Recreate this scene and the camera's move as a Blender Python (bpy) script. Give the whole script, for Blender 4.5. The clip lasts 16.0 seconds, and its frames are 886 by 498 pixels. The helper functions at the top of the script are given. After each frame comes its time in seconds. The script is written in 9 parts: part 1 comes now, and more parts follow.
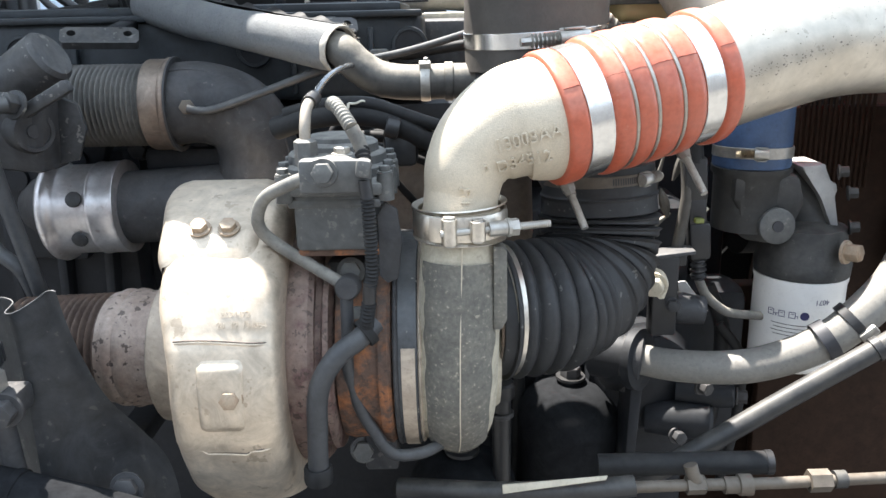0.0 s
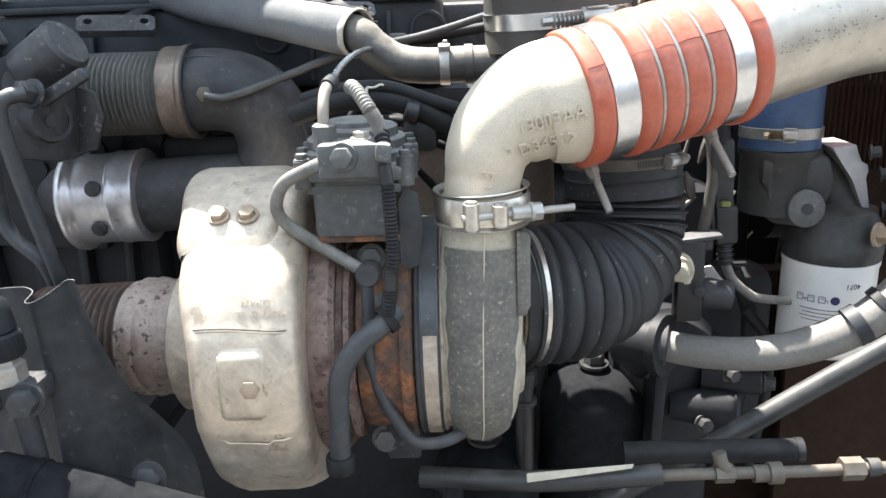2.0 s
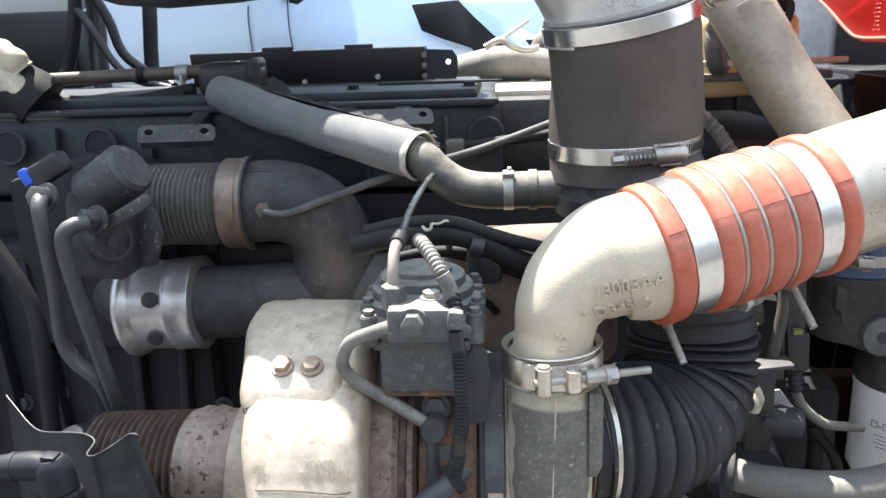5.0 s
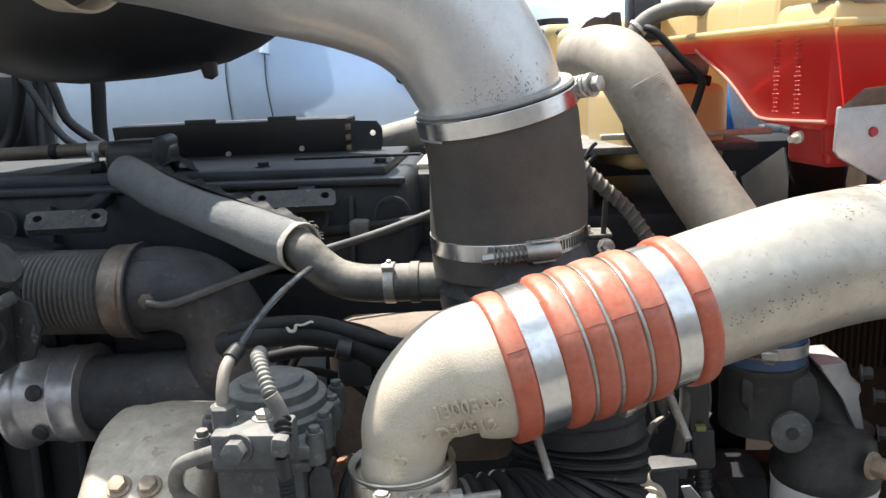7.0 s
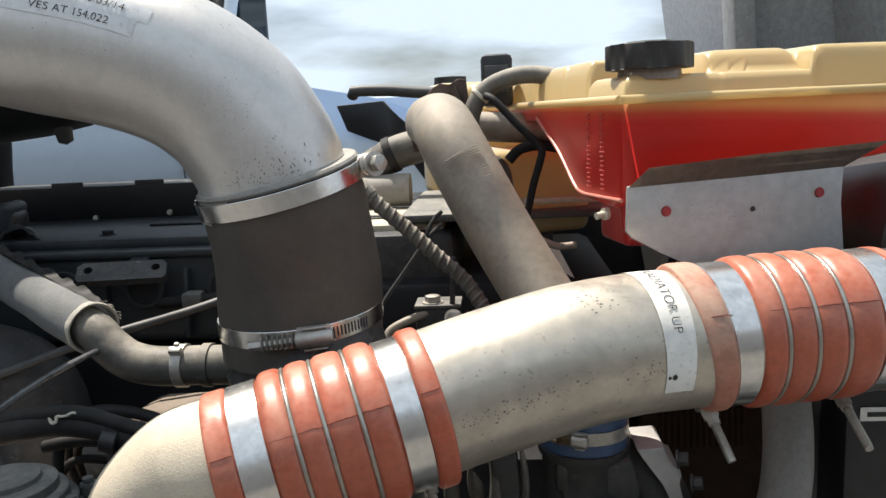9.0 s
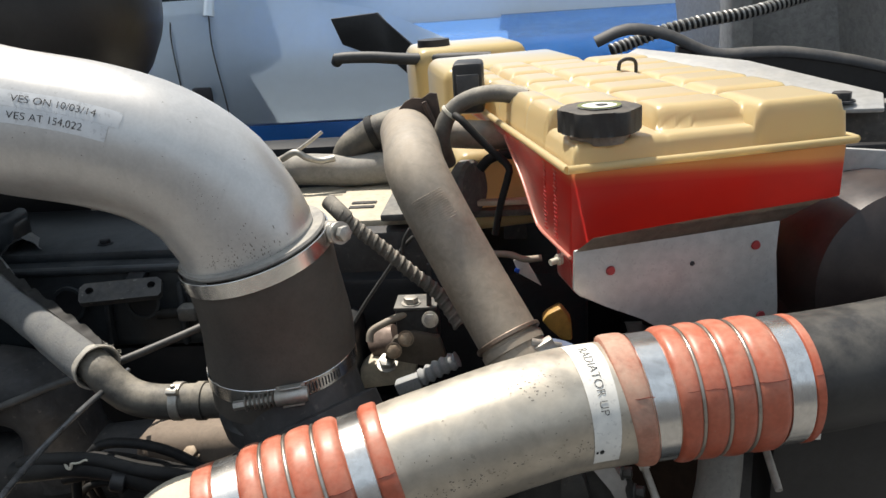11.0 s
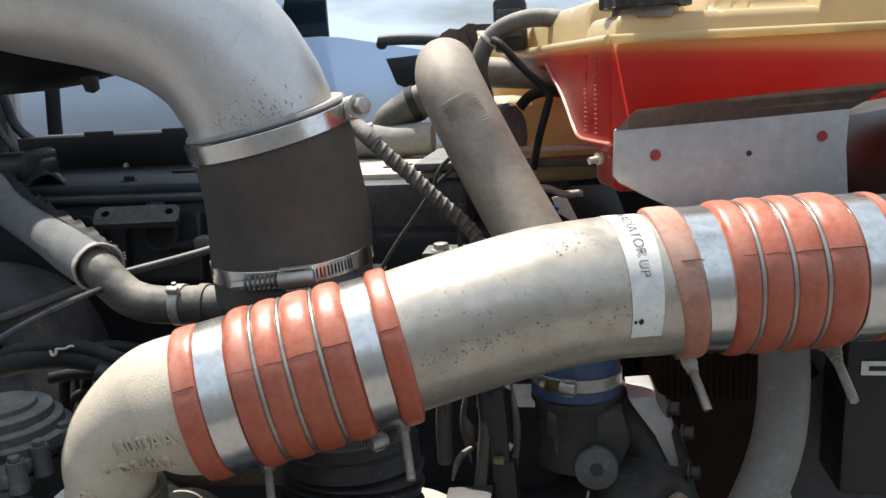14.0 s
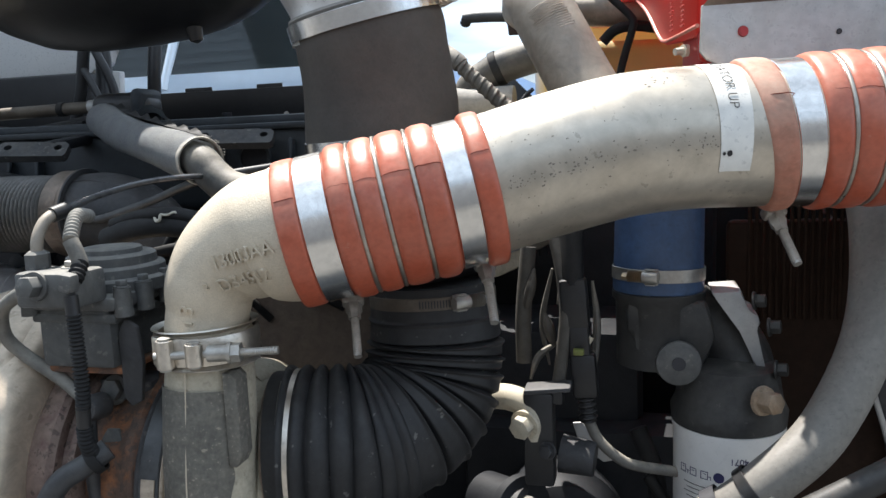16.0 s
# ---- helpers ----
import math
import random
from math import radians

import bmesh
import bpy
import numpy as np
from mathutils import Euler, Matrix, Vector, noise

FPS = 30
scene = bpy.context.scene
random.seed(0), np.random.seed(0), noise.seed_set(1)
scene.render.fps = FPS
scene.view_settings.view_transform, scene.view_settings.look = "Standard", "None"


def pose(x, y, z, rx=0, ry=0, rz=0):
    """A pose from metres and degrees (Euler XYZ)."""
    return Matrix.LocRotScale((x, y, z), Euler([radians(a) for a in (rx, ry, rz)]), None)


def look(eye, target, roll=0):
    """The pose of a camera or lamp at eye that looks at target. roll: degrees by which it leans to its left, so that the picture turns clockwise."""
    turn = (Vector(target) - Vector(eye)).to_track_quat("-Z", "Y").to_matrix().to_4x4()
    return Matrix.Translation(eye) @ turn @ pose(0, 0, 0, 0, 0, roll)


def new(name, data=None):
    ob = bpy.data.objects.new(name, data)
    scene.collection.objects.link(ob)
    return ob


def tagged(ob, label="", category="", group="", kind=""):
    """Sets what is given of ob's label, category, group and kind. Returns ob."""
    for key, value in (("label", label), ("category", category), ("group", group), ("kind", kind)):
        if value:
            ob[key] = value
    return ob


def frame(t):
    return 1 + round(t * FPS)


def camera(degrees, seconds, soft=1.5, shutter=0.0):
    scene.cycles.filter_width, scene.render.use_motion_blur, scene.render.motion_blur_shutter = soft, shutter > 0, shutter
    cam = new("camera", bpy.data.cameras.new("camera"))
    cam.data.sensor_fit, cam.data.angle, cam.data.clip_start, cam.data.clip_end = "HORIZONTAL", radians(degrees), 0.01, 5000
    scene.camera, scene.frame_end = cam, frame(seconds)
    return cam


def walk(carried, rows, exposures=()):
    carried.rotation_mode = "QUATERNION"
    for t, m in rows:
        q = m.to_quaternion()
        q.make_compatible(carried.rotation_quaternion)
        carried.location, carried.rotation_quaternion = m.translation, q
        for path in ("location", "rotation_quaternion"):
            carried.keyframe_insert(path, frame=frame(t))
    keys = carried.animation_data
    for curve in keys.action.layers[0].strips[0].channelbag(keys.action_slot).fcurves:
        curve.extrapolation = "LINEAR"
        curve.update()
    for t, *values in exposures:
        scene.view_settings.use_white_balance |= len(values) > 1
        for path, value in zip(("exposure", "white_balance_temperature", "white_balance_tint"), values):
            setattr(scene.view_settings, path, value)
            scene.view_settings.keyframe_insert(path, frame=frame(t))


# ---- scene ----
from mathutils.bvhtree import BVHTree

cam = camera(59.0, 16.0)
PATH = [
    (0, (0.0020, -0.0041, 1.7459), (-0.0167, 1.9138, 1.1791), -1.34),
    (0.5, (0.0022, 0.0028, 1.7424), (-0.0251, 1.9176, 1.1657), -1.63),
    (1, (0.0011, 0.0049, 1.7410), (-0.0413, 1.9167, 1.1554), -1.82),
    (1.5, (0.0013, 0.0057, 1.7411), (-0.0548, 1.9150, 1.1481), -2.08),
    (2, (-0.0005, 0.0056, 1.7405), (-0.0675, 1.9146, 1.1478), -2.25),
    (2.5, (-0.0079, 0.0060, 1.7448), (-0.0680, 1.9149, 1.1511), -2.17),
    (3, (-0.0242, 0.0102, 1.7590), (-0.1179, 1.9199, 1.1723), -1.96),
    (3.5, (-0.0354, 0.0179, 1.7734), (-0.1498, 1.9326, 1.2071), -1.57),
    (4, (-0.0376, 0.0296, 1.7907), (-0.1488, 1.9441, 1.2230), -1.88),
    (6.5, (0.0451, 0.0790, 1.8634), (-0.1510, 2.0185, 1.4165), -1.99),
    (7, (0.0848, 0.0955, 1.8649), (-0.0800, 2.0398, 1.4261), -2.66),
    (7.5, (0.1258, 0.0996, 1.8686), (-0.0289, 2.0471, 1.4405), -3.57),
    (8, (0.1751, 0.1098, 1.8713), (0.0527, 2.0652, 1.4699), -3.39),
    (8.5, (0.2190, 0.1243, 1.8705), (0.1091, 2.0855, 1.4940), -2.56),
    (9, (0.2538, 0.1388, 1.8863), (0.0983, 2.1033, 1.5447), -2.71),
    (11.5, (0.3057, 0.1275, 2.0616), (0.1090, 1.9925, 1.3666), -4.23),
    (12, (0.3051, 0.1357, 2.0177), (0.0735, 1.9989, 1.3287), -2.56),
    (12.5, (0.3106, 0.1412, 1.9811), (0.0708, 2.0106, 1.3117), -2.46),
    (13, (0.3123, 0.1405, 1.9474), (0.0260, 2.0285, 1.3528), -2.66),
    (13.5, (0.3150, 0.1432, 1.9133), (-0.0050, 2.0397, 1.3649), -3.50),
    (14, (0.3166, 0.1442, 1.8729), (-0.0072, 2.0679, 1.4320), -3.08),
    (14.5, (0.3132, 0.1226, 1.8320), (-0.0141, 2.0705, 1.5179), -2.51),
    (15, (0.3125, 0.1120, 1.7895), (-0.0718, 2.0540, 1.5051), -1.59),
    (15.5, (0.3162, 0.1033, 1.7628), (-0.0963, 2.0438, 1.5093), -1.91),
    (16, (0.3065, 0.0998, 1.7344), (-0.1905, 2.0152, 1.4442), -2.34),
]
EXPOSURE = [(0.0, 2.17, 6620, 10), (4.2, 2.09, 6620, 10), (6.5, 1.37, 6700, 10), (7.0, 1.30, 6750, 10), (8.0, 0.95, 6900, 10), (9.0, 0.70, 7050, 10), (11.5, 0.42, 7000, 10), (12.0, 0.43, 6950, 10),
            (13.0, 0.60, 6850, 10), (14.0, 0.74, 6700, 10), (15.0, 0.83, 6500, 10), (16.0, 1.16, 6550, 10)]
walk(cam, [(t, look(eye, target, roll)) for t, eye, target, roll in PATH], EXPOSURE)

# ---- world, sun ----
SUN = Vector((-0.27, 0.312, 0.90)).normalized()
world = bpy.data.worlds.new("sky_world")
scene.world = world
world.use_nodes = True
wn, wl = world.node_tree.nodes, world.node_tree.links
wn.clear()
w_out = wn.new("ShaderNodeOutputWorld")
w_bg = wn.new("ShaderNodeBackground")
w_sky = wn.new("ShaderNodeTexSky")
w_sky.sky_type = "NISHITA"
w_sky.sun_disc = False
w_sky.dust_density, w_sky.ozone_density = 1.0, 2.0
w_sky.sun_elevation = math.asin(SUN.z)
w_sky.sun_rotation = math.atan2(SUN.x, SUN.y)
w_co = wn.new("ShaderNodeTexCoord")
w_map = wn.new("ShaderNodeMapping")
w_map.inputs["Scale"].default_value = (1.0, 1.0, 4.0)
w_noise = wn.new("ShaderNodeTexNoise")
w_noise.inputs["Scale"].default_value = 3.0
w_noise.inputs["Detail"].default_value = 6.0
w_ramp = wn.new("ShaderNodeValToRGB")
w_ramp.color_ramp.elements[0].position = 0.30
w_ramp.color_ramp.elements[1].position = 0.54
w_mix = wn.new("ShaderNodeMix")
w_mix.data_type = "RGBA"
w_mix.inputs["B"].default_value = (13.8, 16.9, 20.9, 1)
wl.new(w_co.outputs["Generated"], w_map.inputs["Vector"])
wl.new(w_map.outputs["Vector"], w_noise.inputs["Vector"])
wl.new(w_noise.outputs["Fac"], w_ramp.inputs["Fac"])
wl.new(w_ramp.outputs["Color"], w_mix.inputs["Factor"])
wl.new(w_sky.outputs["Color"], w_mix.inputs["A"])
wl.new(w_mix.outputs["Result"], w_bg.inputs["Color"])
w_bg.inputs["Strength"].default_value = 0.036
wl.new(w_bg.outputs["Background"], w_out.inputs["Surface"])

sun_data = bpy.data.lights.new("sun", "SUN")
sun_data.energy = 5.0
sun_data.angle = radians(0.53)
sun_data.color = (1.0, 0.965, 0.92)
sun = new("sun", sun_data)
sun.matrix_world = look(SUN * 20, (0, 0, 0))


# ---- materials ----
def material(name, color, rough=0.6, metal=0.0, second=None, patch=12.0, amount=0.5, dust=0.0, dust_color=(0.36, 0.31, 0.24),
             grain=120.0, bump=0.15, bump_size=0.0008, spec=0.5, sharp=0.18, mottle=0.3, speck=0.3, speck_size=260.0, speck_color=None, speck_at=0.60, grime=0.45, grime_size=55.0):
    """A worn surface: base colour broken by patches of a second colour, fine grain, dust on what faces up."""
    m = bpy.data.materials.new(name)
    m.use_nodes = True
    n, l = m.node_tree.nodes, m.node_tree.links
    p = n["Principled BSDF"]
    co = n.new("ShaderNodeTexCoord")
    big = n.new("ShaderNodeTexNoise")
    big.inputs["Scale"].default_value, big.inputs["Detail"].default_value, big.inputs["Roughness"].default_value = patch, 6, 0.65
    l.new(co.outputs["Object"], big.inputs["Vector"])
    ramp = n.new("ShaderNodeValToRGB")
    ramp.color_ramp.elements[0].position, ramp.color_ramp.elements[1].position = 0.55 - sharp, 0.55 + sharp
    l.new(big.outputs["Fac"], ramp.inputs["Fac"])
    fine = n.new("ShaderNodeTexNoise")
    fine.inputs["Scale"].default_value, fine.inputs["Detail"].default_value = grain, 4
    l.new(co.outputs["Object"], fine.inputs["Vector"])
    amt = n.new("ShaderNodeMath")
    amt.operation = "MULTIPLY"
    amt.inputs[1].default_value = amount
    l.new(ramp.outputs["Color"], amt.inputs[0])
    mix = n.new("ShaderNodeMix")
    mix.data_type = "RGBA"
    mix.inputs["A"].default_value = (*color, 1)
    mix.inputs["B"].default_value = (*(second or [c * 0.6 for c in color]), 1)
    l.new(amt.outputs[0], mix.inputs["Factor"])
    last = mix.outputs["Result"]
    tone = n.new("ShaderNodeMix")
    tone.data_type, tone.blend_type = "RGBA", "MULTIPLY"
    tone.inputs["Factor"].default_value = mottle
    fr = n.new("ShaderNodeMapRange")
    fr.inputs["From Min"].default_value, fr.inputs["From Max"].default_value = 0.3, 0.7
    fr.inputs["To Min"].default_value, fr.inputs["To Max"].default_value = 0.65, 1.25
    l.new(fine.outputs["Fac"], fr.inputs["Value"])
    l.new(last, tone.inputs["A"])
    l.new(fr.outputs["Result"], tone.inputs["B"])
    last = tone.outputs["Result"]
    # smears and blotches between the large patches and the grain
    if grime > 0:
        smear = n.new("ShaderNodeTexNoise")
        smear.inputs["Scale"].default_value, smear.inputs["Detail"].default_value, smear.inputs["Roughness"].default_value = grime_size, 9, 0.72
        smear.inputs["Distortion"].default_value = 0.8
        l.new(co.outputs["Object"], smear.inputs["Vector"])
        sr_ = n.new("ShaderNodeMapRange")
        sr_.inputs["From Min"].default_value, sr_.inputs["From Max"].default_value = 0.33, 0.68
        sr_.inputs["To Min"].default_value, sr_.inputs["To Max"].default_value = 0.52, 1.42
        l.new(smear.outputs["Fac"], sr_.inputs["Value"])
        gm = n.new("ShaderNodeMix")
        gm.data_type, gm.blend_type = "RGBA", "MULTIPLY"
        gm.inputs["Factor"].default_value = grime
        l.new(last, gm.inputs["A"])
        l.new(sr_.outputs["Result"], gm.inputs["B"])
        last = gm.outputs["Result"]
    # small sharp specks and chips
    sp = n.new("ShaderNodeTexNoise")
    sp.inputs["Scale"].default_value, sp.inputs["Detail"].default_value, sp.inputs["Roughness"].default_value = speck_size, 3, 0.6
    l.new(co.outputs["Object"], sp.inputs["Vector"])
    sr = n.new("ShaderNodeMapRange")
    sr.inputs["From Min"].default_value, sr.inputs["From Max"].default_value = speck_at, speck_at + 0.04
    sr.inputs["To Max"].default_value = speck
    l.new(sp.outputs["Fac"], sr.inputs["Value"])
    sm = n.new("ShaderNodeMix")
    sm.data_type = "RGBA"
    sm.inputs["B"].default_value = (*(speck_color or [c * 0.45 for c in color]), 1)
    l.new(sr.outputs["Result"], sm.inputs["Factor"])
    l.new(last, sm.inputs["A"])
    last = sm.outputs["Result"]
    rough_out = None
    if dust > 0:
        geo = n.new("ShaderNodeNewGeometry")
        sep = n.new("ShaderNodeSeparateXYZ")
        l.new(geo.outputs["Normal"], sep.inputs[0])
        up = n.new("ShaderNodeMapRange")
        up.inputs["From Min"].default_value, up.inputs["From Max"].default_value = 0.0, 0.95
        up.inputs["To Min"].default_value, up.inputs["To Max"].default_value = 0.15, 1.0
        l.new(sep.outputs["Z"], up.inputs["Value"])
        dn = n.new("ShaderNodeMath")
        dn.operation = "MULTIPLY"
        l.new(up.outputs["Result"], dn.inputs[0])
        blot = n.new("ShaderNodeTexNoise")
        blot.inputs["Scale"].default_value, blot.inputs["Detail"].default_value, blot.inputs["Roughness"].default_value = 38, 8, 0.7
        l.new(co.outputs["Object"], blot.inputs["Vector"])
        br_ = n.new("ShaderNodeMapRange")
        br_.inputs["From Min"].default_value, br_.inputs["From Max"].default_value = 0.36, 0.62
        br_.inputs["To Min"].default_value, br_.inputs["To Max"].default_value = 0.15, 0.95
        l.new(blot.outputs["Fac"], br_.inputs["Value"])
        l.new(br_.outputs["Result"], dn.inputs[1])
        ds = n.new("ShaderNodeMath")
        ds.operation, ds.use_clamp = "MULTIPLY", True
        ds.inputs[1].default_value = dust * 1.8
        l.new(dn.outputs[0], ds.inputs[0])
        dm = n.new("ShaderNodeMix")
        dm.data_type = "RGBA"
        dm.inputs["B"].default_value = (*dust_color, 1)
        l.new(ds.outputs[0], dm.inputs["Factor"])
        l.new(last, dm.inputs["A"])
        last = dm.outputs["Result"]
        rm = n.new("ShaderNodeMapRange")
        rm.inputs["To Min"].default_value, rm.inputs["To Max"].default_value = rough, 0.9
        l.new(ds.outputs[0], rm.inputs["Value"])
        rough_out = rm.outputs["Result"]
        if metal > 0:
            mm = n.new("ShaderNodeMapRange")
            mm.inputs["To Min"].default_value, mm.inputs["To Max"].default_value = metal, 0.0
            l.new(ds.outputs[0], mm.inputs["Value"])
            l.new(mm.outputs["Result"], p.inputs["Metallic"])
    l.new(last, p.inputs["Base Color"])
    if rough_out is None:
        rr = n.new("ShaderNodeMapRange")
        rr.inputs["From Min"].default_value, rr.inputs["From Max"].default_value = 0.3, 0.7
        rr.inputs["To Min"].default_value, rr.inputs["To Max"].default_value = max(0.03, rough - 0.1), min(1, rough + 0.12)
        l.new(big.outputs["Fac"], rr.inputs["Value"])
        rough_out = rr.outputs["Result"]
    l.new(rough_out, p.inputs["Roughness"])
    if not (dust > 0 and metal > 0):
        p.inputs["Metallic"].default_value = metal
    p.inputs["Specular IOR Level"].default_value = spec
    b = n.new("ShaderNodeBump")
    b.inputs["Strength"].default_value, b.inputs["Distance"].default_value = bump, bump_size
    l.new(fine.outputs["Fac"], b.inputs["Height"])
    l.new(b.outputs["Normal"], p.inputs["Normal"])
    return m


DUST = (0.38, 0.34, 0.28)
M_CAST = material("dusty_cast_aluminium", (0.58, 0.505, 0.395), 0.55, 0.15, (0.48, 0.41, 0.31), 14, 0.7, 0.25, (0.67, 0.58, 0.44), 950, 0.55, 0.0006, speck=0.25, speck_size=420, speck_color=(0.33, 0.28, 0.20), speck_at=0.62, grime=0.25, grime_size=30)
M_PIPE = material("dusty_steel_pipe", (0.55, 0.50, 0.425), 0.30, 0.75, (0.43, 0.38, 0.31), 16, 0.6, 0.20, (0.54, 0.475, 0.375), 90, 0.1, 0.0006, sharp=0.12, speck=0.4, speck_size=150, speck_color=(0.20, 0.175, 0.15), speck_at=0.645, grime=0.25, grime_size=30)
# Besides real dust, the cream on top imitates sun washing out the red.
M_BOOT = material("red_silicone_rubber", (0.43, 0.086, 0.042), 0.28, 0.0, (0.38, 0.094, 0.052), 14, 0.6, 0.20, (0.64, 0.46, 0.34), 300, 0.10, 0.0004, speck=0.12, speck_size=200, speck_color=(0.48, 0.34, 0.26), speck_at=0.67, grime=0.22)
M_MOULD = material("dark_silicone_split", (0.20, 0.045, 0.028), 0.8, grime=0.0)
M_LIP = material("dust_caked_silicone", (0.43, 0.15, 0.092), 0.65, 0.0, (0.36, 0.25, 0.19), 16, 0.7, 0.35, (0.50, 0.42, 0.33), 300, 0.2, 0.0005, speck=0.3, speck_size=200, speck_color=(0.48, 0.16, 0.10), speck_at=0.62)
M_BAND = material("stainless_band", (0.76, 0.75, 0.73), 0.22, 1.0, (0.64, 0.61, 0.56), 25, 0.25, 0.05, (0.50, 0.46, 0.38), 200, 0.05, 0.0003, speck=0.15, grime=0.1)
M_WIRE = material("steel_wire", (0.44, 0.41, 0.36), 0.36, 0.9, None, 30, 0.4, grime=0.3)
M_STEEL = material("zinc_bolt_steel", (0.50, 0.49, 0.46), 0.38, 0.8, (0.25, 0.2, 0.15), 40, 0.5, 0.25, DUST)
M_RUSTBOLT = material("rusty_bolt_steel", (0.42, 0.335, 0.245), 0.6, 0.3, (0.30, 0.17, 0.095), 70, 0.75, 0.15, DUST, grime=0.6, grime_size=90)
M_SHIELD = material("aluminised_heat_shield", (0.60, 0.51, 0.405), 0.40, 0.5, (0.45, 0.355, 0.26), 9, 0.8, 0.12, (0.64, 0.54, 0.41), 70, 0.4, 0.0016, sharp=0.12, mottle=0.4, speck=0.6, speck_size=85, speck_color=(0.30, 0.235, 0.17), speck_at=0.625, grime=0.6, grime_size=38)
M_FOLD = material("dark_sheet_fold", (0.12, 0.10, 0.085), 0.7)
M_BRONZE = material("bronze_toned_band", (0.52, 0.42, 0.29), 0.35, 0.85, (0.40, 0.30, 0.20), 20, 0.6, 0.1, DUST)
M_PIT = material("dark_pitted_spot", (0.24, 0.215, 0.185), 0.7, grime=0.8, grime_size=400)
M_HOUSING = material("dark_cast_housing", (0.028, 0.029, 0.030), 0.5, 0.1, (0.042, 0.041, 0.039), 18, 0.7, 0.22, (0.22, 0.205, 0.18), 150, 0.4, 0.0010, spec=0.35, speck=0.4, speck_size=140, speck_color=(0.10, 0.096, 0.088), speck_at=0.66)
M_TANKRIM = material("pale_pink_moulded_edge", (0.56, 0.22, 0.17), 0.4, 0.0, (0.48, 0.14, 0.11), 40, 0.6, grime=0.2)
# For the added wall out of view behind the camera.
M_UNSEENWALL = material("unseen_wall_grey", (0.17, 0.175, 0.185), 0.8, 0.0, (0.13, 0.133, 0.14), 1.5, 0.6, grain=20, bump=0.2, bump_size=0.01)
M_BLACKHOSE = material("dusty_black_hose", (0.026, 0.026, 0.027), 0.5, 0.0, (0.040, 0.039, 0.037), 16, 0.6, 0.36, (0.44, 0.395, 0.315), 220, 0.3, 0.0006, grime=0.35)
M_COOLHOSE = material("grey_coolant_hose", (0.205, 0.192, 0.170), 0.6, 0.0, (0.165, 0.156, 0.140), 10, 0.6, 0.0, DUST, 240, 0.3, 0.0006, grime=0.25, grime_size=40)
M_VBAND = material("dulled_steel_band", (0.66, 0.62, 0.555), 0.30, 0.95, (0.52, 0.46, 0.38), 30, 0.6, 0.12, (0.52, 0.46, 0.37), 200, 0.1, 0.0004, grime=0.3)
# Bracket steel darkened and browned: the fold's shade is put into its colour.
M_SHADEDFOLD = material("shade_darkened_steel", (0.215, 0.195, 0.170), 0.55, 0.3, (0.15, 0.13, 0.11), 18, 0.7, 0.1, DUST, grime=0.5)
M_LOWPIPE = material("matt_black_pipe", (0.014, 0.0148, 0.0165), 0.9, 0.0, (0.020, 0.021, 0.022), 14, 0.7, spec=0.05, grime=0.6)
M_RUST = material("rusty_cast_iron", (0.105, 0.062, 0.045), 0.8, 0.15, (0.30, 0.115, 0.045), 42, 1.0, 0.12, DUST, 180, 0.7, 0.0018, sharp=0.07, mottle=0.6, speck=0.7, speck_size=130, speck_color=(0.045, 0.032, 0.028), speck_at=0.58)
M_HEATED = material("heat_tinted_iron", (0.22, 0.155, 0.13), 0.7, 0.3, (0.13, 0.07, 0.065), 60, 0.9, 0.25, (0.36, 0.28, 0.22), 200, 0.6, 0.0015, sharp=0.06, mottle=0.5, speck=0.8, speck_size=150, speck_color=(0.05, 0.035, 0.03), speck_at=0.57)
M_COLLAR = material("rust_speckled_collar", (0.36, 0.285, 0.24), 0.6, 0.3, (0.25, 0.175, 0.14), 25, 0.8, 0.12, (0.46, 0.38, 0.31), 220, 0.6, 0.0014, sharp=0.1, mottle=0.5, speck=0.9, speck_size=125, speck_color=(0.045, 0.032, 0.028), speck_at=0.60)
M_FLAKE = material("dark_clamp_paint", (0.045, 0.050, 0.056), 0.4, 0.4, (0.09, 0.095, 0.10), 30, 0.8, 0.08, DUST, 200, 0.4, 0.001, speck=0.9, speck_size=70, speck_color=(0.50, 0.46, 0.40), speck_at=0.665)
M_BELLOWS = material("heat_tinted_bellows", (0.20, 0.15, 0.125), 0.5, 0.5, (0.10, 0.07, 0.06), 50, 0.8, 0.10, (0.34, 0.28, 0.23), 150, 0.3, 0.0008, grime=0.6)
M_GREYBEL = material("grey_steel_bellows", (0.24, 0.235, 0.225), 0.42, 0.6, (0.15, 0.14, 0.13), 20, 0.6, 0.2, (0.30, 0.28, 0.24))
M_TAN = material("heat_stained_clamp", (0.25, 0.205, 0.17), 0.42, 0.7, (0.17, 0.105, 0.07), 24, 0.8, 0.12, DUST, grime=0.7)
M_SLEEVE = material("dull_silver_joint_sleeve", (0.62, 0.60, 0.60), 0.32, 0.75, (0.46, 0.37, 0.35), 14, 0.45, 0.05, (0.48, 0.42, 0.38), 160, 0.15, 0.0006, sharp=0.10, speck=0.4, speck_size=110, speck_color=(0.26, 0.18, 0.15), speck_at=0.655, grime=0.3)
M_IRON = material("dark_grey_iron", (0.042, 0.044, 0.048), 0.55, 0.1, (0.058, 0.054, 0.052), 14, 0.8, 0.10, (0.22, 0.20, 0.18), 140, 0.5, 0.0012, spec=0.3, speck=0.5, speck_size=140, speck_color=(0.13, 0.12, 0.11), speck_at=0.65, grime=0.75, grime_size=34)
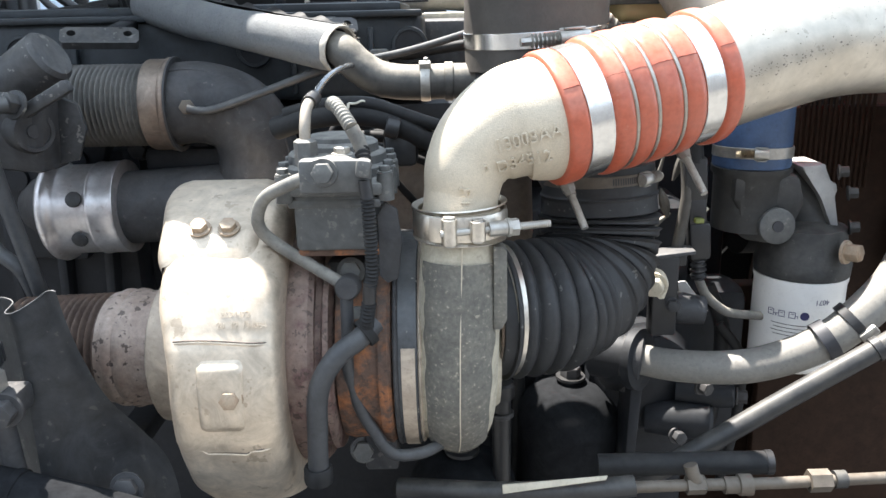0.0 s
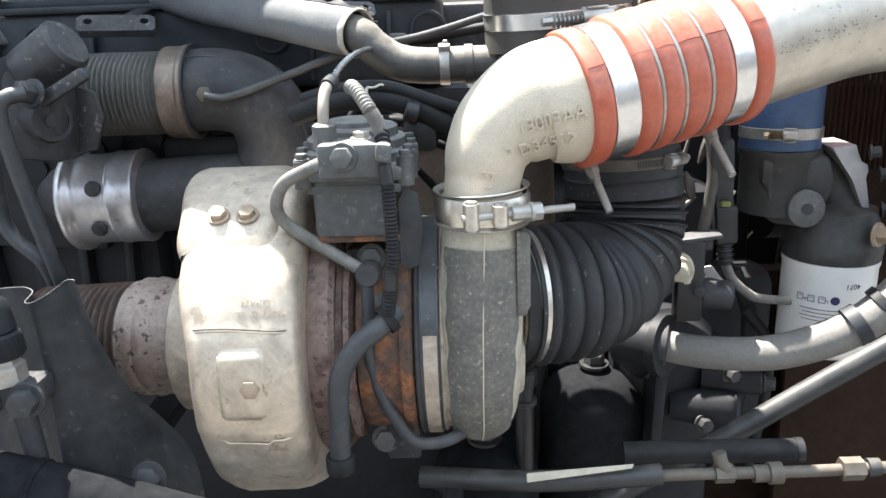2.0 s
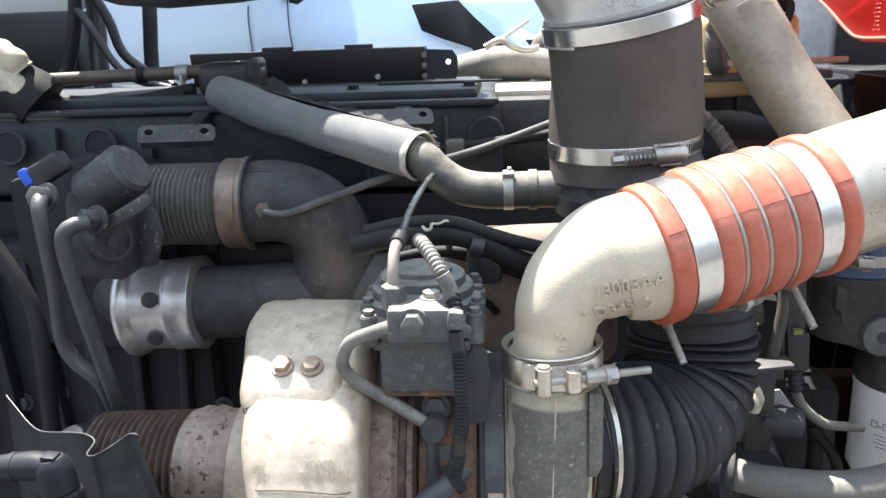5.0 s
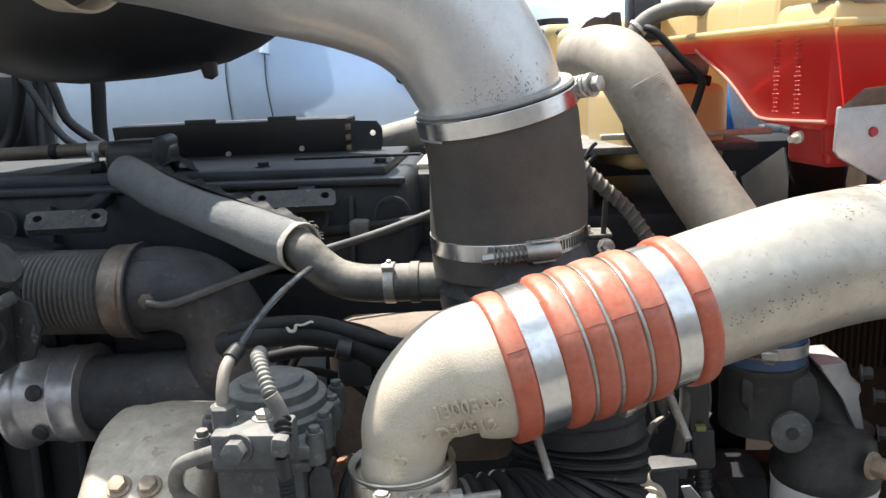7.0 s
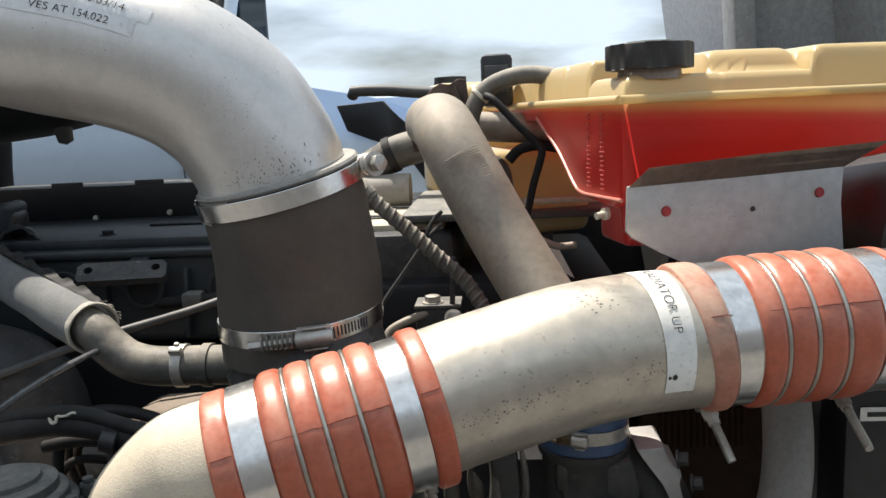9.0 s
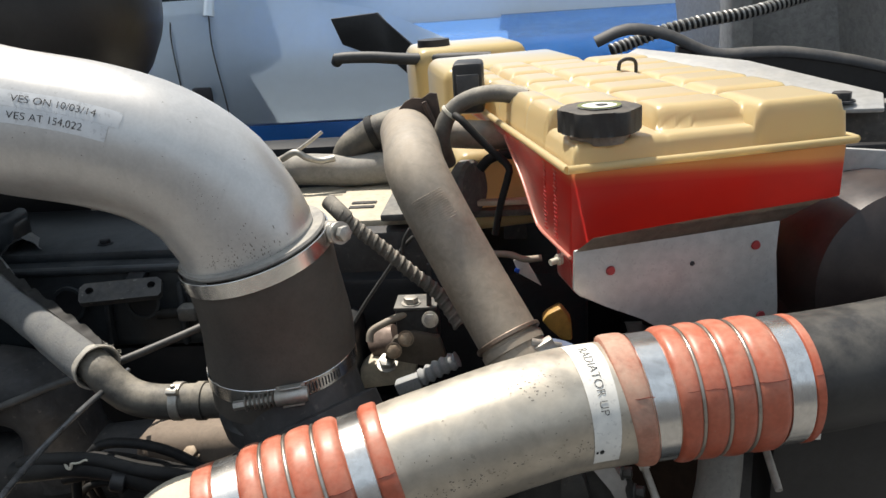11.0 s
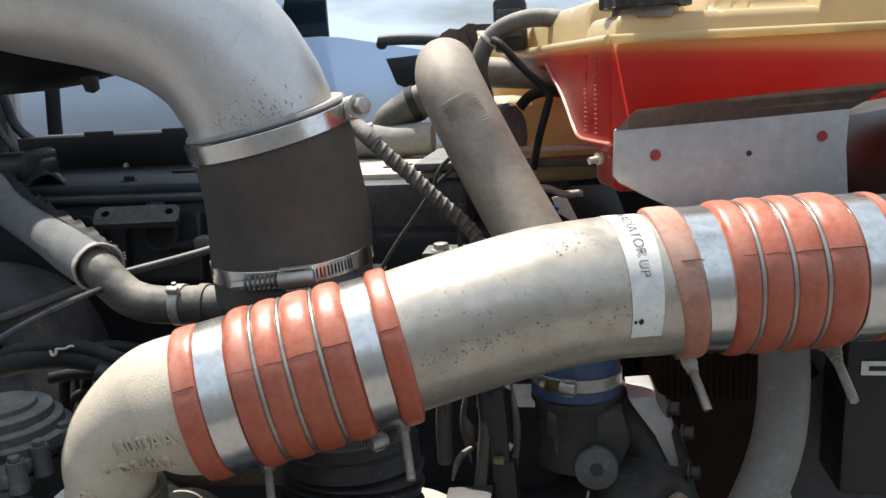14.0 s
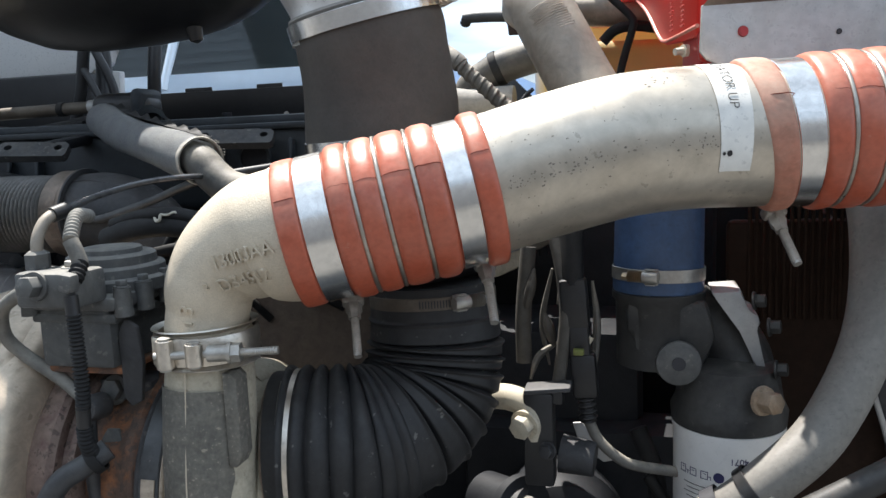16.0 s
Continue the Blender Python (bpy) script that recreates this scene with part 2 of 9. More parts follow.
M_ENGINE = material("black_engine_paint", (0.011, 0.0125, 0.016), 0.55, 0.0, (0.019, 0.021, 0.024), 10, 0.7, 0.05, (0.13, 0.125, 0.115), 120, 0.25, 0.001, spec=0.25)
M_ACT = material("dusty_grey_actuator", (0.088, 0.091, 0.092), 0.55, 0.2, (0.058, 0.060, 0.062), 26, 0.7, 0.42, (0.29, 0.275, 0.24), 150, 0.4, 0.0008, sharp=0.10, speck=0.5, speck_size=150, speck_color=(0.20, 0.19, 0.17), speck_at=0.63, grime=0.6)
M_GEARBOX = material("weathered_grey_gearbox", (0.078, 0.082, 0.083), 0.6, 0.2, (0.055, 0.057, 0.06), 24, 0.8, 0.3, (0.24, 0.23, 0.20), 150, 0.4, 0.001, speck=0.35, speck_size=150, speck_color=(0.20, 0.195, 0.175), speck_at=0.63)
M_VOLUTE = material("weathered_compressor_alloy", (0.46, 0.42, 0.33), 0.6, 0.25, (0.40, 0.36, 0.28), 12, 0.6, 0.2, (0.46, 0.40, 0.30), 240, 0.6, 0.0012, speck=0.4, speck_size=180)
M_BURNT = material("dark_scorched_alloy", (0.125, 0.12, 0.105), 0.7, 0.2, (0.20, 0.185, 0.155), 60, 0.6, 0.12, DUST, 300, 0.6, 0.0012, sharp=0.12, mottle=0.6, speck=0.7, speck_size=300, speck_color=(0.36, 0.32, 0.25), speck_at=0.63)
M_RUBBER = material("black_rubber", (0.014, 0.0145, 0.016), 0.58, 0.0, (0.022, 0.022, 0.022), 16, 0.7, 0.07, (0.20, 0.185, 0.16), 200, 0.2, 0.0006, spec=0.2)
M_BELLOWSRUBBER = material("scuffed_black_rubber", (0.021, 0.022, 0.024), 0.5, 0.0, (0.032, 0.032, 0.033), 14, 0.7, 0.10, (0.17, 0.16, 0.145), 260, 0.3, 0.0006, spec=0.3, speck=0.7, speck_size=120, speck_color=(0.15, 0.145, 0.135), speck_at=0.665)
M_HUMP = material("dusty_brown_black_rubber", (0.052, 0.045, 0.039), 0.72, 0.0, (0.074, 0.064, 0.053), 8, 0.9, 0.18, (0.22, 0.185, 0.145), 260, 0.35, 0.0006, grime=0.35, grime_size=20)
M_HOSE = material("dusty_rubber_hose", (0.085, 0.082, 0.077), 0.6, 0.0, (0.115, 0.11, 0.10), 14, 0.6, 0.52, (0.47, 0.425, 0.345), 220, 0.3, 0.0006, grime=0.28)
M_WRAP = material("grey_woven_heat_wrap", (0.27, 0.288, 0.305), 0.85, 0.0, (0.32, 0.325, 0.32), 12, 0.6, 0.28, (0.46, 0.44, 0.40), 500, 0.4, 0.0006, grime=0.2)
M_WHITEEDGE = material("pale_wrap_edge", (0.40, 0.38, 0.34), 0.85, 0.0, (0.42, 0.36, 0.28), 40, 0.7, grain=300, bump=0.6)
M_INTAKE = material("grey_painted_aluminium", (0.62, 0.605, 0.585), 0.32, 0.6, (0.56, 0.54, 0.515), 5, 0.5, 0.06, (0.58, 0.53, 0.46), 400, 0.05, 0.0004, mottle=0.12, speck=0.35, speck_size=170, speck_color=(0.30, 0.285, 0.265), speck_at=0.70, grime=0.15)
M_LINE = material("grey_steel_line", (0.055, 0.058, 0.063), 0.5, 0.3, (0.06, 0.06, 0.06), 14, 0.6, 0.15, (0.32, 0.30, 0.26))
M_TUBE = material("dusty_bare_steel_tube", (0.27, 0.245, 0.21), 0.5, 0.2, (0.33, 0.275, 0.215), 9, 0.9, 0.4, (0.36, 0.305, 0.24), 170, 0.2, 0.0005, speck=0.3, speck_size=160, speck_color=(0.17, 0.15, 0.12), speck_at=0.64)
M_CAP = material("dusty_black_cap", (0.016, 0.0165, 0.018), 0.6, 0.0, (0.03, 0.029, 0.027), 18, 0.7, 0.28, (0.24, 0.205, 0.165), 200, 0.25, 0.0006)
M_STRAND = material("dusty_wire_wrap", (0.075, 0.070, 0.062), 0.7, 0.0, (0.045, 0.042, 0.038), 40, 0.7, 0.25, (0.34, 0.30, 0.25))
M_DARKPIPE = material("dusty_black_pipe", (0.016, 0.0165, 0.018), 0.46, 0.0, (0.028, 0.0275, 0.027), 12, 0.6, 0.16, (0.26, 0.24, 0.205), grime=0.6)
M_FITTING = material("dusty_tan_fitting", (0.125, 0.108, 0.088), 0.55, 0.4, (0.085, 0.062, 0.045), 30, 0.7, 0.2, (0.30, 0.26, 0.21))
M_BLUE = material("blue_silicone_hose", (0.034, 0.074, 0.165), 0.5, 0.0, (0.06, 0.11, 0.21), 16, 0.6, 0.15, (0.30, 0.30, 0.30), 240, 0.15, 0.0005)
M_FILTER = material("white_filter_paint", (0.74, 0.735, 0.72), 0.35, 0.0, (0.68, 0.66, 0.62), 10, 0.4, 0.03, DUST, 100, 0.04, mottle=0.08, speck=0.1, grime=0.0)
M_PRINT = material("dark_blue_print", (0.03, 0.03, 0.10), 0.5, grime=0.0)
M_INK = material("black_print", (0.02, 0.02, 0.02), 0.6, grime=0.0)
M_LABEL = material("white_paper_label", (0.78, 0.77, 0.73), 0.55, 0.0, (0.66, 0.63, 0.56), 30, 0.5, 0.08, DUST, grime=0.0)
M_SILLABEL = material("silver_paper_label", (0.68, 0.69, 0.70), 0.45, 0.0, (0.60, 0.60, 0.60), 30, 0.5, grime=0.0)
M_PLASTIC = material("black_plastic", (0.013, 0.0135, 0.0155), 0.42, 0.0, (0.021, 0.021, 0.022), 12, 0.6, 0.06, (0.2, 0.18, 0.15))
M_BRACKET = material("galvanised_bracket", (0.42, 0.425, 0.43), 0.48, 0.4, (0.37, 0.36, 0.33), 8, 0.6, 0.12, (0.50, 0.45, 0.36), 130, 0.08, speck=0.25, grime=0.22, grime_size=24)
M_BRACKETRED = material("dark_red_plug", (0.30, 0.03, 0.035), 0.5, grime=0.0)
M_COVER = material("grey_valve_cover", (0.022, 0.028, 0.034), 0.5, 0.0, (0.017, 0.021, 0.025), 8, 0.6, 0.12, (0.17, 0.17, 0.165), 160, 0.3, 0.0006, spec=0.3, grime=0.7, grime_size=22)
M_BEIGE = material("dusty_beige_manifold", (0.20, 0.155, 0.12), 0.8, 0.0, (0.14, 0.10, 0.075), 14, 0.8, 0.22, (0.28, 0.235, 0.185), 120, 0.3, 0.001)
M_ASPHALT = material("pale_concrete_yard", (0.13, 0.128, 0.122), 0.9, 0.0, (0.10, 0.098, 0.094), 3, 0.7, grain=60, bump=0.5, bump_size=0.006)
M_OLIVE = material("dark_brown_plastic", (0.022, 0.0125, 0.0085), 0.7, 0.0, (0.036, 0.019, 0.012), 5, 0.7, 0.02, (0.2, 0.16, 0.11), spec=0.12)
M_CHARCOAL = material("charcoal_sheet", (0.048, 0.050, 0.056), 0.6, 0.0, (0.038, 0.040, 0.045), 5, 0.6, 0.1, DUST)
M_CORE = material("brown_radiator_core", (0.055, 0.036, 0.026), 0.6, 0.3, (0.085, 0.055, 0.038), 8, 0.7, 0.1, DUST, 200, 0.3)
M_SHROUD = material("dark_shroud_plastic", (0.022, 0.016, 0.016), 0.32, 0.0, (0.035, 0.025, 0.022), 8, 0.6, 0.1, (0.2, 0.15, 0.12))
M_HOOD = material("grey_fibreglass_hood", (0.36, 0.36, 0.35), 0.6, 0.0, (0.29, 0.28, 0.27), 5, 0.6, 0.1, DUST, 80, 0.3)
M_VAN = material("silver_blue_car_paint", (0.70, 0.79, 0.87), 0.30, 0.5, (0.64, 0.73, 0.82), 2, 0.3, 0.02, (0.4, 0.38, 0.34), 30, 0.01, mottle=0.05, speck=0.0, grime=0.0)
M_VANBLUE = material("deep_blue_car_paint", (0.02, 0.19, 0.58), 0.18, 0.2, (0.02, 0.11, 0.36), 2, 0.4, 0.05, (0.3, 0.3, 0.3), 30, 0.01, mottle=0.05, grime=0.0)
M_WHITE = material("white_truck_paint", (0.72, 0.72, 0.71), 0.35, 0.0, (0.66, 0.65, 0.62), 4, 0.4, 0.08, DUST, 40, 0.03, mottle=0.05, grime=0.0)
M_CREAMHOUSING = material("cream_painted_housing", (0.52, 0.47, 0.37), 0.6, 0.0, (0.42, 0.36, 0.26), 12, 0.6, 0.3, (0.5, 0.44, 0.34), 120, 0.2)
M_SEAMLINE = material("dark_seam", (0.03, 0.03, 0.035), 0.6, grime=0.0)
M_YELLOW = material("yellow_plastic", (0.45, 0.25, 0.03), 0.5, 0.0, (0.34, 0.18, 0.03), 16, 0.5, 0.15, DUST)
M_BLUECLIP = material("bright_blue_plastic", (0.02, 0.10, 0.60), 0.4, grime=0.0)
M_GREENTAG = material("yellow_green_plastic", (0.17, 0.19, 0.05), 0.5, grime=0.0)
M_TIE = material("off_white_nylon", (0.62, 0.58, 0.48), 0.5, grime=0.15)

M_DUSTLINE = material("dust_coated_tube", (0.17, 0.165, 0.15), 0.6, 0.1, (0.08, 0.08, 0.078), 30, 0.8, 0.45, (0.42, 0.39, 0.33), 200, 0.3, 0.0006, sharp=0.08)
M_RINGTAN = material("pale_tan_ring", (0.47, 0.395, 0.315), 0.55, 0.3, (0.36, 0.28, 0.21), 20, 0.7, 0.12, DUST, grime=0.5)
M_DKHOSE = material("dark_grey_hose", (0.034, 0.036, 0.040), 0.5, 0.0, (0.045, 0.046, 0.048), 12, 0.6, 0.15, (0.24, 0.23, 0.21), 220, 0.2, 0.0005, grime=0.6)
M_GLOSS = material("glossy_grey_tube", (0.12, 0.122, 0.125), 0.15, 0.2, (0.05, 0.05, 0.052), 60, 0.8, sharp=0.05)
M_EGR = material("dusty_dark_valve_alloy", (0.048, 0.050, 0.054), 0.5, 0.3, (0.034, 0.036, 0.039), 20, 0.7, 0.20, (0.24, 0.225, 0.20), 150, 0.4, 0.0009, speck=0.7, speck_size=130, speck_color=(0.20, 0.195, 0.18), speck_at=0.635, grime=0.8)
M_BAFFLE = material("dark_grey_baffle_sheet", (0.050, 0.053, 0.058), 0.42, 0.15, (0.070, 0.072, 0.076), 9, 0.8, 0.16, (0.26, 0.245, 0.22), 120, 0.3, 0.0008, speck=0.5, speck_size=120, speck_color=(0.15, 0.145, 0.135), speck_at=0.64, grime=0.8, grime_size=28)
M_FLAP = material("brown_black_torn_rubber", (0.045, 0.03, 0.026), 0.8, 0.0, (0.07, 0.045, 0.035), 30, 0.7, 0.2, (0.25, 0.2, 0.16))
M_LOOM = material("dusty_spiral_wrap", (0.10, 0.096, 0.088), 0.75, 0.0, (0.06, 0.058, 0.054), 20, 0.6, 0.65, (0.36, 0.33, 0.28))
M_GREYHOSE = material("grey_dusty_hose", (0.22, 0.215, 0.205), 0.75, 0.0, (0.15, 0.145, 0.135), 14, 0.6, 0.5, (0.42, 0.39, 0.34), 200, 0.3)
M_PINKBOOT = material("dusty_pink_boot", (0.30, 0.22, 0.20), 0.6, 0.0, (0.24, 0.16, 0.14), 14, 0.6, 0.4, (0.45, 0.40, 0.35))


def glass_material():
    m = bpy.data.materials.new("tinted_glass")
    m.use_nodes = True
    p = m.node_tree.nodes["Principled BSDF"]
    p.inputs["Base Color"].default_value = (0.02, 0.035, 0.04, 1)
    p.inputs["Roughness"].default_value = 0.04
    p.inputs["Specular IOR Level"].default_value = 0.8
    return m


M_GLASS = glass_material()


def tank_material(name, empty, stained, level, glow):
    """Milky plastic that lets light through, stained red up to the level of the coolant inside."""
    m = bpy.data.materials.new(name)
    m.use_nodes = True
    n, l = m.node_tree.nodes, m.node_tree.links
    n.clear()
    out = n.new("ShaderNodeOutputMaterial")
    geo = n.new("ShaderNodeNewGeometry")
    sep = n.new("ShaderNodeSeparateXYZ")
    l.new(geo.outputs["Position"], sep.inputs[0])
    noise_t = n.new("ShaderNodeTexNoise")
    noise_t.inputs["Scale"].default_value, noise_t.inputs["Detail"].default_value = 20, 4
    l.new(geo.outputs["Position"], noise_t.inputs["Vector"])
    wob = n.new("ShaderNodeMath")
    tilt = n.new("ShaderNodeMath")
    tilt.operation, tilt.inputs[1].default_value = "MULTIPLY_ADD", 0.05
    l.new(sep.outputs["X"], tilt.inputs[0])
    l.new(sep.outputs["Z"], tilt.inputs[2])
    wob.operation, wob.inputs[1].default_value = "MULTIPLY_ADD", 0.004
    l.new(noise_t.outputs["Fac"], wob.inputs[0])
    l.new(tilt.outputs[0], wob.inputs[2])
    mr = n.new("ShaderNodeMapRange")
    mr.inputs["From Min"].default_value, mr.inputs["From Max"].default_value = level - 0.05, level + 0.05
    l.new(wob.outputs[0], mr.inputs["Value"])
    ramp = n.new("ShaderNodeValToRGB")
    e = ramp.color_ramp.elements
    e[0].position, e[0].color = 0.0, (*stained, 1)
    e[1].position, e[1].color = 1.0, (*empty, 1)
    for at, f in ((0.42, 0.0), (0.49, 0.10), (0.56, 0.62)):
        step = e.new(at)
        step.color = (*[p_ + (q_ - p_) * f for p_, q_ in zip(stained, empty)], 1)
    c = e.new(0.85)
    c.color = (empty[0] * 0.95, empty[1] * 0.85, empty[2] * 0.7, 1)
    l.new(mr.outputs["Result"], ramp.inputs["Fac"])
    dif = n.new("ShaderNodeBsdfDiffuse")
    tra = n.new("ShaderNodeBsdfTranslucent")
    glo = n.new("ShaderNodeBsdfGlossy")
    glo.inputs["Roughness"].default_value = 0.35
    mix = n.new("ShaderNodeMixShader")
    mix.inputs[0].default_value = glow
    mix2 = n.new("ShaderNodeMixShader")
    fres = n.new("ShaderNodeFresnel")
    fres.inputs["IOR"].default_value = 1.4
    l.new(fres.outputs[0], mix2.inputs[0])
    l.new(ramp.outputs["Color"], dif.inputs["Color"])
    l.new(ramp.outputs["Color"], tra.inputs["Color"])
    l.new(dif.outputs[0], mix.inputs[1])
    l.new(tra.outputs[0], mix.inputs[2])
    l.new(mix.outputs[0], mix2.inputs[1])
    l.new(glo.outputs[0], mix2.inputs[2])
    l.new(mix2.outputs[0], out.inputs["Surface"])
    return m


M_TANK = tank_material("milky_tank_plastic", (0.92, 0.64, 0.27), (0.64, 0.032, 0.030), 1.9005, 0.58)
M_TANK_CLEAR = tank_material("milky_empty_plastic", (0.88, 0.70, 0.365), (0.88, 0.70, 0.365), 0.0, 0.5)


# ---- builders ----
def V(*a):
    return Vector(a)


def thing(name, loc, label, category, group="", kind=""):
    ob = new(name)
    ob.empty_display_size = 0.02
    ob.location = loc
    return tagged(ob, label, category, group, kind)


def root_of(ob):
    while ob.parent:
        ob = ob.parent
    return ob


def part(name, bm, mat, parent=None, label="", angle=38):
    me = bpy.data.meshes.new(name)
    if parent:
        bmesh.ops.translate(bm, verts=bm.verts, vec=-root_of(parent).location)
    bmesh.ops.recalc_face_normals(bm, faces=bm.faces)
    bm.to_mesh(me)
    bm.free()
    me.materials.append(mat)
    me.shade_smooth()
    me.set_sharp_from_angle(angle=radians(angle))
    ob = new(name, me)
    if parent:
        ob.parent = parent
    if label:
        ob["label"] = label
    return ob


def solo(name, bm, mat, label, category, group="", kind="", angle=38):
    return tagged(part(name, bm, mat, None, "", angle), label, category, group, kind)


def along(origin, axis, spin=0.0):
    """A frame whose z runs along axis."""
    return Matrix.Translation(origin) @ Vector(axis).normalized().to_track_quat("Z", "Y").to_matrix().to_4x4() @ Matrix.Rotation(radians(spin), 4, "Z")


def resample(pts, n):
    """n points, evenly spaced, on a smooth curve through pts (Catmull-Rom)."""
    P = [Vector(p) for p in pts]
    if len(P) == 2:
        return [P[0].lerp(P[1], i / (n - 1)) for i in range(n)]
    P = [P[0] * 2 - P[1]] + P + [P[-1] * 2 - P[-2]]
    fine_pts = []
    for i in range(1, len(P) - 2):
        a, b, c, d = P[i - 1:i + 3]
        for k in range(24):
            t = k / 24
            fine_pts.append(0.5 * (2 * b + (c - a) * t + (2 * a - 5 * b + 4 * c - d) * t * t + (3 * b - a - 3 * c + d) * t ** 3))
    fine_pts.append(P[-2])
    cum = [0.0]
    for a, b in zip(fine_pts, fine_pts[1:]):
        cum.append(cum[-1] + (b - a).length)
    out, j = [], 0
    for i in range(n):
        s = cum[-1] * i / (n - 1)
        while j < len(cum) - 2 and cum[j + 1] < s:
            j += 1
        f = (s - cum[j]) / max(1e-9, cum[j + 1] - cum[j])
        out.append(fine_pts[j].lerp(fine_pts[j + 1], min(1, f)))
    return out


def sweep(pts, radius, n=40, seg=24, bm=None, caps=True, squash=1.0):
    """A tube along a smooth path. radius: a number, or a function of 0..1 (and of the angle, when it takes two)."""
    bm = bm or bmesh.new()
    C = resample(pts, n)
    tang = [(C[min(i + 1, n - 1)] - C[max(i - 1, 0)]).normalized() for i in range(n)]
    side = tang[0].orthogonal().normalized()
    rings = []
    for i in range(n):
        side = (side - tang[i] * side.dot(tang[i])).normalized()
        up = tang[i].cross(side)
        ring = []
        for k in range(seg):
            a = 2 * math.pi * k / seg
            r = radius(i / (n - 1)) if callable(radius) else radius
            ring.append(bm.verts.new(C[i] + side * (r * math.cos(a)) + up * (r * squash * math.sin(a))))
        rings.append(ring)
    for r0, r1 in zip(rings, rings[1:]):
        for k in range(seg):
            bm.faces.new((r0[k], r0[(k + 1) % seg], r1[(k + 1) % seg], r1[k]))
    if caps:
        bm.faces.new(rings[0][::-1])
        bm.faces.new(rings[-1])
    return bm


def lathe(profile, origin, axis, seg=48, bm=None, start=0.0, turn=360.0, closed=False, wobble=0.0):
    """Turns a profile of (distance along the axis, radius) round the axis. closed: the profile is a ring itself."""
    bm = bm or bmesh.new()
    m = along(origin, axis)
    full = turn >= 359.9
    n = seg if full else seg + 1
    cols = []
    for k in range(n):
        a = radians(start + turn * k / seg)
        col = []
        for h, r in profile:
            q = r + (wobble * noise.noise((math.cos(a) * 2 + h * 20, math.sin(a) * 2, h * 15)) if wobble else 0)
            col.append(bm.verts.new(m @ V(q * math.cos(a), q * math.sin(a), h)))
        cols.append(col)
    last = n if full else n - 1
    np_ = len(profile)
    for k in range(last):
        c0, c1 = cols[k], cols[(k + 1) % n]
        for i in range(np_ if closed else np_ - 1):
            j = (i + 1) % np_
            if (c0[i].co - c1[i].co).length < 1e-7 and (c0[j].co - c1[j].co).length < 1e-7:
                continue
            bm.faces.new((c0[i], c0[j], c1[j], c1[i]))
    if full and not closed:
        for i in (0, np_ - 1):
            if profile[i][1] > 1e-6:
                bm.faces.new([c[i] for c in cols])
    if not full:
        for c in (cols[0], cols[-1]):
            if np_ > 2:
                bm.faces.new(c)
    bmesh.ops.remove_doubles(bm, verts=bm.verts, dist=1e-7)
    return bm


def box(size, m=Matrix(), bevel=0.003, segs=2, bm=None, taper=None):
    """A box with rounded edges, centred on m. taper: scale of the top in x and y."""
    b = bmesh.new()
    bmesh.ops.create_cube(b, size=1.0)
    for v in b.verts:
        if taper and v.co.z > 0:
            v.co.x *= taper[0]
            v.co.y *= taper[1]
        v.co = V(v.co.x * size[0], v.co.y * size[1], v.co.z * size[2])
    if bevel > 0:
        bmesh.ops.bevel(b, geom=b.edges[:], offset=min(bevel, min(size) * 0.45), segments=segs, profile=0.5, affect="EDGES")
    bmesh.ops.transform(b, matrix=m, verts=b.verts)
    return join(bm, b)


def join(bm, b):
    if bm is None:
        return b
    me = bpy.data.meshes.new("joined")
    b.to_mesh(me)
    b.free()
    bm.from_mesh(me)
    bpy.data.meshes.remove(me)
    return bm


def plate(outline, thick, m=Matrix(), bevel=0.0015, bm=None, segs=2):
    """A flat plate: outline in x, y, extruded along z by thick, edges rounded."""
    b = bmesh.new()
    lo = [b.verts.new((x, y, 0)) for x, y in outline]
    hi = [b.verts.new((x, y, thick)) for x, y in outline]
    b.faces.new(lo[::-1])
    b.faces.new(hi)
    n = len(lo)
    for i in range(n):
        b.faces.new((lo[i], lo[(i + 1) % n], hi[(i + 1) % n], hi[i]))
    if bevel > 0:
        bmesh.ops.bevel(b, geom=b.edges[:], offset=bevel, segments=segs, profile=0.5, affect="EDGES", clamp_overlap=True)
    bmesh.ops.transform(b, matrix=m, verts=b.verts)
    return join(bm, b)


def holed(outline, holes, thick, m=Matrix(), bm=None):
    """A flat strip with round holes through it: outline in x and y, holes as (x, y, r)."""
    b = bmesh.new()
    loops = [outline] + [[(x + r * math.cos(k * math.pi / 9), y + r * math.sin(k * math.pi / 9)) for k in range(18)] for x, y, r in holes]
    for loop in loops:
        vs = [b.verts.new((x, y, 0)) for x, y in loop]
        for k in range(len(vs)):
            b.edges.new((vs[k - 1], vs[k]))
    bmesh.ops.triangle_fill(b, use_beauty=True, edges=b.edges[:], normal=(0, 0, 1))
    got = bmesh.ops.extrude_face_region(b, geom=b.faces[:])
    bmesh.ops.translate(b, vec=(0, 0, -thick), verts=[v for v in got["geom"] if isinstance(v, bmesh.types.BMVert)])
    bmesh.ops.recalc_face_normals(b, faces=b.faces[:])
    bmesh.ops.transform(b, matrix=m, verts=b.verts)
    return join(bm, b)


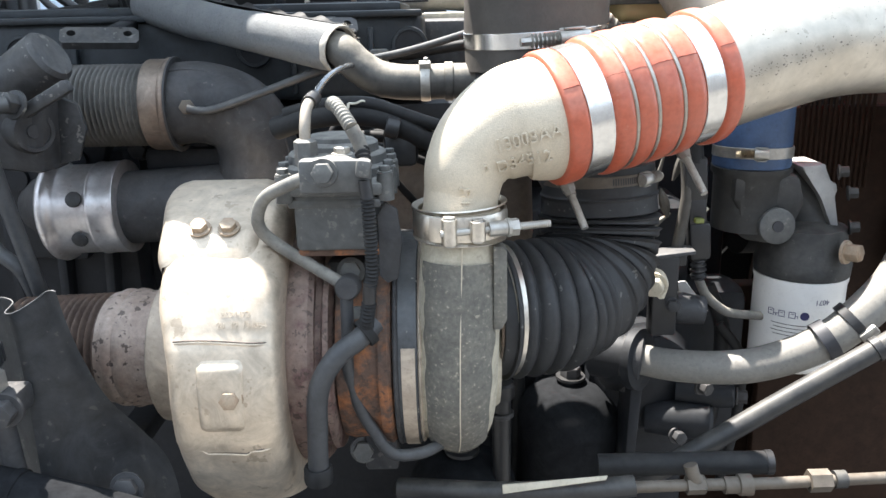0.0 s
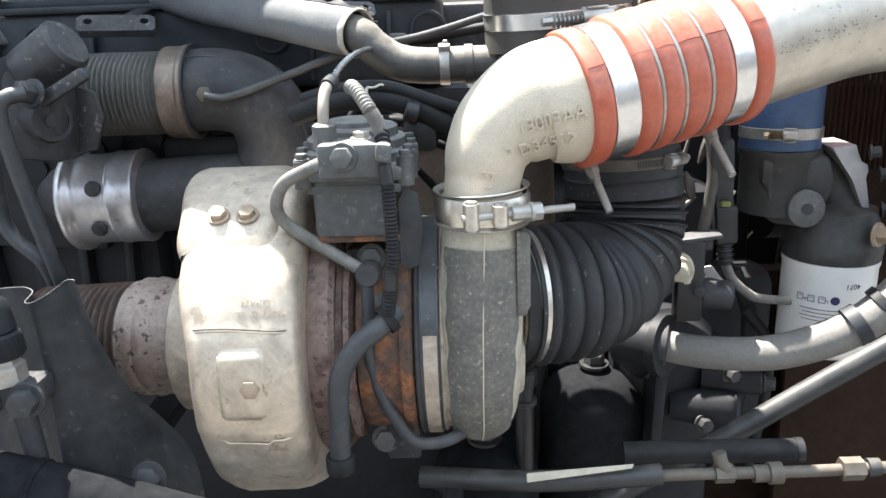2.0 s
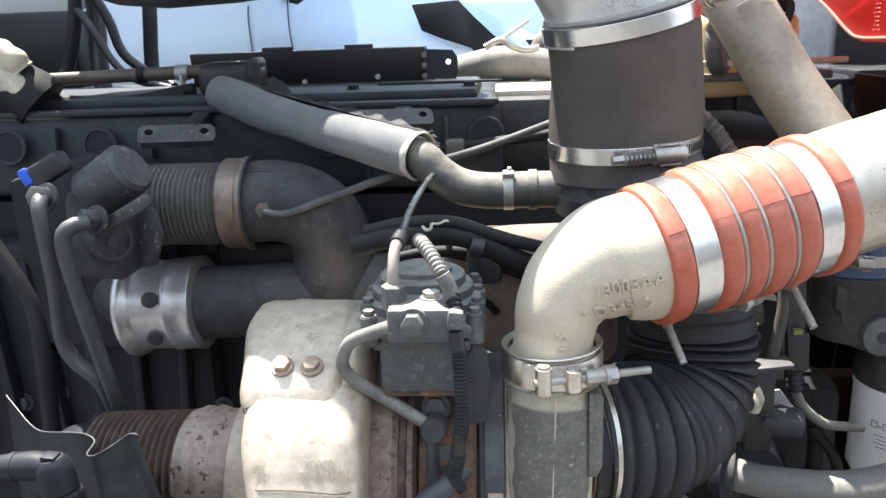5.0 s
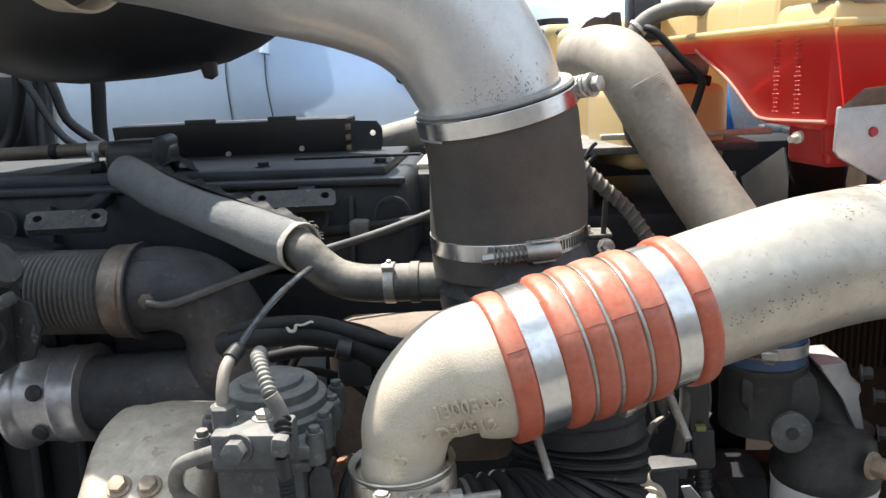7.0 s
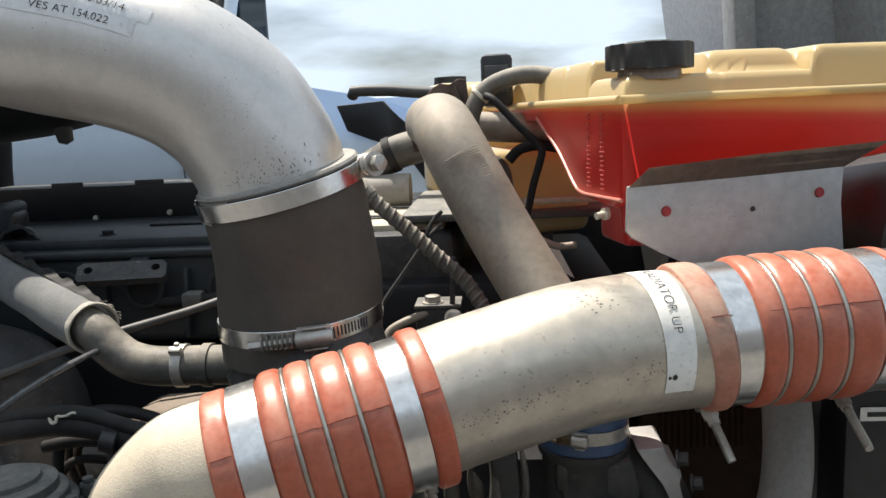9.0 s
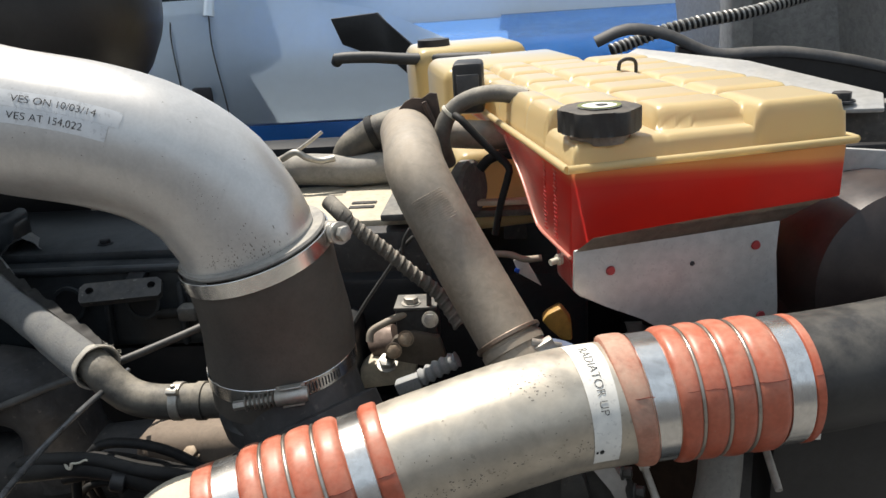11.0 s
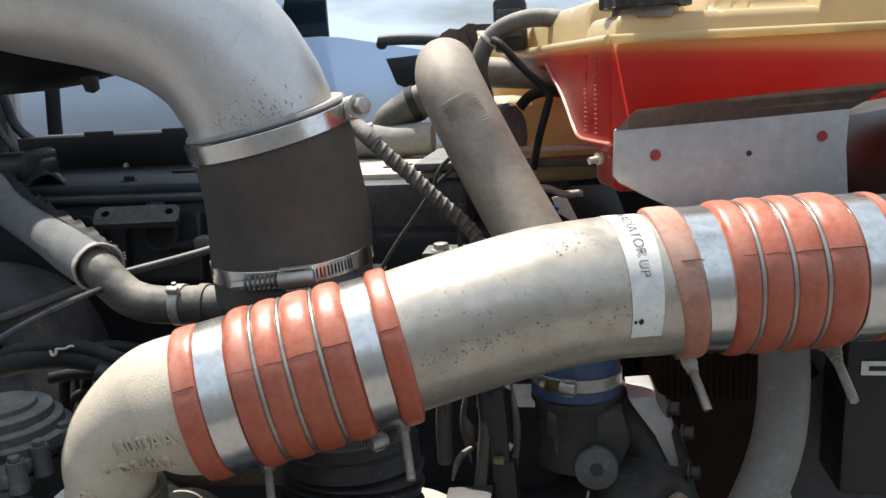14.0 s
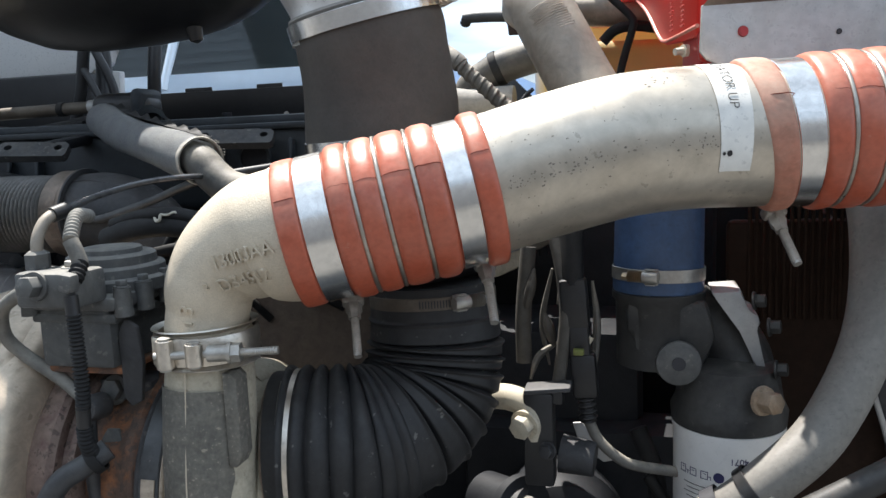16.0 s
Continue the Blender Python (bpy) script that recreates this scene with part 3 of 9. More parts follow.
def bolt(origin, axis, r=0.008, h=0.006, washer=True, bm=None, spin=0.0):
    """A hexagon bolt head on a washer, its head standing out along axis."""
    b = bmesh.new()
    m = along(origin, axis, spin)
    if washer:
        lathe([(0, 0), (0, r * 1.35), (h * 0.22, r * 1.3), (h * 0.25, 0)], (0, 0, 0), (0, 0, 1), 20, b)
    hexa = [(r * math.cos(math.pi * k / 3), r * math.sin(math.pi * k / 3)) for k in range(6)]
    plate(hexa, h, Matrix.Translation((0, 0, h * 0.2)), r * 0.08, b)
    bmesh.ops.transform(b, matrix=m, verts=b.verts)
    return join(bm, b)


def ring(origin, axis, r, width, thick, seg=48, bm=None, start=0, turn=360, round_=0.3):
    """A flat band round an axis, with softly rounded rims."""
    e = thick * round_
    prof = [(-width / 2, r), (width / 2, r), (width / 2, r + thick - e), (width / 2 - e, r + thick), (-width / 2 + e, r + thick), (-width / 2, r + thick - e)]
    return lathe(prof, origin, axis, seg, bm, start, turn, closed=True)


def text_bm(words, height, extrude=0.0004, thin=0.0):
    cu = bpy.data.curves.new("words", "FONT")
    cu.body, cu.size, cu.extrude, cu.offset = words, height * 1.4, extrude, -thin
    cu.align_x, cu.align_y = "CENTER", "CENTER"
    ob = bpy.data.objects.new("words", cu)
    scene.collection.objects.link(ob)
    bpy.context.view_layer.update()
    me = bpy.data.meshes.new_from_object(ob.evaluated_get(bpy.context.evaluated_depsgraph_get()))
    b = bmesh.new()
    b.from_mesh(me)
    bpy.data.objects.remove(ob)
    bpy.data.curves.remove(cu)
    bpy.data.meshes.remove(me)
    return b


def helix(pts, R, turns, r, n=240, seg=8, bm=None, squash=1.0):
    """A strand wound round a smooth path."""
    C = resample(pts, n)
    side = (C[1] - C[0]).normalized().orthogonal().normalized()
    out = []
    for i in range(n):
        tg = (C[min(i + 1, n - 1)] - C[max(i - 1, 0)]).normalized()
        side = (side - tg * side.dot(tg)).normalized()
        a = 2 * math.pi * turns * i / (n - 1)
        out.append(C[i] + (side * math.cos(a) + tg.cross(side) * math.sin(a)) * R)
    return sweep(out, r, n, seg, bm, True, squash)


def wrapped(b, m, r):
    """Bends a flat drawing (x along the axis, y round it) onto a cylinder of radius r whose axis is m's x, facing m's z."""
    for v in b.verts:
        a = v.co.y / r
        v.co = m @ V(v.co.x, (r + v.co.z) * math.sin(a), (r + v.co.z) * math.cos(a))
    return b


def lay_on(b, C, first, sgn, R, hint, lift):
    """Lays a drawing (x along the pipe from the point first, y round it) on a bent pipe with the centre line C."""
    step = (C[1] - C[0]).length
    n = len(C)
    for v in b.verts:
        q = max(4.0, min(n - 6.0, first + sgn * v.co.x / step))
        k = int(q)
        c = C[k].lerp(C[k + 1], q - k)
        tg = (C[k + 4] - C[k - 4]).normalized() * sgn
        z = Vector(hint)
        z = (z - tg * z.dot(tg)).normalized()
        a = v.co.y / R
        v.co = c + (z * math.cos(a) + z.cross(tg) * math.sin(a)) * (R + lift + v.co.z)
    return b


def flecks(spots, rng):
    """Small ragged flakes lying flat at (x, y, size)."""
    b = bmesh.new()
    for x, y, r in spots:
        f, a0 = rng.uniform(0.8, 1.9), rng.uniform(0, 6)
        b.faces.new([b.verts.new((x + f * r * rng.uniform(0.5, 1.2) * math.cos(a0 + k * 1.05), y + r * rng.uniform(0.5, 1.2) * math.sin(a0 + k * 1.05), 0)) for k in range(6)])
    bmesh.ops.recalc_face_normals(b, faces=b.faces[:])
    return b


def press_on(b, m, surface, lift=0.0):
    """Lays a flat drawing, placed by m with its z towards the viewer, on a mesh object's surface."""
    me = surface.data
    off = root_of(surface).location
    tree = BVHTree.FromPolygons([v.co + off for v in me.vertices], [p.vertices[:] for p in me.polygons])
    z = (m.to_3x3() @ V(0, 0, 1)).normalized()
    for v in b.verts:
        h = v.co.z
        o = m @ V(v.co.x, v.co.y, 0)
        spot, normal, _, _ = tree.ray_cast(o + z * 0.06, -z)
        v.co = spot + normal * (h + lift) if spot else m @ v.co
    return b


def worm_clamp(name, origin, axis, r, width, screw_at, parent, mat=None, screw_len=0.03, way_round=1, screw_mat=None, slots=11):
    """A hose clamp: a steel band with its worm housing, screw and slots, at the angle screw_at round the axis."""
    band = part(name, ring(origin, axis, r, width, 0.0012), mat or M_BAND, parent, "shiny stainless steel clamp band")
    m = along(origin, axis, screw_at)
    k = screw_len / 0.03
    q = 0.0042 * (0.75 + 0.25 * k)
    sm = m @ Matrix.Translation((r + q * 0.9, 0, 0)) @ Matrix.Rotation(radians(90 * way_round), 4, "X")
    way = sm.to_3x3() @ V(0, 0, 1)
    at = lambda z: sm @ V(0, 0, z)
    b = lathe([(0, 0), (0, q * 1.15), (0.001, q * 1.25), (screw_len * 0.42, q * 1.25), (screw_len * 0.45, q * 1.1), (screw_len * 0.45, 0)], at(-screw_len * 0.02), way, 20)
    box((q * 0.5, width * 1.25, screw_len * 0.40), sm @ Matrix.Translation((-q * 0.75, 0, screw_len * 0.20)), 0.0008, 2, b)
    for e in (-1, 1):
        box((q * 1.2, q * 0.35, screw_len * 0.30), sm @ Matrix.Translation((-q * 0.1, e * width * 0.58, screw_len * 0.21)), 0.0006, 1, b)
    part("clamp_housing", b, M_STEEL, band, "worm housing")
    b = lathe([(0, 0), (0, q * 0.75), (screw_len * 0.15, q * 0.75), (screw_len * 0.16, q * 0.6), (screw_len * 0.6, q * 0.6), (screw_len * 0.6, 0)], at(-screw_len * 0.60), way, 6)
    for i in range(7):
        lathe([(-0.0009 * k ** 0.5, q * 0.6), (0, q * 1.2), (0.0009 * k ** 0.5, q * 0.6)], at(-screw_len * (0.43 - 0.062 * i)), way, 16, b)
    part("clamp_screw", b, screw_mat or M_STEEL, band, "steel worm screw")
    b = None
    for i in range(slots):
        a = math.atan2(screw_len * 0.48, r) + i * 0.0022 / r * k ** 0.5
        b = box((0.0006, 0.0011, width * 0.55), along(origin, axis, screw_at - way_round * math.degrees(a)) @ Matrix.Translation((r + 0.0013, 0, 0)), 0.0001, 1, b)
    if slots:
        part("band_slots", b, M_SEAMLINE, band, "row of worm slots")
    return band


def ground():
    b = bmesh.new()
    bmesh.ops.create_grid(b, x_segments=20, y_segments=20, size=900)
    solo("ground", b, M_ASPHALT, "grey sunlit asphalt of a truck yard", "ground", kind="structure")


ground()


# ---- charge air pipework ----
# Added wall, never in view: gives pipes a dark reflection, cuts sky light.
def unseen_wall():
    w = thing("unseen_wall", (0, -5.0, 0), "plain grey wall, unseen, added to darken reflections and cut sky light", "wall", kind="structure")
    part("wall_face", box((26.0, 0.3, 4.0), pose(0, -5.15, 2.0), 0.02), M_UNSEENWALL, w)


unseen_wall()


def boot(a, c, r, studs, label, marks, bulge, skew=0.0):
    """A corrugated silicone sleeve between two pipe ends, with bands, wire rings and bolt clamps.
    marks: where, along its length, the first lip, the first band, three valleys, the ribs, and the last band end."""
    a, c = Vector(a), Vector(c)
    axis, L = (c - a).normalized(), (c - a).length
    t = thing("charge_air_boot", a, label, "hose boot", "charge air boots")
    lip, b1, w1, w2, w3, b2, b3 = marks
    ribs = [b1, w1, w2, w3, b2]

    def radius(q):
        if q < lip:
            return r + bulge[0] * math.sqrt(max(0, 1 - (2 * q / lip - 1) ** 4))
        if q > b3:
            return r + bulge[1] * math.sqrt(max(0, 1 - (2 * (q - b3) / (1 - b3) - 1) ** 4))
        for q0, q1 in zip(ribs, ribs[1:]):
            if q0 <= q <= q1:
                u = (q - q0) / (q1 - q0)
                return r - 0.0016 + 0.0056 * max(0, 1 - abs(2 * u - 1) ** 3.2) ** 0.55
        return r - 0.0004
    n = 150
    prof = [(-0.0005, r - 0.0025)] + [(k / n * L, radius(k / n)) for k in range(n + 1)] + [(L + 0.0005, r - 0.0025)]
    def lean(b):
        """The first lip sits askew on its pipe."""
        for v in b.verts:
            d = v.co - a
            h = d.dot(axis)
            if h < 0.32 * L:
                v.co -= axis * (skew * d.z / r * (1 - max(0, h) / (0.32 * L)))
            v.co += d.cross(axis).normalized() * (0.0005 * noise.noise(v.co * 42))
        return b
    cut = sum(1 for h, q in prof if h < lip * L) if skew > 0 else 1
    part("sleeve", lean(lathe(prof[cut - 1:], a, axis, 80, wobble=0.0005)), M_BOOT, t, "red ribbed silicone rubber sleeve")
    if cut > 1:
        part("near_lip", lean(lathe(prof[:cut], a, axis, 80, wobble=0.0006)), M_LIP, t, "dust-caked rolled lip")
    # lengthwise split line of the moulding on every rib
    near_side = (V(0.11, -0.86, 0.5) - axis * axis.dot(V(0.11, -0.86, 0.5))).normalized()
    across = axis.cross(near_side)
    for s0, s1 in [(0.004, lip)] + list(zip(ribs, ribs[1:])) + [(b3, 0.996)]:
        P = []
        for k in range(9):
            q = s0 + 0.006 + (s1 - s0 - 0.012) * k / 8
            way = near_side + across * (0.016 * noise.noise((q * 31, r * 400, 2)))
            P.append(a + axis * L * q + way.normalized() * (radius(q) + 0.00005))
        part("mould_line", sweep(P, 0.00030, 18, 5), M_MOULD, t)
    for q in (w1, w2, w3):
        tor = [(0.0017 * math.cos(k), r + 0.0014 + 0.0017 * math.sin(k)) for k in [2 * math.pi * j / 10 for j in range(10)]]
        part("wire_ring", lathe(tor, a + axis * L * q, axis, 72, closed=True), M_WIRE, t, "steel support ring between the ribs")
    for q0, q1, stud in ((lip, b1, studs[0]), (b2, b3, studs[1])):
        band = part("clamp_band", lean(ring(a + axis * L * (q0 + q1) / 2, axis, r - 0.0002, L * (q1 - q0) * 0.96, 0.0013, 80)), M_BAND, t, "wide shiny stainless band")
        p0, p1 = Vector(stud[0]), Vector(stud[1])
        d = (p1 - p0).normalized()
        b = sweep([p0 - d * 0.012, p1], 0.0030, 2, 12)
        for k in range(16):
            o = p0 + d * ((p1 - p0).length * (0.25 + 0.045 * k))
            lathe([(-0.0005, 0.0028), (0, 0.0034), (0.0005, 0.0028)], o, d, 10, b)
        lathe([(0, 0.003), (0, 0.0062), (0.006, 0.0062), (0.008, 0.0048), (0.012, 0.0046), (0.012, 0.003)], p0 - d * 0.004, d, 6, b)
        box((0.016, 0.010, 0.008), along(p0 - d * 0.008, d), 0.002, 2, b)
        part("tension_bolt", b, M_STEEL, band, "threaded steel tension bolt with nut")
    return t


def charge_pipework():
    path = [(0.0100, 0.5755, 1.596), (0.0100, 0.5755, 1.605), (0.0116, 0.5775, 1.6195), (0.0152, 0.5785, 1.6378), (0.0264, 0.5825, 1.6540), (0.0494, 0.5880, 1.6680), (0.0732, 0.5900, 1.6715), (0.0949, 0.5955, 1.6745)]
    t = thing("charge_air_elbow", (0.0105, 0.5775, 1.600), "dusty cast aluminium elbow rising from the turbocharger outlet", "pipe elbow")
    def rf(q):
        k = min(5.999, q * 6)
        radii = (0.0282, 0.0284, 0.0316, 0.0374, 0.0432, 0.0472, 0.0484)
        return radii[int(k)] + (radii[int(k) + 1] - radii[int(k)]) * (k - int(k))
    elbow = part("elbow_body", sweep(path, rf, 60, 56), M_CAST, t)
    part("base_flange", lathe([(0, 0.028), (0, 0.0345), (0.004, 0.0345), (0.007, 0.031), (0.010, 0.029)], (0.0105, 0.5775, 1.597), (0, 0, 1), 48), M_CAST, t)
    # raised casting marks on the flank of the elbow
    for words, h, o, n, ang in (("13003AA", 0.0090, (0.0585, 0.546, 1.6632), (-0.05, -0.98, 0.16), 14), ("D34512", 0.0090, (0.0560, 0.549, 1.6462), (-0.02, -0.97, -0.10), 14),
                                ("3", 0.0095, (0.0140, 0.540, 1.6265), (0.0, -1, 0.05), 75), ("1", 0.0065, (0.0140, 0.548, 1.6170), (0.0, -1, 0.05), 85), ("2", 0.0045, (0.0290, 0.548, 1.6420), (0.0, -1, 0.0), 14)):
        b = text_bm(words, h, 0.0019)
        z = Vector(n).normalized()
        x = (V(math.cos(radians(ang)), 0, math.sin(radians(ang))) - z * z.dot(V(math.cos(radians(ang)), 0, math.sin(radians(ang))))).normalized()
        m = Matrix((x, z.cross(x), z)).transposed().to_4x4()
        m.translation = o
        part("casting_mark", press_on(b, m, elbow, 0.0003), M_CAST, t, "raised casting number")
    boot((0.0726, 0.5883, 1.6701), (0.2054, 0.6308, 1.6971), 0.0495,
         (((0.1000, 0.628, 1.6095), (0.1105, 0.604, 1.581)), ((0.197, 0.644, 1.6344), (0.2075, 0.614, 1.6053))), "red silicone charge air boot on the cast elbow",
         (0.106, 0.243, 0.362, 0.488, 0.639, 0.775, 0.896), (0.0016, 0.0040))
    t = thing("charge_air_pipe", (0.2, 0.61, 1.70), "dusty steel charge air pipe with a white paper label", "pipe")
    P = [(0.1880, 0.6246, 1.6945), (0.2182, 0.6325, 1.7028), (0.2541, 0.6385, 1.7127), (0.2946, 0.6485, 1.7216), (0.3368, 0.6635, 1.7248), (0.3761, 0.6745, 1.7246), (0.4112, 0.6810, 1.7260)]
    part("pipe_body", sweep(P, 0.0481, 80, 72), M_PIPE, t)
    C = resample(P, 500)
    rng = random.Random(8)
    spots = [(rng.uniform(-0.115, 0.035), rng.gauss(0, 0.0025) + 0.004 * noise.noise((k * 0.3, 0, 0)), rng.uniform(0.0002, 0.0008)) for k in range(110)]
    spots += [(rng.uniform(-0.115, 0.035), rng.uniform(-0.03, 0.05), rng.uniform(0.0002, 0.0007)) for k in range(50)]
    spots += [(rng.gauss(-0.005, 0.012), rng.gauss(0.058, 0.006), rng.uniform(0.0002, 0.0007)) for k in range(40)]
    start = min(range(500), key=lambda k: (C[k] - V(0.315, 0.655, 1.7235)).length)
    tagged(part("pitting", lay_on(flecks(spots, rng), C, start, 1, 0.0481, (0.12, -0.99, -0.05), 0.0002), M_PIT, t, "line of dark corrosion pits"), kind="stuff")
    # the label runs round the pipe
    first = min(range(500), key=lambda k: (C[k] - V(0.3490, 0.6695, 1.7255)).length)
    hint = (0.18, -0.62, 0.78)
    b = bmesh.new()
    bmesh.ops.create_grid(b, x_segments=10, y_segments=40, size=0.5)
    bmesh.ops.scale(b, vec=(0.0225, 0.112, 1), verts=b.verts)
    bmesh.ops.translate(b, vec=(0, -0.008, 0), verts=b.verts)
    lab = part("paper_label", lay_on(b, C, first, 1, 0.0482, hint, 0.0004), M_LABEL, t, "white paper label, print runs round the pipe")
    b = text_bm("RADIATOR UP", 0.0068, 0.0001, 0.00022)
    bmesh.ops.scale(b, vec=(0.98, 1, 1), verts=b.verts)
    bmesh.ops.rotate(b, matrix=Matrix.Rotation(radians(-90), 3, "Z"), verts=b.verts)
    bmesh.ops.translate(b, vec=(-0.001, 0.006, 0), verts=b.verts)
    part("label_print", lay_on(b, C, first, 1, 0.0482, hint, 0.0008), M_INK, lab, "black printed words RADIATOR UP")
    for dx in (-0.005, -0.009):
        b = bmesh.new()
        bmesh.ops.create_circle(b, cap_ends=True, radius=0.0020 if dx > -0.006 else 0.0012, segments=12)
        bmesh.ops.translate(b, vec=(dx, -0.052, 0), verts=b.verts)
        part("label_spot", lay_on(b, C, first, 1, 0.0482, hint, 0.0008), M_INK, lab)
    boot((0.3745, 0.6765, 1.7247), (0.5170, 0.7003, 1.7287), 0.0493,
         (((0.3973, 0.684, 1.6644), (0.407, 0.6625, 1.638)), ((0.5024, 0.716, 1.661), (0.504, 0.674, 1.641))), "red silicone charge air boot, dusty at its near lip",
         (0.125, 0.245, 0.362, 0.499, 0.644, 0.819, 0.947), (0.0030, 0.0016), 0.009)
    b = sweep([(0.50, 0.704, 1.7272), (0.54, 0.712, 1.7275), (0.62, 0.738, 1.728), (0.75, 0.79, 1.73), (0.95, 0.86, 1.74)], 0.0485, 40, 48)
    solo("charge_air_cooler_pipe", b, M_DARKPIPE, "dusty black pipe leading on to the charge air cooler", "pipe")


charge_pipework()


# ---- turbocharger ----
AX = V(0, 0.643, 1.476)     # the shaft's axis runs along x through here


def turbocharger():
    t = thing("turbocharger", (-0.05, 0.643, 1.38), "turbocharger with aluminised heat shield, rusty centre and alloy compressor", "turbocharger")
    X = V(1, 0, 0)
    # heat shield over the turbine housing: a drum with rounded shoulders
    R, x0, x1 = 0.1385, -0.2150, -0.1245
    prof = [(x0, 0.05), (x0, R - 0.015), (x0 + 0.002, R - 0.009), (x0 + 0.006, R - 0.004), (x0 + 0.012, R - 0.001), (x0 + 0.022, R), (x1 - 0.022, R),
            (x1 - 0.012, R - 0.0015), (x1 - 0.005, R - 0.005), (x1 - 0.001, R - 0.012), (x1, R - 0.020), (x1, 0.05)]
    def ease_in(q):
        q = max(0.0, min(1.0, q))
        return q * q * (3 - 2 * q)
    def rim(ang):
        """How far the left rim stands in (+) or out (-) at an angle round the drum."""
        return 0.0085 * ease_in((38 - ang) / 30) - 0.012 * ease_in((ang - 54) / 30)
    b = lathe(prof, AX, X, 144, wobble=0.0016)
    for v in b.verts:
        d = v.co - AX
        ang = math.degrees(math.atan2(d.z, -d.y))
        w = max(0.0, min(1.0, (x1 - 0.03 - d.x) / (x1 - 0.03 - x0)))
        v.co.x += rim(ang if ang > -90 else 180) * w
        r = math.hypot(d.y, d.z)
        if r > 0.1:
            dent = 0.0022 * noise.noise(v.co * 24 + V(3, 1, 7)) + 0.0016 * (1 if -13 < ang < 21.5 else 0)
            v.co += V(0, d.y / r, d.z / r) * dent
    sh = part("turbine_heat_shield", b, M_SHIELD, t, "dull silver stamped heat shield", 60)
    # stamped panels and seams of the shield
    def on_drum(ang, x, lift=0.0):
        a = radians(ang)     # 0 faces the near side, 90 is up
        n = V(0, -math.cos(a), math.sin(a))
        m = Matrix((X, n.cross(X), n)).transposed().to_4x4()
        m.translation = AX + n * (R + lift) + V(x, 0, 0)
        return m
    def shell(ang0, ang1, xa, xb, lift, name, mat, lab, shoulder=False):
        b = bmesh.new()
        na = 24
        prof = [(xa, R - 0.004), (xa + 0.003, R + lift * 0.7), (xa + 0.007, R + lift), (xb - 0.007, R + lift), (xb - 0.003, R + lift * 0.7), (xb, R - 0.004)]
        if shoulder:
            prof = [(xa, R - 0.016), (xa + 0.0012, R - 0.007 + lift), (xa + 0.0045, R - 0.002 + lift), (xa + 0.011, R + lift), (xb - 0.016, R + lift), (xb - 0.009, R - 0.0022 + lift), (xb - 0.003, R - 0.008 + lift), (xb, R - 0.016)]
        rows = []
        for k in range(na + 1):
            f = k / na
            a = radians(ang0 + (ang1 - ang0) * f)
            ease = min(1, min(f, 1 - f) * 7) ** 0.6
            tuck = 1 - 0.07 * (1 - min(1, f * 9)) ** 2
            off = 0.8 * min(0, rim(math.degrees(a))) if shoulder else 0
            rows.append([b.verts.new(AX + V((xa + xb) / 2 + (x - (xa + xb) / 2) * tuck + off * max(0, (xb - x) / (xb - xa)), 0, 0) + V(0, -math.cos(a), math.sin(a)) * (r - (lift + 0.003) * (1 - ease))) for x, r in prof])
        for r0, r1 in zip(rows, rows[1:]):
            for i in range(len(prof) - 1):
                b.faces.new((r0[i], r0[i + 1], r1[i + 1], r1[i]))
        return part(name, b, mat, sh, lab, 60)
    shell(-8, 17, x0 + 0.031, x1 - 0.022, 0.0045, "stamped_panel", M_SHIELD, "raised stamped rectangle")
    shell(46, 104, x0 - 0.0045, x1 - 0.012, 0.003, "top_cover", M_SHIELD, "raised top cover of the shield", True)
    for ang in (21.5, -13):
        seam = []
        for k in range(21):
            x = x0 + 0.004 + (x1 - x0 - 0.008) * k / 20
            e = min(k, 20 - k) / 20
            a = radians(ang + 0.5 * math.sin(k * 0.25) - (1.6 if 5 < k < 15 and ang < 0 else 0))
            x += rim(ang) * (1 - k / 20)
            rr = R + 0.0014 - (0.011 * (1 - e / 0.2) ** 2 if e < 0.2 else 0)
            seam.append(AX + V(x, 0, 0) + V(0, -math.cos(a), math.sin(a)) * rr)
        part("seam_fold", sweep(seam, 0.0006, 40, 6), M_FOLD, sh, "dark folded seam of the shield")
        part("seam_lip", sweep([p + V(0, 0, -0.0016) for p in seam], 0.0009, 30, 8), M_SHIELD, sh, "rolled lip along the seam")
    m = on_drum(4.5, -0.158, 0.002)
    part("shield_bolt", bolt(m.translation, m.to_3x3() @ V(0, 0, 1), 0.0072, 0.0045), M_RUSTBOLT, t, "rusty hexagon bolt")
    for x in (-0.187, -0.165):
        m = on_drum(58, x, 0.004)
        part("shield_bolt", bolt(m.translation, m.to_3x3() @ V(0, 0, 1), 0.0064, 0.0050), M_RUSTBOLT, t, "rusty tan hexagon bolt")
    for words, ang, x in (("2834472", 29.5, -0.154), ("28  12  /34084", 26.2, -0.149)):
        b = text_bm(words, 0.0045, 0.0003)
        m = on_drum(ang, x, 0.0002)
        bmesh.ops.transform(b, matrix=m, verts=b.verts)
        part("stamped_mark", b, M_SHIELD, sh, "stamped characters")
    # turbine flange, rusty centre and clamps
    part("turbine_flange", lathe([(-0.130, 0.05), (-0.130, 0.103), (-0.122, 0.107), (-0.108, 0.107), (-0.104, 0.103), (-0.104, 0.095), (-0.100, 0.093), (-0.098, 0.097), (-0.094, 0.096), (-0.092, 0.088), (-0.088, 0.05)], AX, X, 72, wobble=0.0012),
         M_HEATED, t, "heat-stained mottled iron flange")
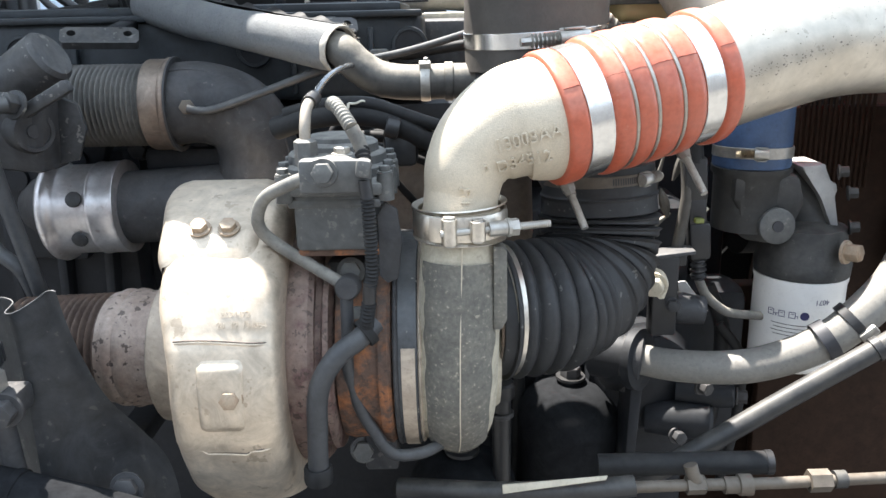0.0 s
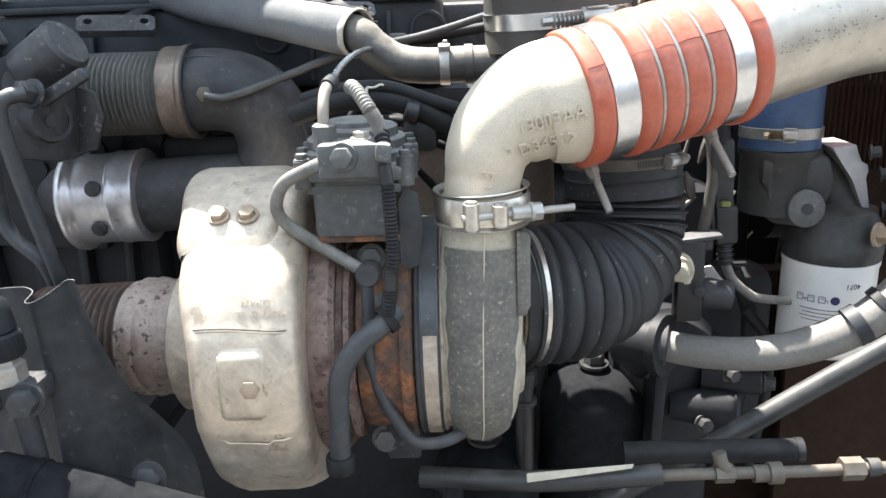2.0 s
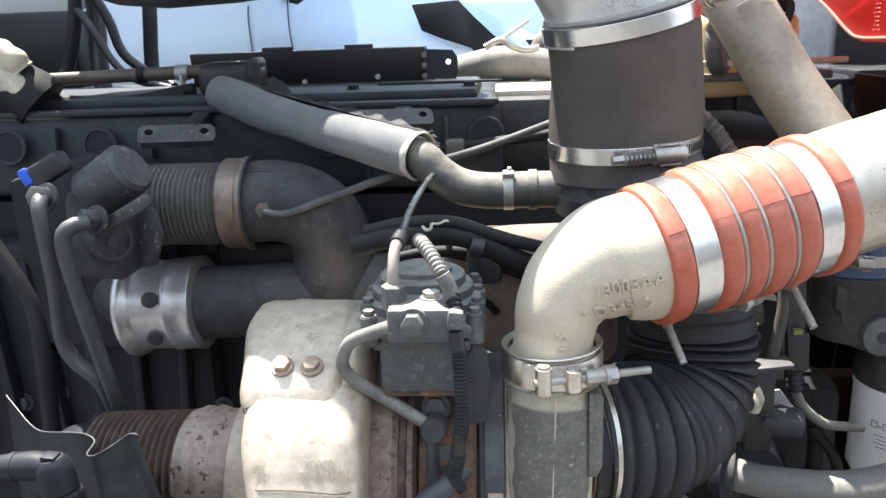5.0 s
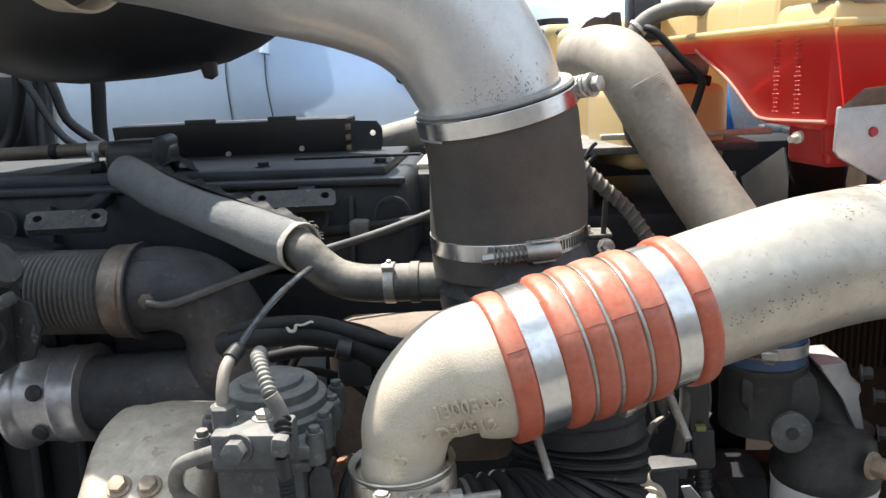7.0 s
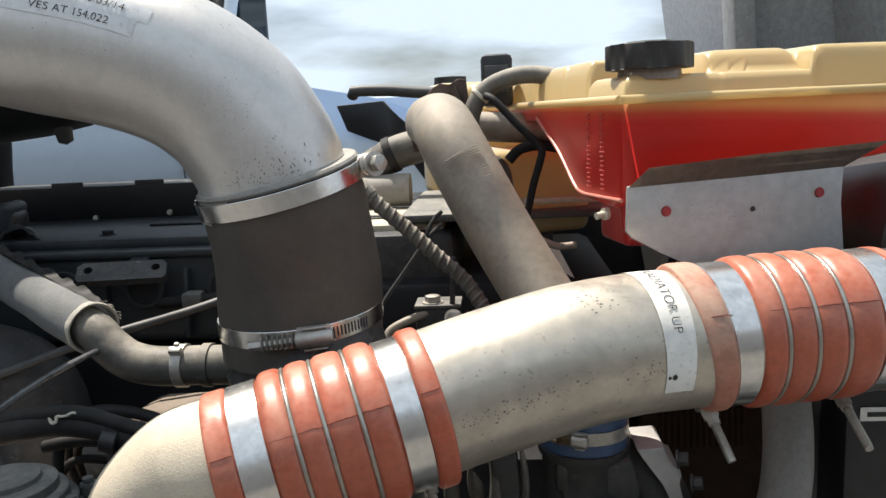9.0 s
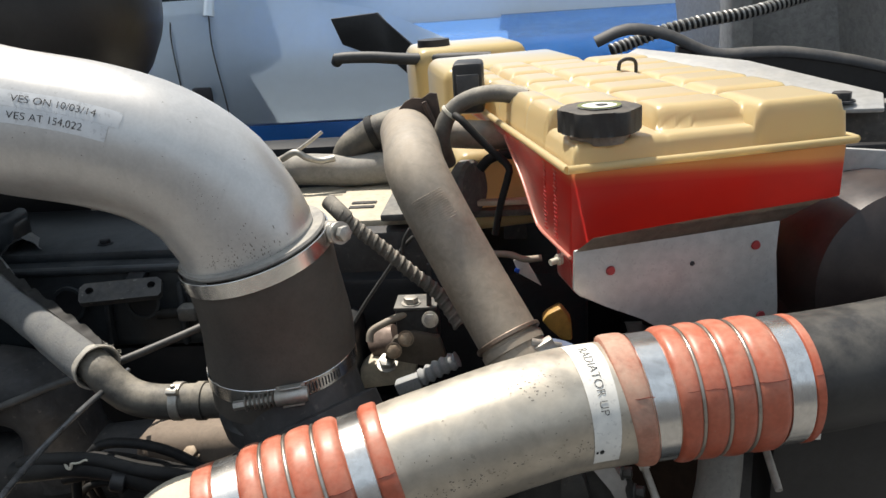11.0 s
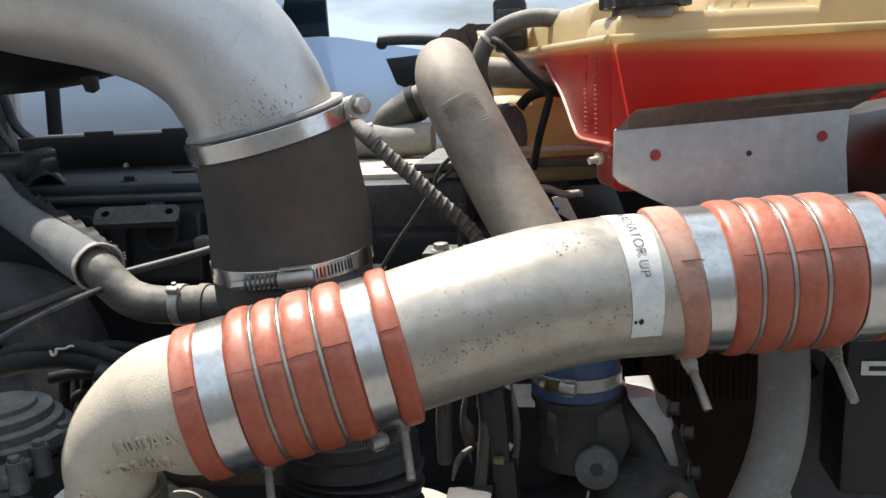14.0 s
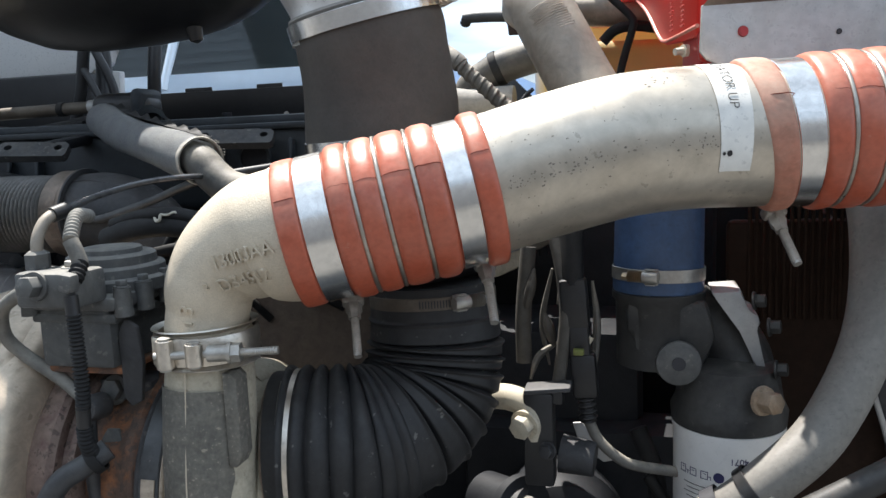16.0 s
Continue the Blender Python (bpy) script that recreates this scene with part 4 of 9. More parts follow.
    part("centre_housing", lathe([(-0.09, 0.06), (-0.09, 0.086), (-0.082, 0.0885), (-0.055, 0.0885), (-0.050, 0.084), (-0.044, 0.083), (-0.040, 0.06)], AX, X, 72, wobble=0.0015),
         M_RUST, t, "rust-brown cast iron centre housing")
    part("rust_ring", lathe([(-0.056, 0.08), (-0.056, 0.0925), (-0.049, 0.094), (-0.046, 0.091), (-0.046, 0.08)], AX, X, 72), M_RUST, t, "rusty ring")
    cl = part("compressor_clamp", ring(AX + V(-0.033, 0, 0), X, 0.0905, 0.016, 0.003, 72), M_FLAKE, t, "dark painted clamp ring with pale chips")
    part("bare_arc", ring(AX + V(-0.0325, 0, 0), X, 0.0938, 0.011, 0.0008, 40, None, 164, 84), M_RINGTAN, cl, "pale bare steel lower arc")
    part("clamp_rib", ring(AX + V(-0.0425, 0, 0), X, 0.090, 0.004, 0.0045, 72), M_IRON, cl)
    part("clamp_lip", ring(AX + V(-0.0235, 0, 0), X, 0.0885, 0.003, 0.0045, 72), M_RINGTAN, cl, "pale rolled lip")
    # compressor: back plate, body and the scroll that wraps round it
    part("compressor_body", lathe([(-0.026, 0.03), (-0.026, 0.088), (-0.020, 0.090), (0.0, 0.084), (0.030, 0.07), (0.042, 0.062), (0.042, 0.03)], AX, X, 72, wobble=0.0008), M_VOLUTE, t,
         "weathered alloy compressor body")
    scroll = [(0.0105, 0.5775, 1.596), (0.0095, 0.5745, 1.56), (0.008, 0.571, 1.52), (0.0065, 0.5705, 1.48)]
    for k in range(1, 22):
        a = math.pi + k * math.pi * 1.55 / 21
        rc = 0.0725 - 0.010 * k / 21
        scroll.append((0.006 - 0.004 * k / 21, 0.643 + rc * math.cos(a), 1.476 + rc * math.sin(a)))
    part("scroll", sweep(scroll, lambda s: 0.0295 + 0.0025 * min(1, s / 0.1) - 0.015 * max(0, s - 0.3), 90, 40), M_VOLUTE, t, "tan weathered alloy scroll")
    part("burnt_patch", scorch(scroll), M_BURNT, t, "dark scorched face of the scroll")
    rng = random.Random(21)
    C = resample([Vector(p) for p in scroll[:12]], 90)
    b = bmesh.new()
    for k in range(330):
        q = min(86, int(66 + abs(rng.gauss(0, 6.5))))
        tg = (C[q + 1] - C[q - 1]).normalized()
        out = (V(0, -1, 0) - tg * -tg.y).normalized()
        a = rng.gauss(0, 0.45)
        n = out * math.cos(a) + tg.cross(out) * math.sin(a)
        lathe([(0, 0), (0.00025, rng.uniform(0.0003, 0.0011)), (0.0004, 0)], C[q] + tg * rng.uniform(-0.001, 0.001) + n * 0.0320, n, 6, b)
    tagged(part("burnt_speckle", b, M_BURNT, t, "scattered dark specks below the scorched face"), kind="stuff")
    part("scroll_seam", sweep([(0.0105, 0.5438, 1.584), (0.0095, 0.5415, 1.55), (0.008, 0.538, 1.51), (0.0075, 0.5378, 1.48), (0.007, 0.5415, 1.45), (0.007, 0.553, 1.42), (0.006, 0.575, 1.398)],
                              0.0005, 60, 6), M_CAST, t, "casting line down the scroll")
    b = plate([(0, 0), (0.006, 0), (0.010, 0.008), (0.010, 0.062), (0.006, 0.066), (0, 0.066)], 0.016, pose(0.034, 0.566, 1.517, 90, 0, 0), 0.001)
    part("side_lug", b, M_BURNT, t, "dark cast lug with raised marks")
    part("outlet_flange", lathe([(0, 0.028), (0, 0.0335), (0.003, 0.0345), (0.006, 0.0345), (0.006, 0.028)], (0.0105, 0.5775, 1.590), (0, 0, 1), 48), M_VOLUTE, t)
    part("inlet_ring", ring((0.0345, 0.6265, 1.503), (1, 0.27, 0), 0.0500, 0.012, 0.002, 60), M_TAN, t, "bronze-toned inlet band")
    # bolts and bosses on the centre
    for o, rr in (((-0.0768, 0.585, 1.5552), 0.0085), ((-0.071, 0.575, 1.522), 0.0085), ((-0.0655, 0.566, 1.487), 0.0085)):
        part("centre_bolt", bolt(o, (0, -1, 0.25), rr, 0.006), M_ACT, t, "dusty hexagon bolt")
    part("feed_boss", lathe([(-0.012, 0), (-0.012, 0.0095), (0.004, 0.0095), (0.006, 0.008), (0.006, 0)], (-0.0765, 0.557, 1.551), (0, -1, 0.15), 24), M_IRON, t, "round oil feed boss")
    part("side_tab", plate([(-0.052, 1.558), (-0.046, 1.552), (-0.038, 1.556), (-0.034, 1.585), (-0.037, 1.610), (-0.046, 1.616), (-0.052, 1.605)], 0.004, pose(0, 0.566, 0, 90, 0, 0), 0.001), M_IRON, t, "dark rounded tab")
    part("oil_flange", box((0.052, 0.03, 0.075), pose(-0.074, 0.605, 1.525), 0.008), M_IRON, t, "dark iron oil inlet block")
    part("lower_block", box((0.028, 0.03, 0.036), pose(-0.060, 0.600, 1.393), 0.003), M_IRON, t, "dusty iron drain block")
    part("lower_bolt", bolt((-0.075, 0.588, 1.3941), (0, -1, 0.2), 0.009, 0.007), M_ACT, t, "dusty hexagon bolt")
    return t


def scorch(scroll):
    """A thin skin on the near face of the scroll, with a ragged rim."""
    b = bmesh.new()
    C = resample([Vector(p) for p in scroll[:9]], 60)
    rows = []
    for i, c in enumerate(C[8:54]):
        f = i / 45
        hw = 62 * (1 - 0.25 * f) + 8 * noise.noise((f * 9, 0, 0))
        tang = (C[min(i + 9, 59)] - C[i + 7]).normalized()
        out = V(0, -1, 0)
        out = (out - tang * out.dot(tang)).normalized()
        sd = tang.cross(out)
        rows.append([b.verts.new(c + (out * math.cos(radians(a * hw)) + sd * math.sin(radians(a * hw))) * 0.03235) for a in [k / 12 - 1 for k in range(25)]])
    for r0, r1 in zip(rows, rows[1:]):
        for k in range(24):
            b.faces.new((r0[k], r0[k + 1], r1[k + 1], r1[k]))
    return b


turbocharger()


def v_band_clamp():
    o = V(0.0100, 0.5755, 1.5985)
    t = thing("v_band_clamp", o, "steel V-band clamp joining elbow and compressor outlet", "clamp")
    part("band", lathe([(-0.0095, 0.0335), (-0.0095, 0.0352), (-0.006, 0.0362), (0.006, 0.0362), (0.0095, 0.0352), (0.0095, 0.0335), (0.006, 0.0348), (-0.006, 0.0348)], o, (0, 0, 1), 64, closed=True), M_VBAND, t, "shiny steel band")
    part("retainer", lathe([(0.0095, 0.0320), (0.0125, 0.0365), (0.0135, 0.0360), (0.0110, 0.0315)], o, (-0.04, 0.02, 1), 64, closed=True), M_VBAND, t, "flared steel retainer edge")
    part("lower_retainer", lathe([(-0.0095, 0.0320), (-0.0125, 0.0362), (-0.0135, 0.0357), (-0.0110, 0.0315)], o, (0.02, 0.02, 1), 64, closed=True), M_VBAND, t)
    # strap ends folded into loops round their trunnions
    for x, y, h in ((0.0015, 0.5373, 0.019), (0.0220, 0.5388, 0.015)):
        c = V(x, y, 1.5985)
        loop = part("strap_loop", ring(c, (0, 0, 1), 0.0046, h, 0.0012, 28), M_VBAND, t, "folded strap loop")
        part("trunnion", sweep([c - V(0, 0, h * 0.58), c + V(0, 0, h * 0.58)], 0.0042, 2, 20), M_STEEL, loop, "steel trunnion")
        part("strap_tail", plate([(-0.012, -h / 2), (0.002, -h / 2), (0.002, h / 2), (-0.012, h / 2)], 0.0013, pose(x - 0.003 if x < 0.01 else x + 0.007, y + 0.0045, 1.5985, 90, 0, -20 if x < 0.01 else 18), 0.0004), M_VBAND, t)
    tip, head = V(0.0755, 0.5525, 1.5995), V(-0.0050, 0.5348, 1.5975)
    d = (tip - head).normalized()
    b = sweep([head, tip], 0.0027, 2, 14)
    for k in range(18):
        lathe([(-0.0005, 0.0025), (0, 0.0031), (0.0005, 0.0025)], tip - d * (0.002 + 0.0014 * k), d, 10, b)
    lathe([(0, 0.003), (0, 0.0056), (0.013, 0.0056), (0.0135, 0.0070), (0.016, 0.0070), (0.016, 0.003)], head + d * 0.036, d, 14, b)
    lathe([(0, 0.003), (0, 0.0066), (0.006, 0.0066), (0.006, 0.003)], head + d * 0.052, d, 6, b)
    part("tension_bolt", b, M_STEEL, t, "threaded bolt with long nut")


v_band_clamp()


def turbine_outlet():
    """Rusty bellows and ring on the turbine outlet."""
    t = thing("exhaust_bellows", (-0.28, 0.64, 1.40), "heat-tinted ribbed exhaust bellows on the turbine outlet", "bellows")
    a, ax = V(-0.250, 0.640, 1.470), V(-1, 0.05, 0.0).normalized()
    part("end_ring", lathe([(-0.050, 0.05), (-0.050, 0.0640), (-0.013, 0.0645), (-0.006, 0.0640), (-0.0045, 0.0620), (-0.004, 0.05)], a, ax, 72, wobble=0.0006), M_RINGTAN, t, "pale tan steel ring")
    part("collar", lathe([(-0.006, 0.04), (-0.005, 0.0495), (0.018, 0.0505), (0.021, 0.0520), (0.0245, 0.0525), (0.028, 0.0508), (0.030, 0.0500), (0.033, 0.0518), (0.037, 0.0520), (0.040, 0.0500), (0.046, 0.0490), (0.047, 0.044)], a, ax, 72, wobble=0.001), M_COLLAR, t, "rust-speckled collar with two rolled beads")
    prof = [(0.044, 0.04)]
    for i in range(14 * 10 + 1):
        f = i / 10
        prof.append((0.044 + f * 0.0064, 0.0415 - 0.0003 * f + 0.0075 * (0.5 - 0.5 * math.cos(2 * math.pi * f)) ** 1.2))
    prof.append((0.044 + 14 * 0.0064, 0.036))
    part("ribs", lathe(prof, a, ax, 64), M_BELLOWS, t, "dark ribbed bellows")
    part("pipe", sweep([a + ax * 0.125, a + ax * 0.150 + V(0, 0.004, -0.006), a + ax * 0.168 + V(0, 0.02, -0.06), a + ax * 0.172 + V(0, 0.05, -0.20)], 0.038, 20, 32), M_ENGINE, t, "dark exhaust pipe turning down")


turbine_outlet()


# ---- actuator on the turbocharger ----
def actuator():
    t = thing("turbo_actuator", (-0.083, 0.60, 1.57), "dusty grey variable geometry actuator bolted on the turbocharger", "actuator")
    part("lower_body", box((0.060, 0.085, 0.046), pose(-0.083, 0.599, 1.603), 0.004), M_GEARBOX, t, "dark grey gearbox body")
    part("body_ledge", box((0.069, 0.089, 0.007), pose(-0.0825, 0.600, 1.6165), 0.002), M_GEARBOX, t)
    part("body_skirt", box((0.062, 0.080, 0.006), pose(-0.082, 0.602, 1.5775), 0.002), M_RUST, t, "rusty mounting plate")
    part("flange", box((0.073, 0.092, 0.010), pose(-0.083, 0.600, 1.627), 0.003), M_ACT, t)
    b = lathe([(0, 0.0), (0, 0.0435), (0.0085, 0.0435), (0.0100, 0.0420), (0.0105, 0.0385), (0.0165, 0.0380), (0.0180, 0.0365), (0.0185, 0.0325), (0.0245, 0.0320), (0.0260, 0.0300), (0.0262, 0.0225), (0.0295, 0.0220), (0.0305, 0.0205), (0.0308, 0)], (-0.085, 0.607, 1.630), (0, 0, 1), 48)
    part("motor_cap", b, M_ACT, t, "round stepped motor cap")
    for x, y in ((-0.045, 0.562), (-0.044, 0.585), (-0.044, 0.612), (-0.047, 0.64), (-0.119, 0.558), (-0.1235, 0.585), (-0.1235, 0.612), (-0.12, 0.64), (-0.085, 0.652)):
        b = lathe([(0, 0), (0, 0.0065), (0.020, 0.006), (0.021, 0)], (x, y, 1.618), (0, 0, 1), 20)
        bolt((x, y, 1.6385), (0, 0, 1), 0.0042, 0.004, True, b)
        part("cap_screw", b, M_ACT, t, "socket screw in its boss")
    part("port_block", box((0.048, 0.032, 0.024), pose(-0.078, 0.543, 1.642), 0.003), M_ACT, t, "machined coolant port block")
    part("banjo_bolt", bolt((-0.084, 0.527, 1.6455), (0, -1, 0.1), 0.0075, 0.009), M_ACT, t, "large dusty hexagon banjo bolt")
    part("banjo_ring", lathe([(-0.006, 0.004), (-0.006, 0.0090), (0.003, 0.0090), (0.003, 0.004)], (-0.088, 0.5285, 1.645), (0, -1, 0.1), 24), M_ACT, t)
    part("fitting_nut", lathe([(0, 0), (0, 0.0085), (0.016, 0.0085), (0.018, 0.006), (0.018, 0)], (-0.099, 0.548, 1.648), (0, 0, 1), 6), M_ACT, t, "hexagon tube nut")
    part("top_bolt", bolt((-0.074, 0.552, 1.654), (0, 0, 1), 0.006, 0.004), M_STEEL, t)


actuator()


def pipe(name, pts, r, mat, label, category, n=30, seg=16, group=""):
    return solo(name, sweep(pts, r, n, seg), mat, label, category, group)


def corrugated(pts, r, depth, count, n, seg=16):
    return sweep(pts, lambda s: r + depth * (0.5 + 0.5 * math.sin(2 * math.pi * count * s)), n, seg)


# coolant and oil lines round the turbocharger
pipe("coolant_tube", [(-0.099, 0.548, 1.664), (-0.0988, 0.5495, 1.674), (-0.0985, 0.556, 1.684), (-0.0975, 0.564, 1.689), (-0.096, 0.572, 1.691)], 0.0040, M_TUBE, "dusty bent steel tube from the actuator's nut", "tube")
pipe("coolant_return_tube", [(-0.091, 0.530, 1.644), (-0.110, 0.536, 1.636), (-0.131, 0.545, 1.624), (-0.139, 0.553, 1.604), (-0.131, 0.560, 1.588), (-0.105, 0.566, 1.567), (-0.0775, 0.560, 1.551)], 0.0048, M_DUSTLINE,
     "dusty grey rubber coolant tube curling off the actuator", "hose")
od = thing("oil_drain_hose", (-0.10, 0.53, 1.402), "dark grey rubber oil hose hanging from the actuator", "hose")
part("hose", sweep([(-0.056, 0.545, 1.527), (-0.066, 0.535, 1.519), (-0.084, 0.527, 1.507), (-0.098, 0.525, 1.482), (-0.102, 0.528, 1.444), (-0.104, 0.530, 1.402)], 0.0080, 40, 20), M_DKHOSE, od)
part("end_cuff", lathe([(0, 0.006), (0, 0.0106), (0.003, 0.0112), (0.012, 0.0112), (0.014, 0.0102), (0.014, 0.006)], (-0.1042, 0.5302, 1.401), (0.02, -0.02, 1), 28, closed=True), M_RUBBER, od, "black end cuff")
part("top_cuff", ring(V(-0.062, 0.5385, 1.5222), V(-0.015, -0.009, -0.010), 0.0099, 0.007, 0.0012, 28), M_RUBBER, od)
pipe("oil_feed_tube", [(-0.0775, 0.556, 1.550), (-0.078, 0.554, 1.520), (-0.080, 0.556, 1.490), (-0.077, 0.560, 1.462), (-0.070, 0.562, 1.440), (-0.062, 0.563, 1.424), (-0.052, 0.564, 1.407), (-0.038, 0.566, 1.401), (-0.015, 0.57, 1.405), (0.01, 0.60, 1.41)], 0.0050, M_DKHOSE, "dusty bent oil tube under the turbocharger", "tube", 40, 16)


def harness():
    t = thing("wiring_conduit", (-0.06, 0.53, 1.60), "black corrugated wiring conduit with grey connector", "cable conduit")
    part("upper_conduit", corrugated([(-0.084, 0.585, 1.686), (-0.080, 0.569, 1.688), (-0.073, 0.555, 1.683), (-0.065, 0.541, 1.674)], 0.0040, 0.0013, 13, 140), M_DUSTLINE, t)
    part("sleeve", sweep([(-0.065, 0.541, 1.674), (-0.061, 0.5406, 1.666), (-0.0585, 0.5406, 1.658)], 0.0052, 8, 16), M_HOSE, t, "dusty grey tape sleeve")
    part("short_conduit", corrugated([(-0.0585, 0.5406, 1.659), (-0.0557, 0.530, 1.649)], 0.0042, 0.0014, 4, 40), M_RUBBER, t)
    part("connector", box((0.0105, 0.0105, 0.013), pose(-0.0562, 0.5245, 1.6485, 0, 8, 0), 0.003), M_ACT, t, "grey plastic connector")
    part("tape", sweep([(-0.056, 0.525, 1.640), (-0.0545, 0.524, 1.626)], 0.0046, 6, 16), M_PLASTIC, t)
    part("lower_conduit", corrugated([(-0.0545, 0.524, 1.628), (-0.0535, 0.5235, 1.58), (-0.056, 0.525, 1.562)], 0.0038, 0.0013, 24, 300), M_RUBBER, t)
    part("tape_middle", sweep([(-0.056, 0.525, 1.566), (-0.0575, 0.526, 1.550)], 0.0047, 6, 16), M_PLASTIC, t)
    part("end_conduit", corrugated([(-0.0575, 0.526, 1.550), (-0.060, 0.53, 1.535), (-0.062, 0.54, 1.522)], 0.0042, 0.0014, 10, 110), M_RUBBER, t)


harness()


# ---- air intake ----
def compressor_inlet_elbow():
    t = thing("intake_elbow_hose", (0.09, 0.70, 1.42), "black convoluted rubber elbow feeding the compressor", "hose")
    P = [(0.040, 0.628, 1.503), (0.072, 0.637, 1.502), (0.098, 0.650, 1.502), (0.122, 0.671, 1.510), (0.137, 0.692, 1.531), (0.1405, 0.702, 1.560), (0.140, 0.705, 1.588), (0.139, 0.706, 1.616)]
    creases = (0.432, 0.500, 0.565, 0.625, 0.680, 0.732, 0.785)
    def rf(q):
        r = 0.0550 - 0.0050 * max(0, (q - 0.72) / 0.28)
        if q < 0.27:
            return r - 0.0014 + 0.0064 * max(0, math.sin(math.pi * ((q - 0.035) / 0.059 % 1.0))) ** 0.8
        if q < 0.36:
            return r + 0.0022 * max(0, math.sin(math.pi * ((q - 0.27) / 0.030 % 1.0))) ** 0.7
        for g in creases:
            d = q - g
            r += 0.0026 * math.exp(-((d + 0.012) / 0.007) ** 2) - 0.0055 * math.exp(-(d / 0.0058) ** 2)
        if q > 0.86:
            r += 0.0016 * math.exp(-((q - 0.872) / 0.006) ** 2)
        return r
    part("hose_body", sweep(P, rf, 420, 64), M_BELLOWSRUBBER, t, "ribbed black rubber")
    near = along(V(0.139, 0.706, 1.603), (0, 0, 1)).to_3x3().inverted() @ V(-0.75, -0.66, 0)
    worm_clamp("upper_clamp", V(0.139, 0.706, 1.604), (-0.04, 0.06, 1), 0.0505, 0.010, math.degrees(math.atan2(near.y, near.x)) + 60, t, M_FITTING)
    part("cuff", lathe([(-0.016, 0.050), (-0.016, 0.0545), (-0.014, 0.0556), (0.010, 0.0556), (0.010, 0.050)], V(0.046, 0.6295, 1.503), (1, 0.27, 0), 64, closed=True), M_BELLOWSRUBBER, t, "smooth rubber cuff")
    part("inlet_clamp", ring(V(0.046, 0.6295, 1.503), (1, 0.27, 0), 0.0557, 0.011, 0.0012, 64), M_VBAND, t, "plain steel clamp band")
    solo("intake_adapter", lathe([(0, 0.03), (0, 0.049), (0.03, 0.050), (0.045, 0.058), (0.055, 0.06), (0.06, 0.07), (0.078, 0.07), (0.08, 0.06), (0.11, 0.062), (0.11, 0.03)],
                                 (0.135, 0.71, 1.608), (-0.42, 0.40, 0.9), 48), M_IRON, "dark cast adapter between the intake hoses", "casting")


compressor_inlet_elbow()


def intake():
    lo, hi = V(0.0855, 0.7548, 1.7020), V(0.0785, 0.7495, 1.8390)
    ax = (hi - lo).normalized()
    L = (hi - lo).length
    tilt = (ax + V(-0.14, -0.10, 0)).normalized()
    t = thing("intake_hump_hose", lo, "dusty dark rubber coupling hose on the air intake", "hose")
    P = [lo - ax * 0.006, (0.0859, 0.7565, 1.7325), (0.0862, 0.7568, 1.7600), (0.0845, 0.7535, 1.7900), (0.0820, 0.7505, 1.8140), hi - tilt * 0.010, hi, hi + tilt * 0.006]
    radii = (0.0655, 0.0660, 0.0668, 0.0665, 0.0648, 0.0640, 0.0646, 0.0600)
    def hump(q):
        k = min(6.999, q * 7)
        return radii[int(k)] + (radii[int(k) + 1] - radii[int(k)]) * (k - int(k))
    b = sweep(P, hump, 60, 80)
    for v in b.verts:
        v.co += (v.co - lo - ax * (v.co - lo).dot(ax)).normalized() * (0.0011 * noise.noise(v.co * 16))
    part("hose_body", b, M_HUMP, t)
    m = along(lo, ax)
    near = m.to_3x3().inverted() @ V(-0.15, -0.99, 0)
    a0 = math.degrees(math.atan2(near.y, near.x))
    worm_clamp("lower_clamp", V(0.0858, 0.7561, 1.7282), ax, 0.0662, 0.014, a0 + 20, t, None, 0.060, -1)
    up = hi - ax * 0.004
    part("upper_clamp", ring(up, tilt, 0.0660, 0.014, 0.0012, 72), M_BAND, t, "shiny stainless steel clamp band")
    part("hose_mouth", lathe([(0.000, 0.052), (0.000, 0.0640), (0.0022, 0.0652), (0.0042, 0.0640), (0.0046, 0.052)], hi + tilt * 0.0035, tilt, 72, closed=True, wobble=0.0006), M_GREYHOSE, t, "dusty rolled mouth of the hose")
    spring = V(0.1545, 0.7440, 1.8500)
    way = V(0.72, -0.66, 0.12).normalized()
    part("clamp_lug", box((0.004, 0.016, 0.016), along(spring - way * 0.022, way), 0.002), M_STEEL, t, "steel clamp lug")
    cb = sweep([spring - way * 0.026, spring + way * 0.004], 0.0040, 2, 14)
    helix_pts = [spring - way * 0.019, spring - way * 0.010, spring]
    helix(helix_pts, 0.0078, 4.5, 0.0017, 110, 8, cb)
    lathe([(-0.001, 0.003), (-0.001, 0.0098), (0.0008, 0.0098), (0.0008, 0.003)], spring + way * 0.002, way, 28, cb)
    bolt(spring + way * 0.003, way, 0.0068, 0.006, False, cb)
    part("clamp_bolt", cb, M_STEEL, t, "clamp bolt with coil spring")
    part("neck_casting", lathe([(0, 0.03), (0, 0.062), (0.018, 0.064), (0.022, 0.0605), (0.03, 0.06), (0.03, 0.03)], lo - ax * 0.032, ax, 56), M_IRON, t, "dark cast intake neck")
    t = thing("intake_pipe", (0.07, 0.76, 1.83), "grey painted aluminium intake pipe with service stickers", "pipe")
    P = [(0.0735, 0.7510, 1.8120), (0.0725, 0.7500, 1.8480), (0.0605, 0.7490, 1.8750), (0.0440, 0.7472, 1.8995), (0.0117, 0.7414, 1.9256), (-0.0363, 0.7347, 1.9451), (-0.1042, 0.7280, 1.9620), (-0.1898, 0.7370, 1.9855), (-0.2964, 0.7670, 2.0040), (-0.42, 0.82, 2.012), (-0.50, 0.875, 2.016), (-0.545, 0.96, 2.02), (-0.55, 1.05, 2.02)]
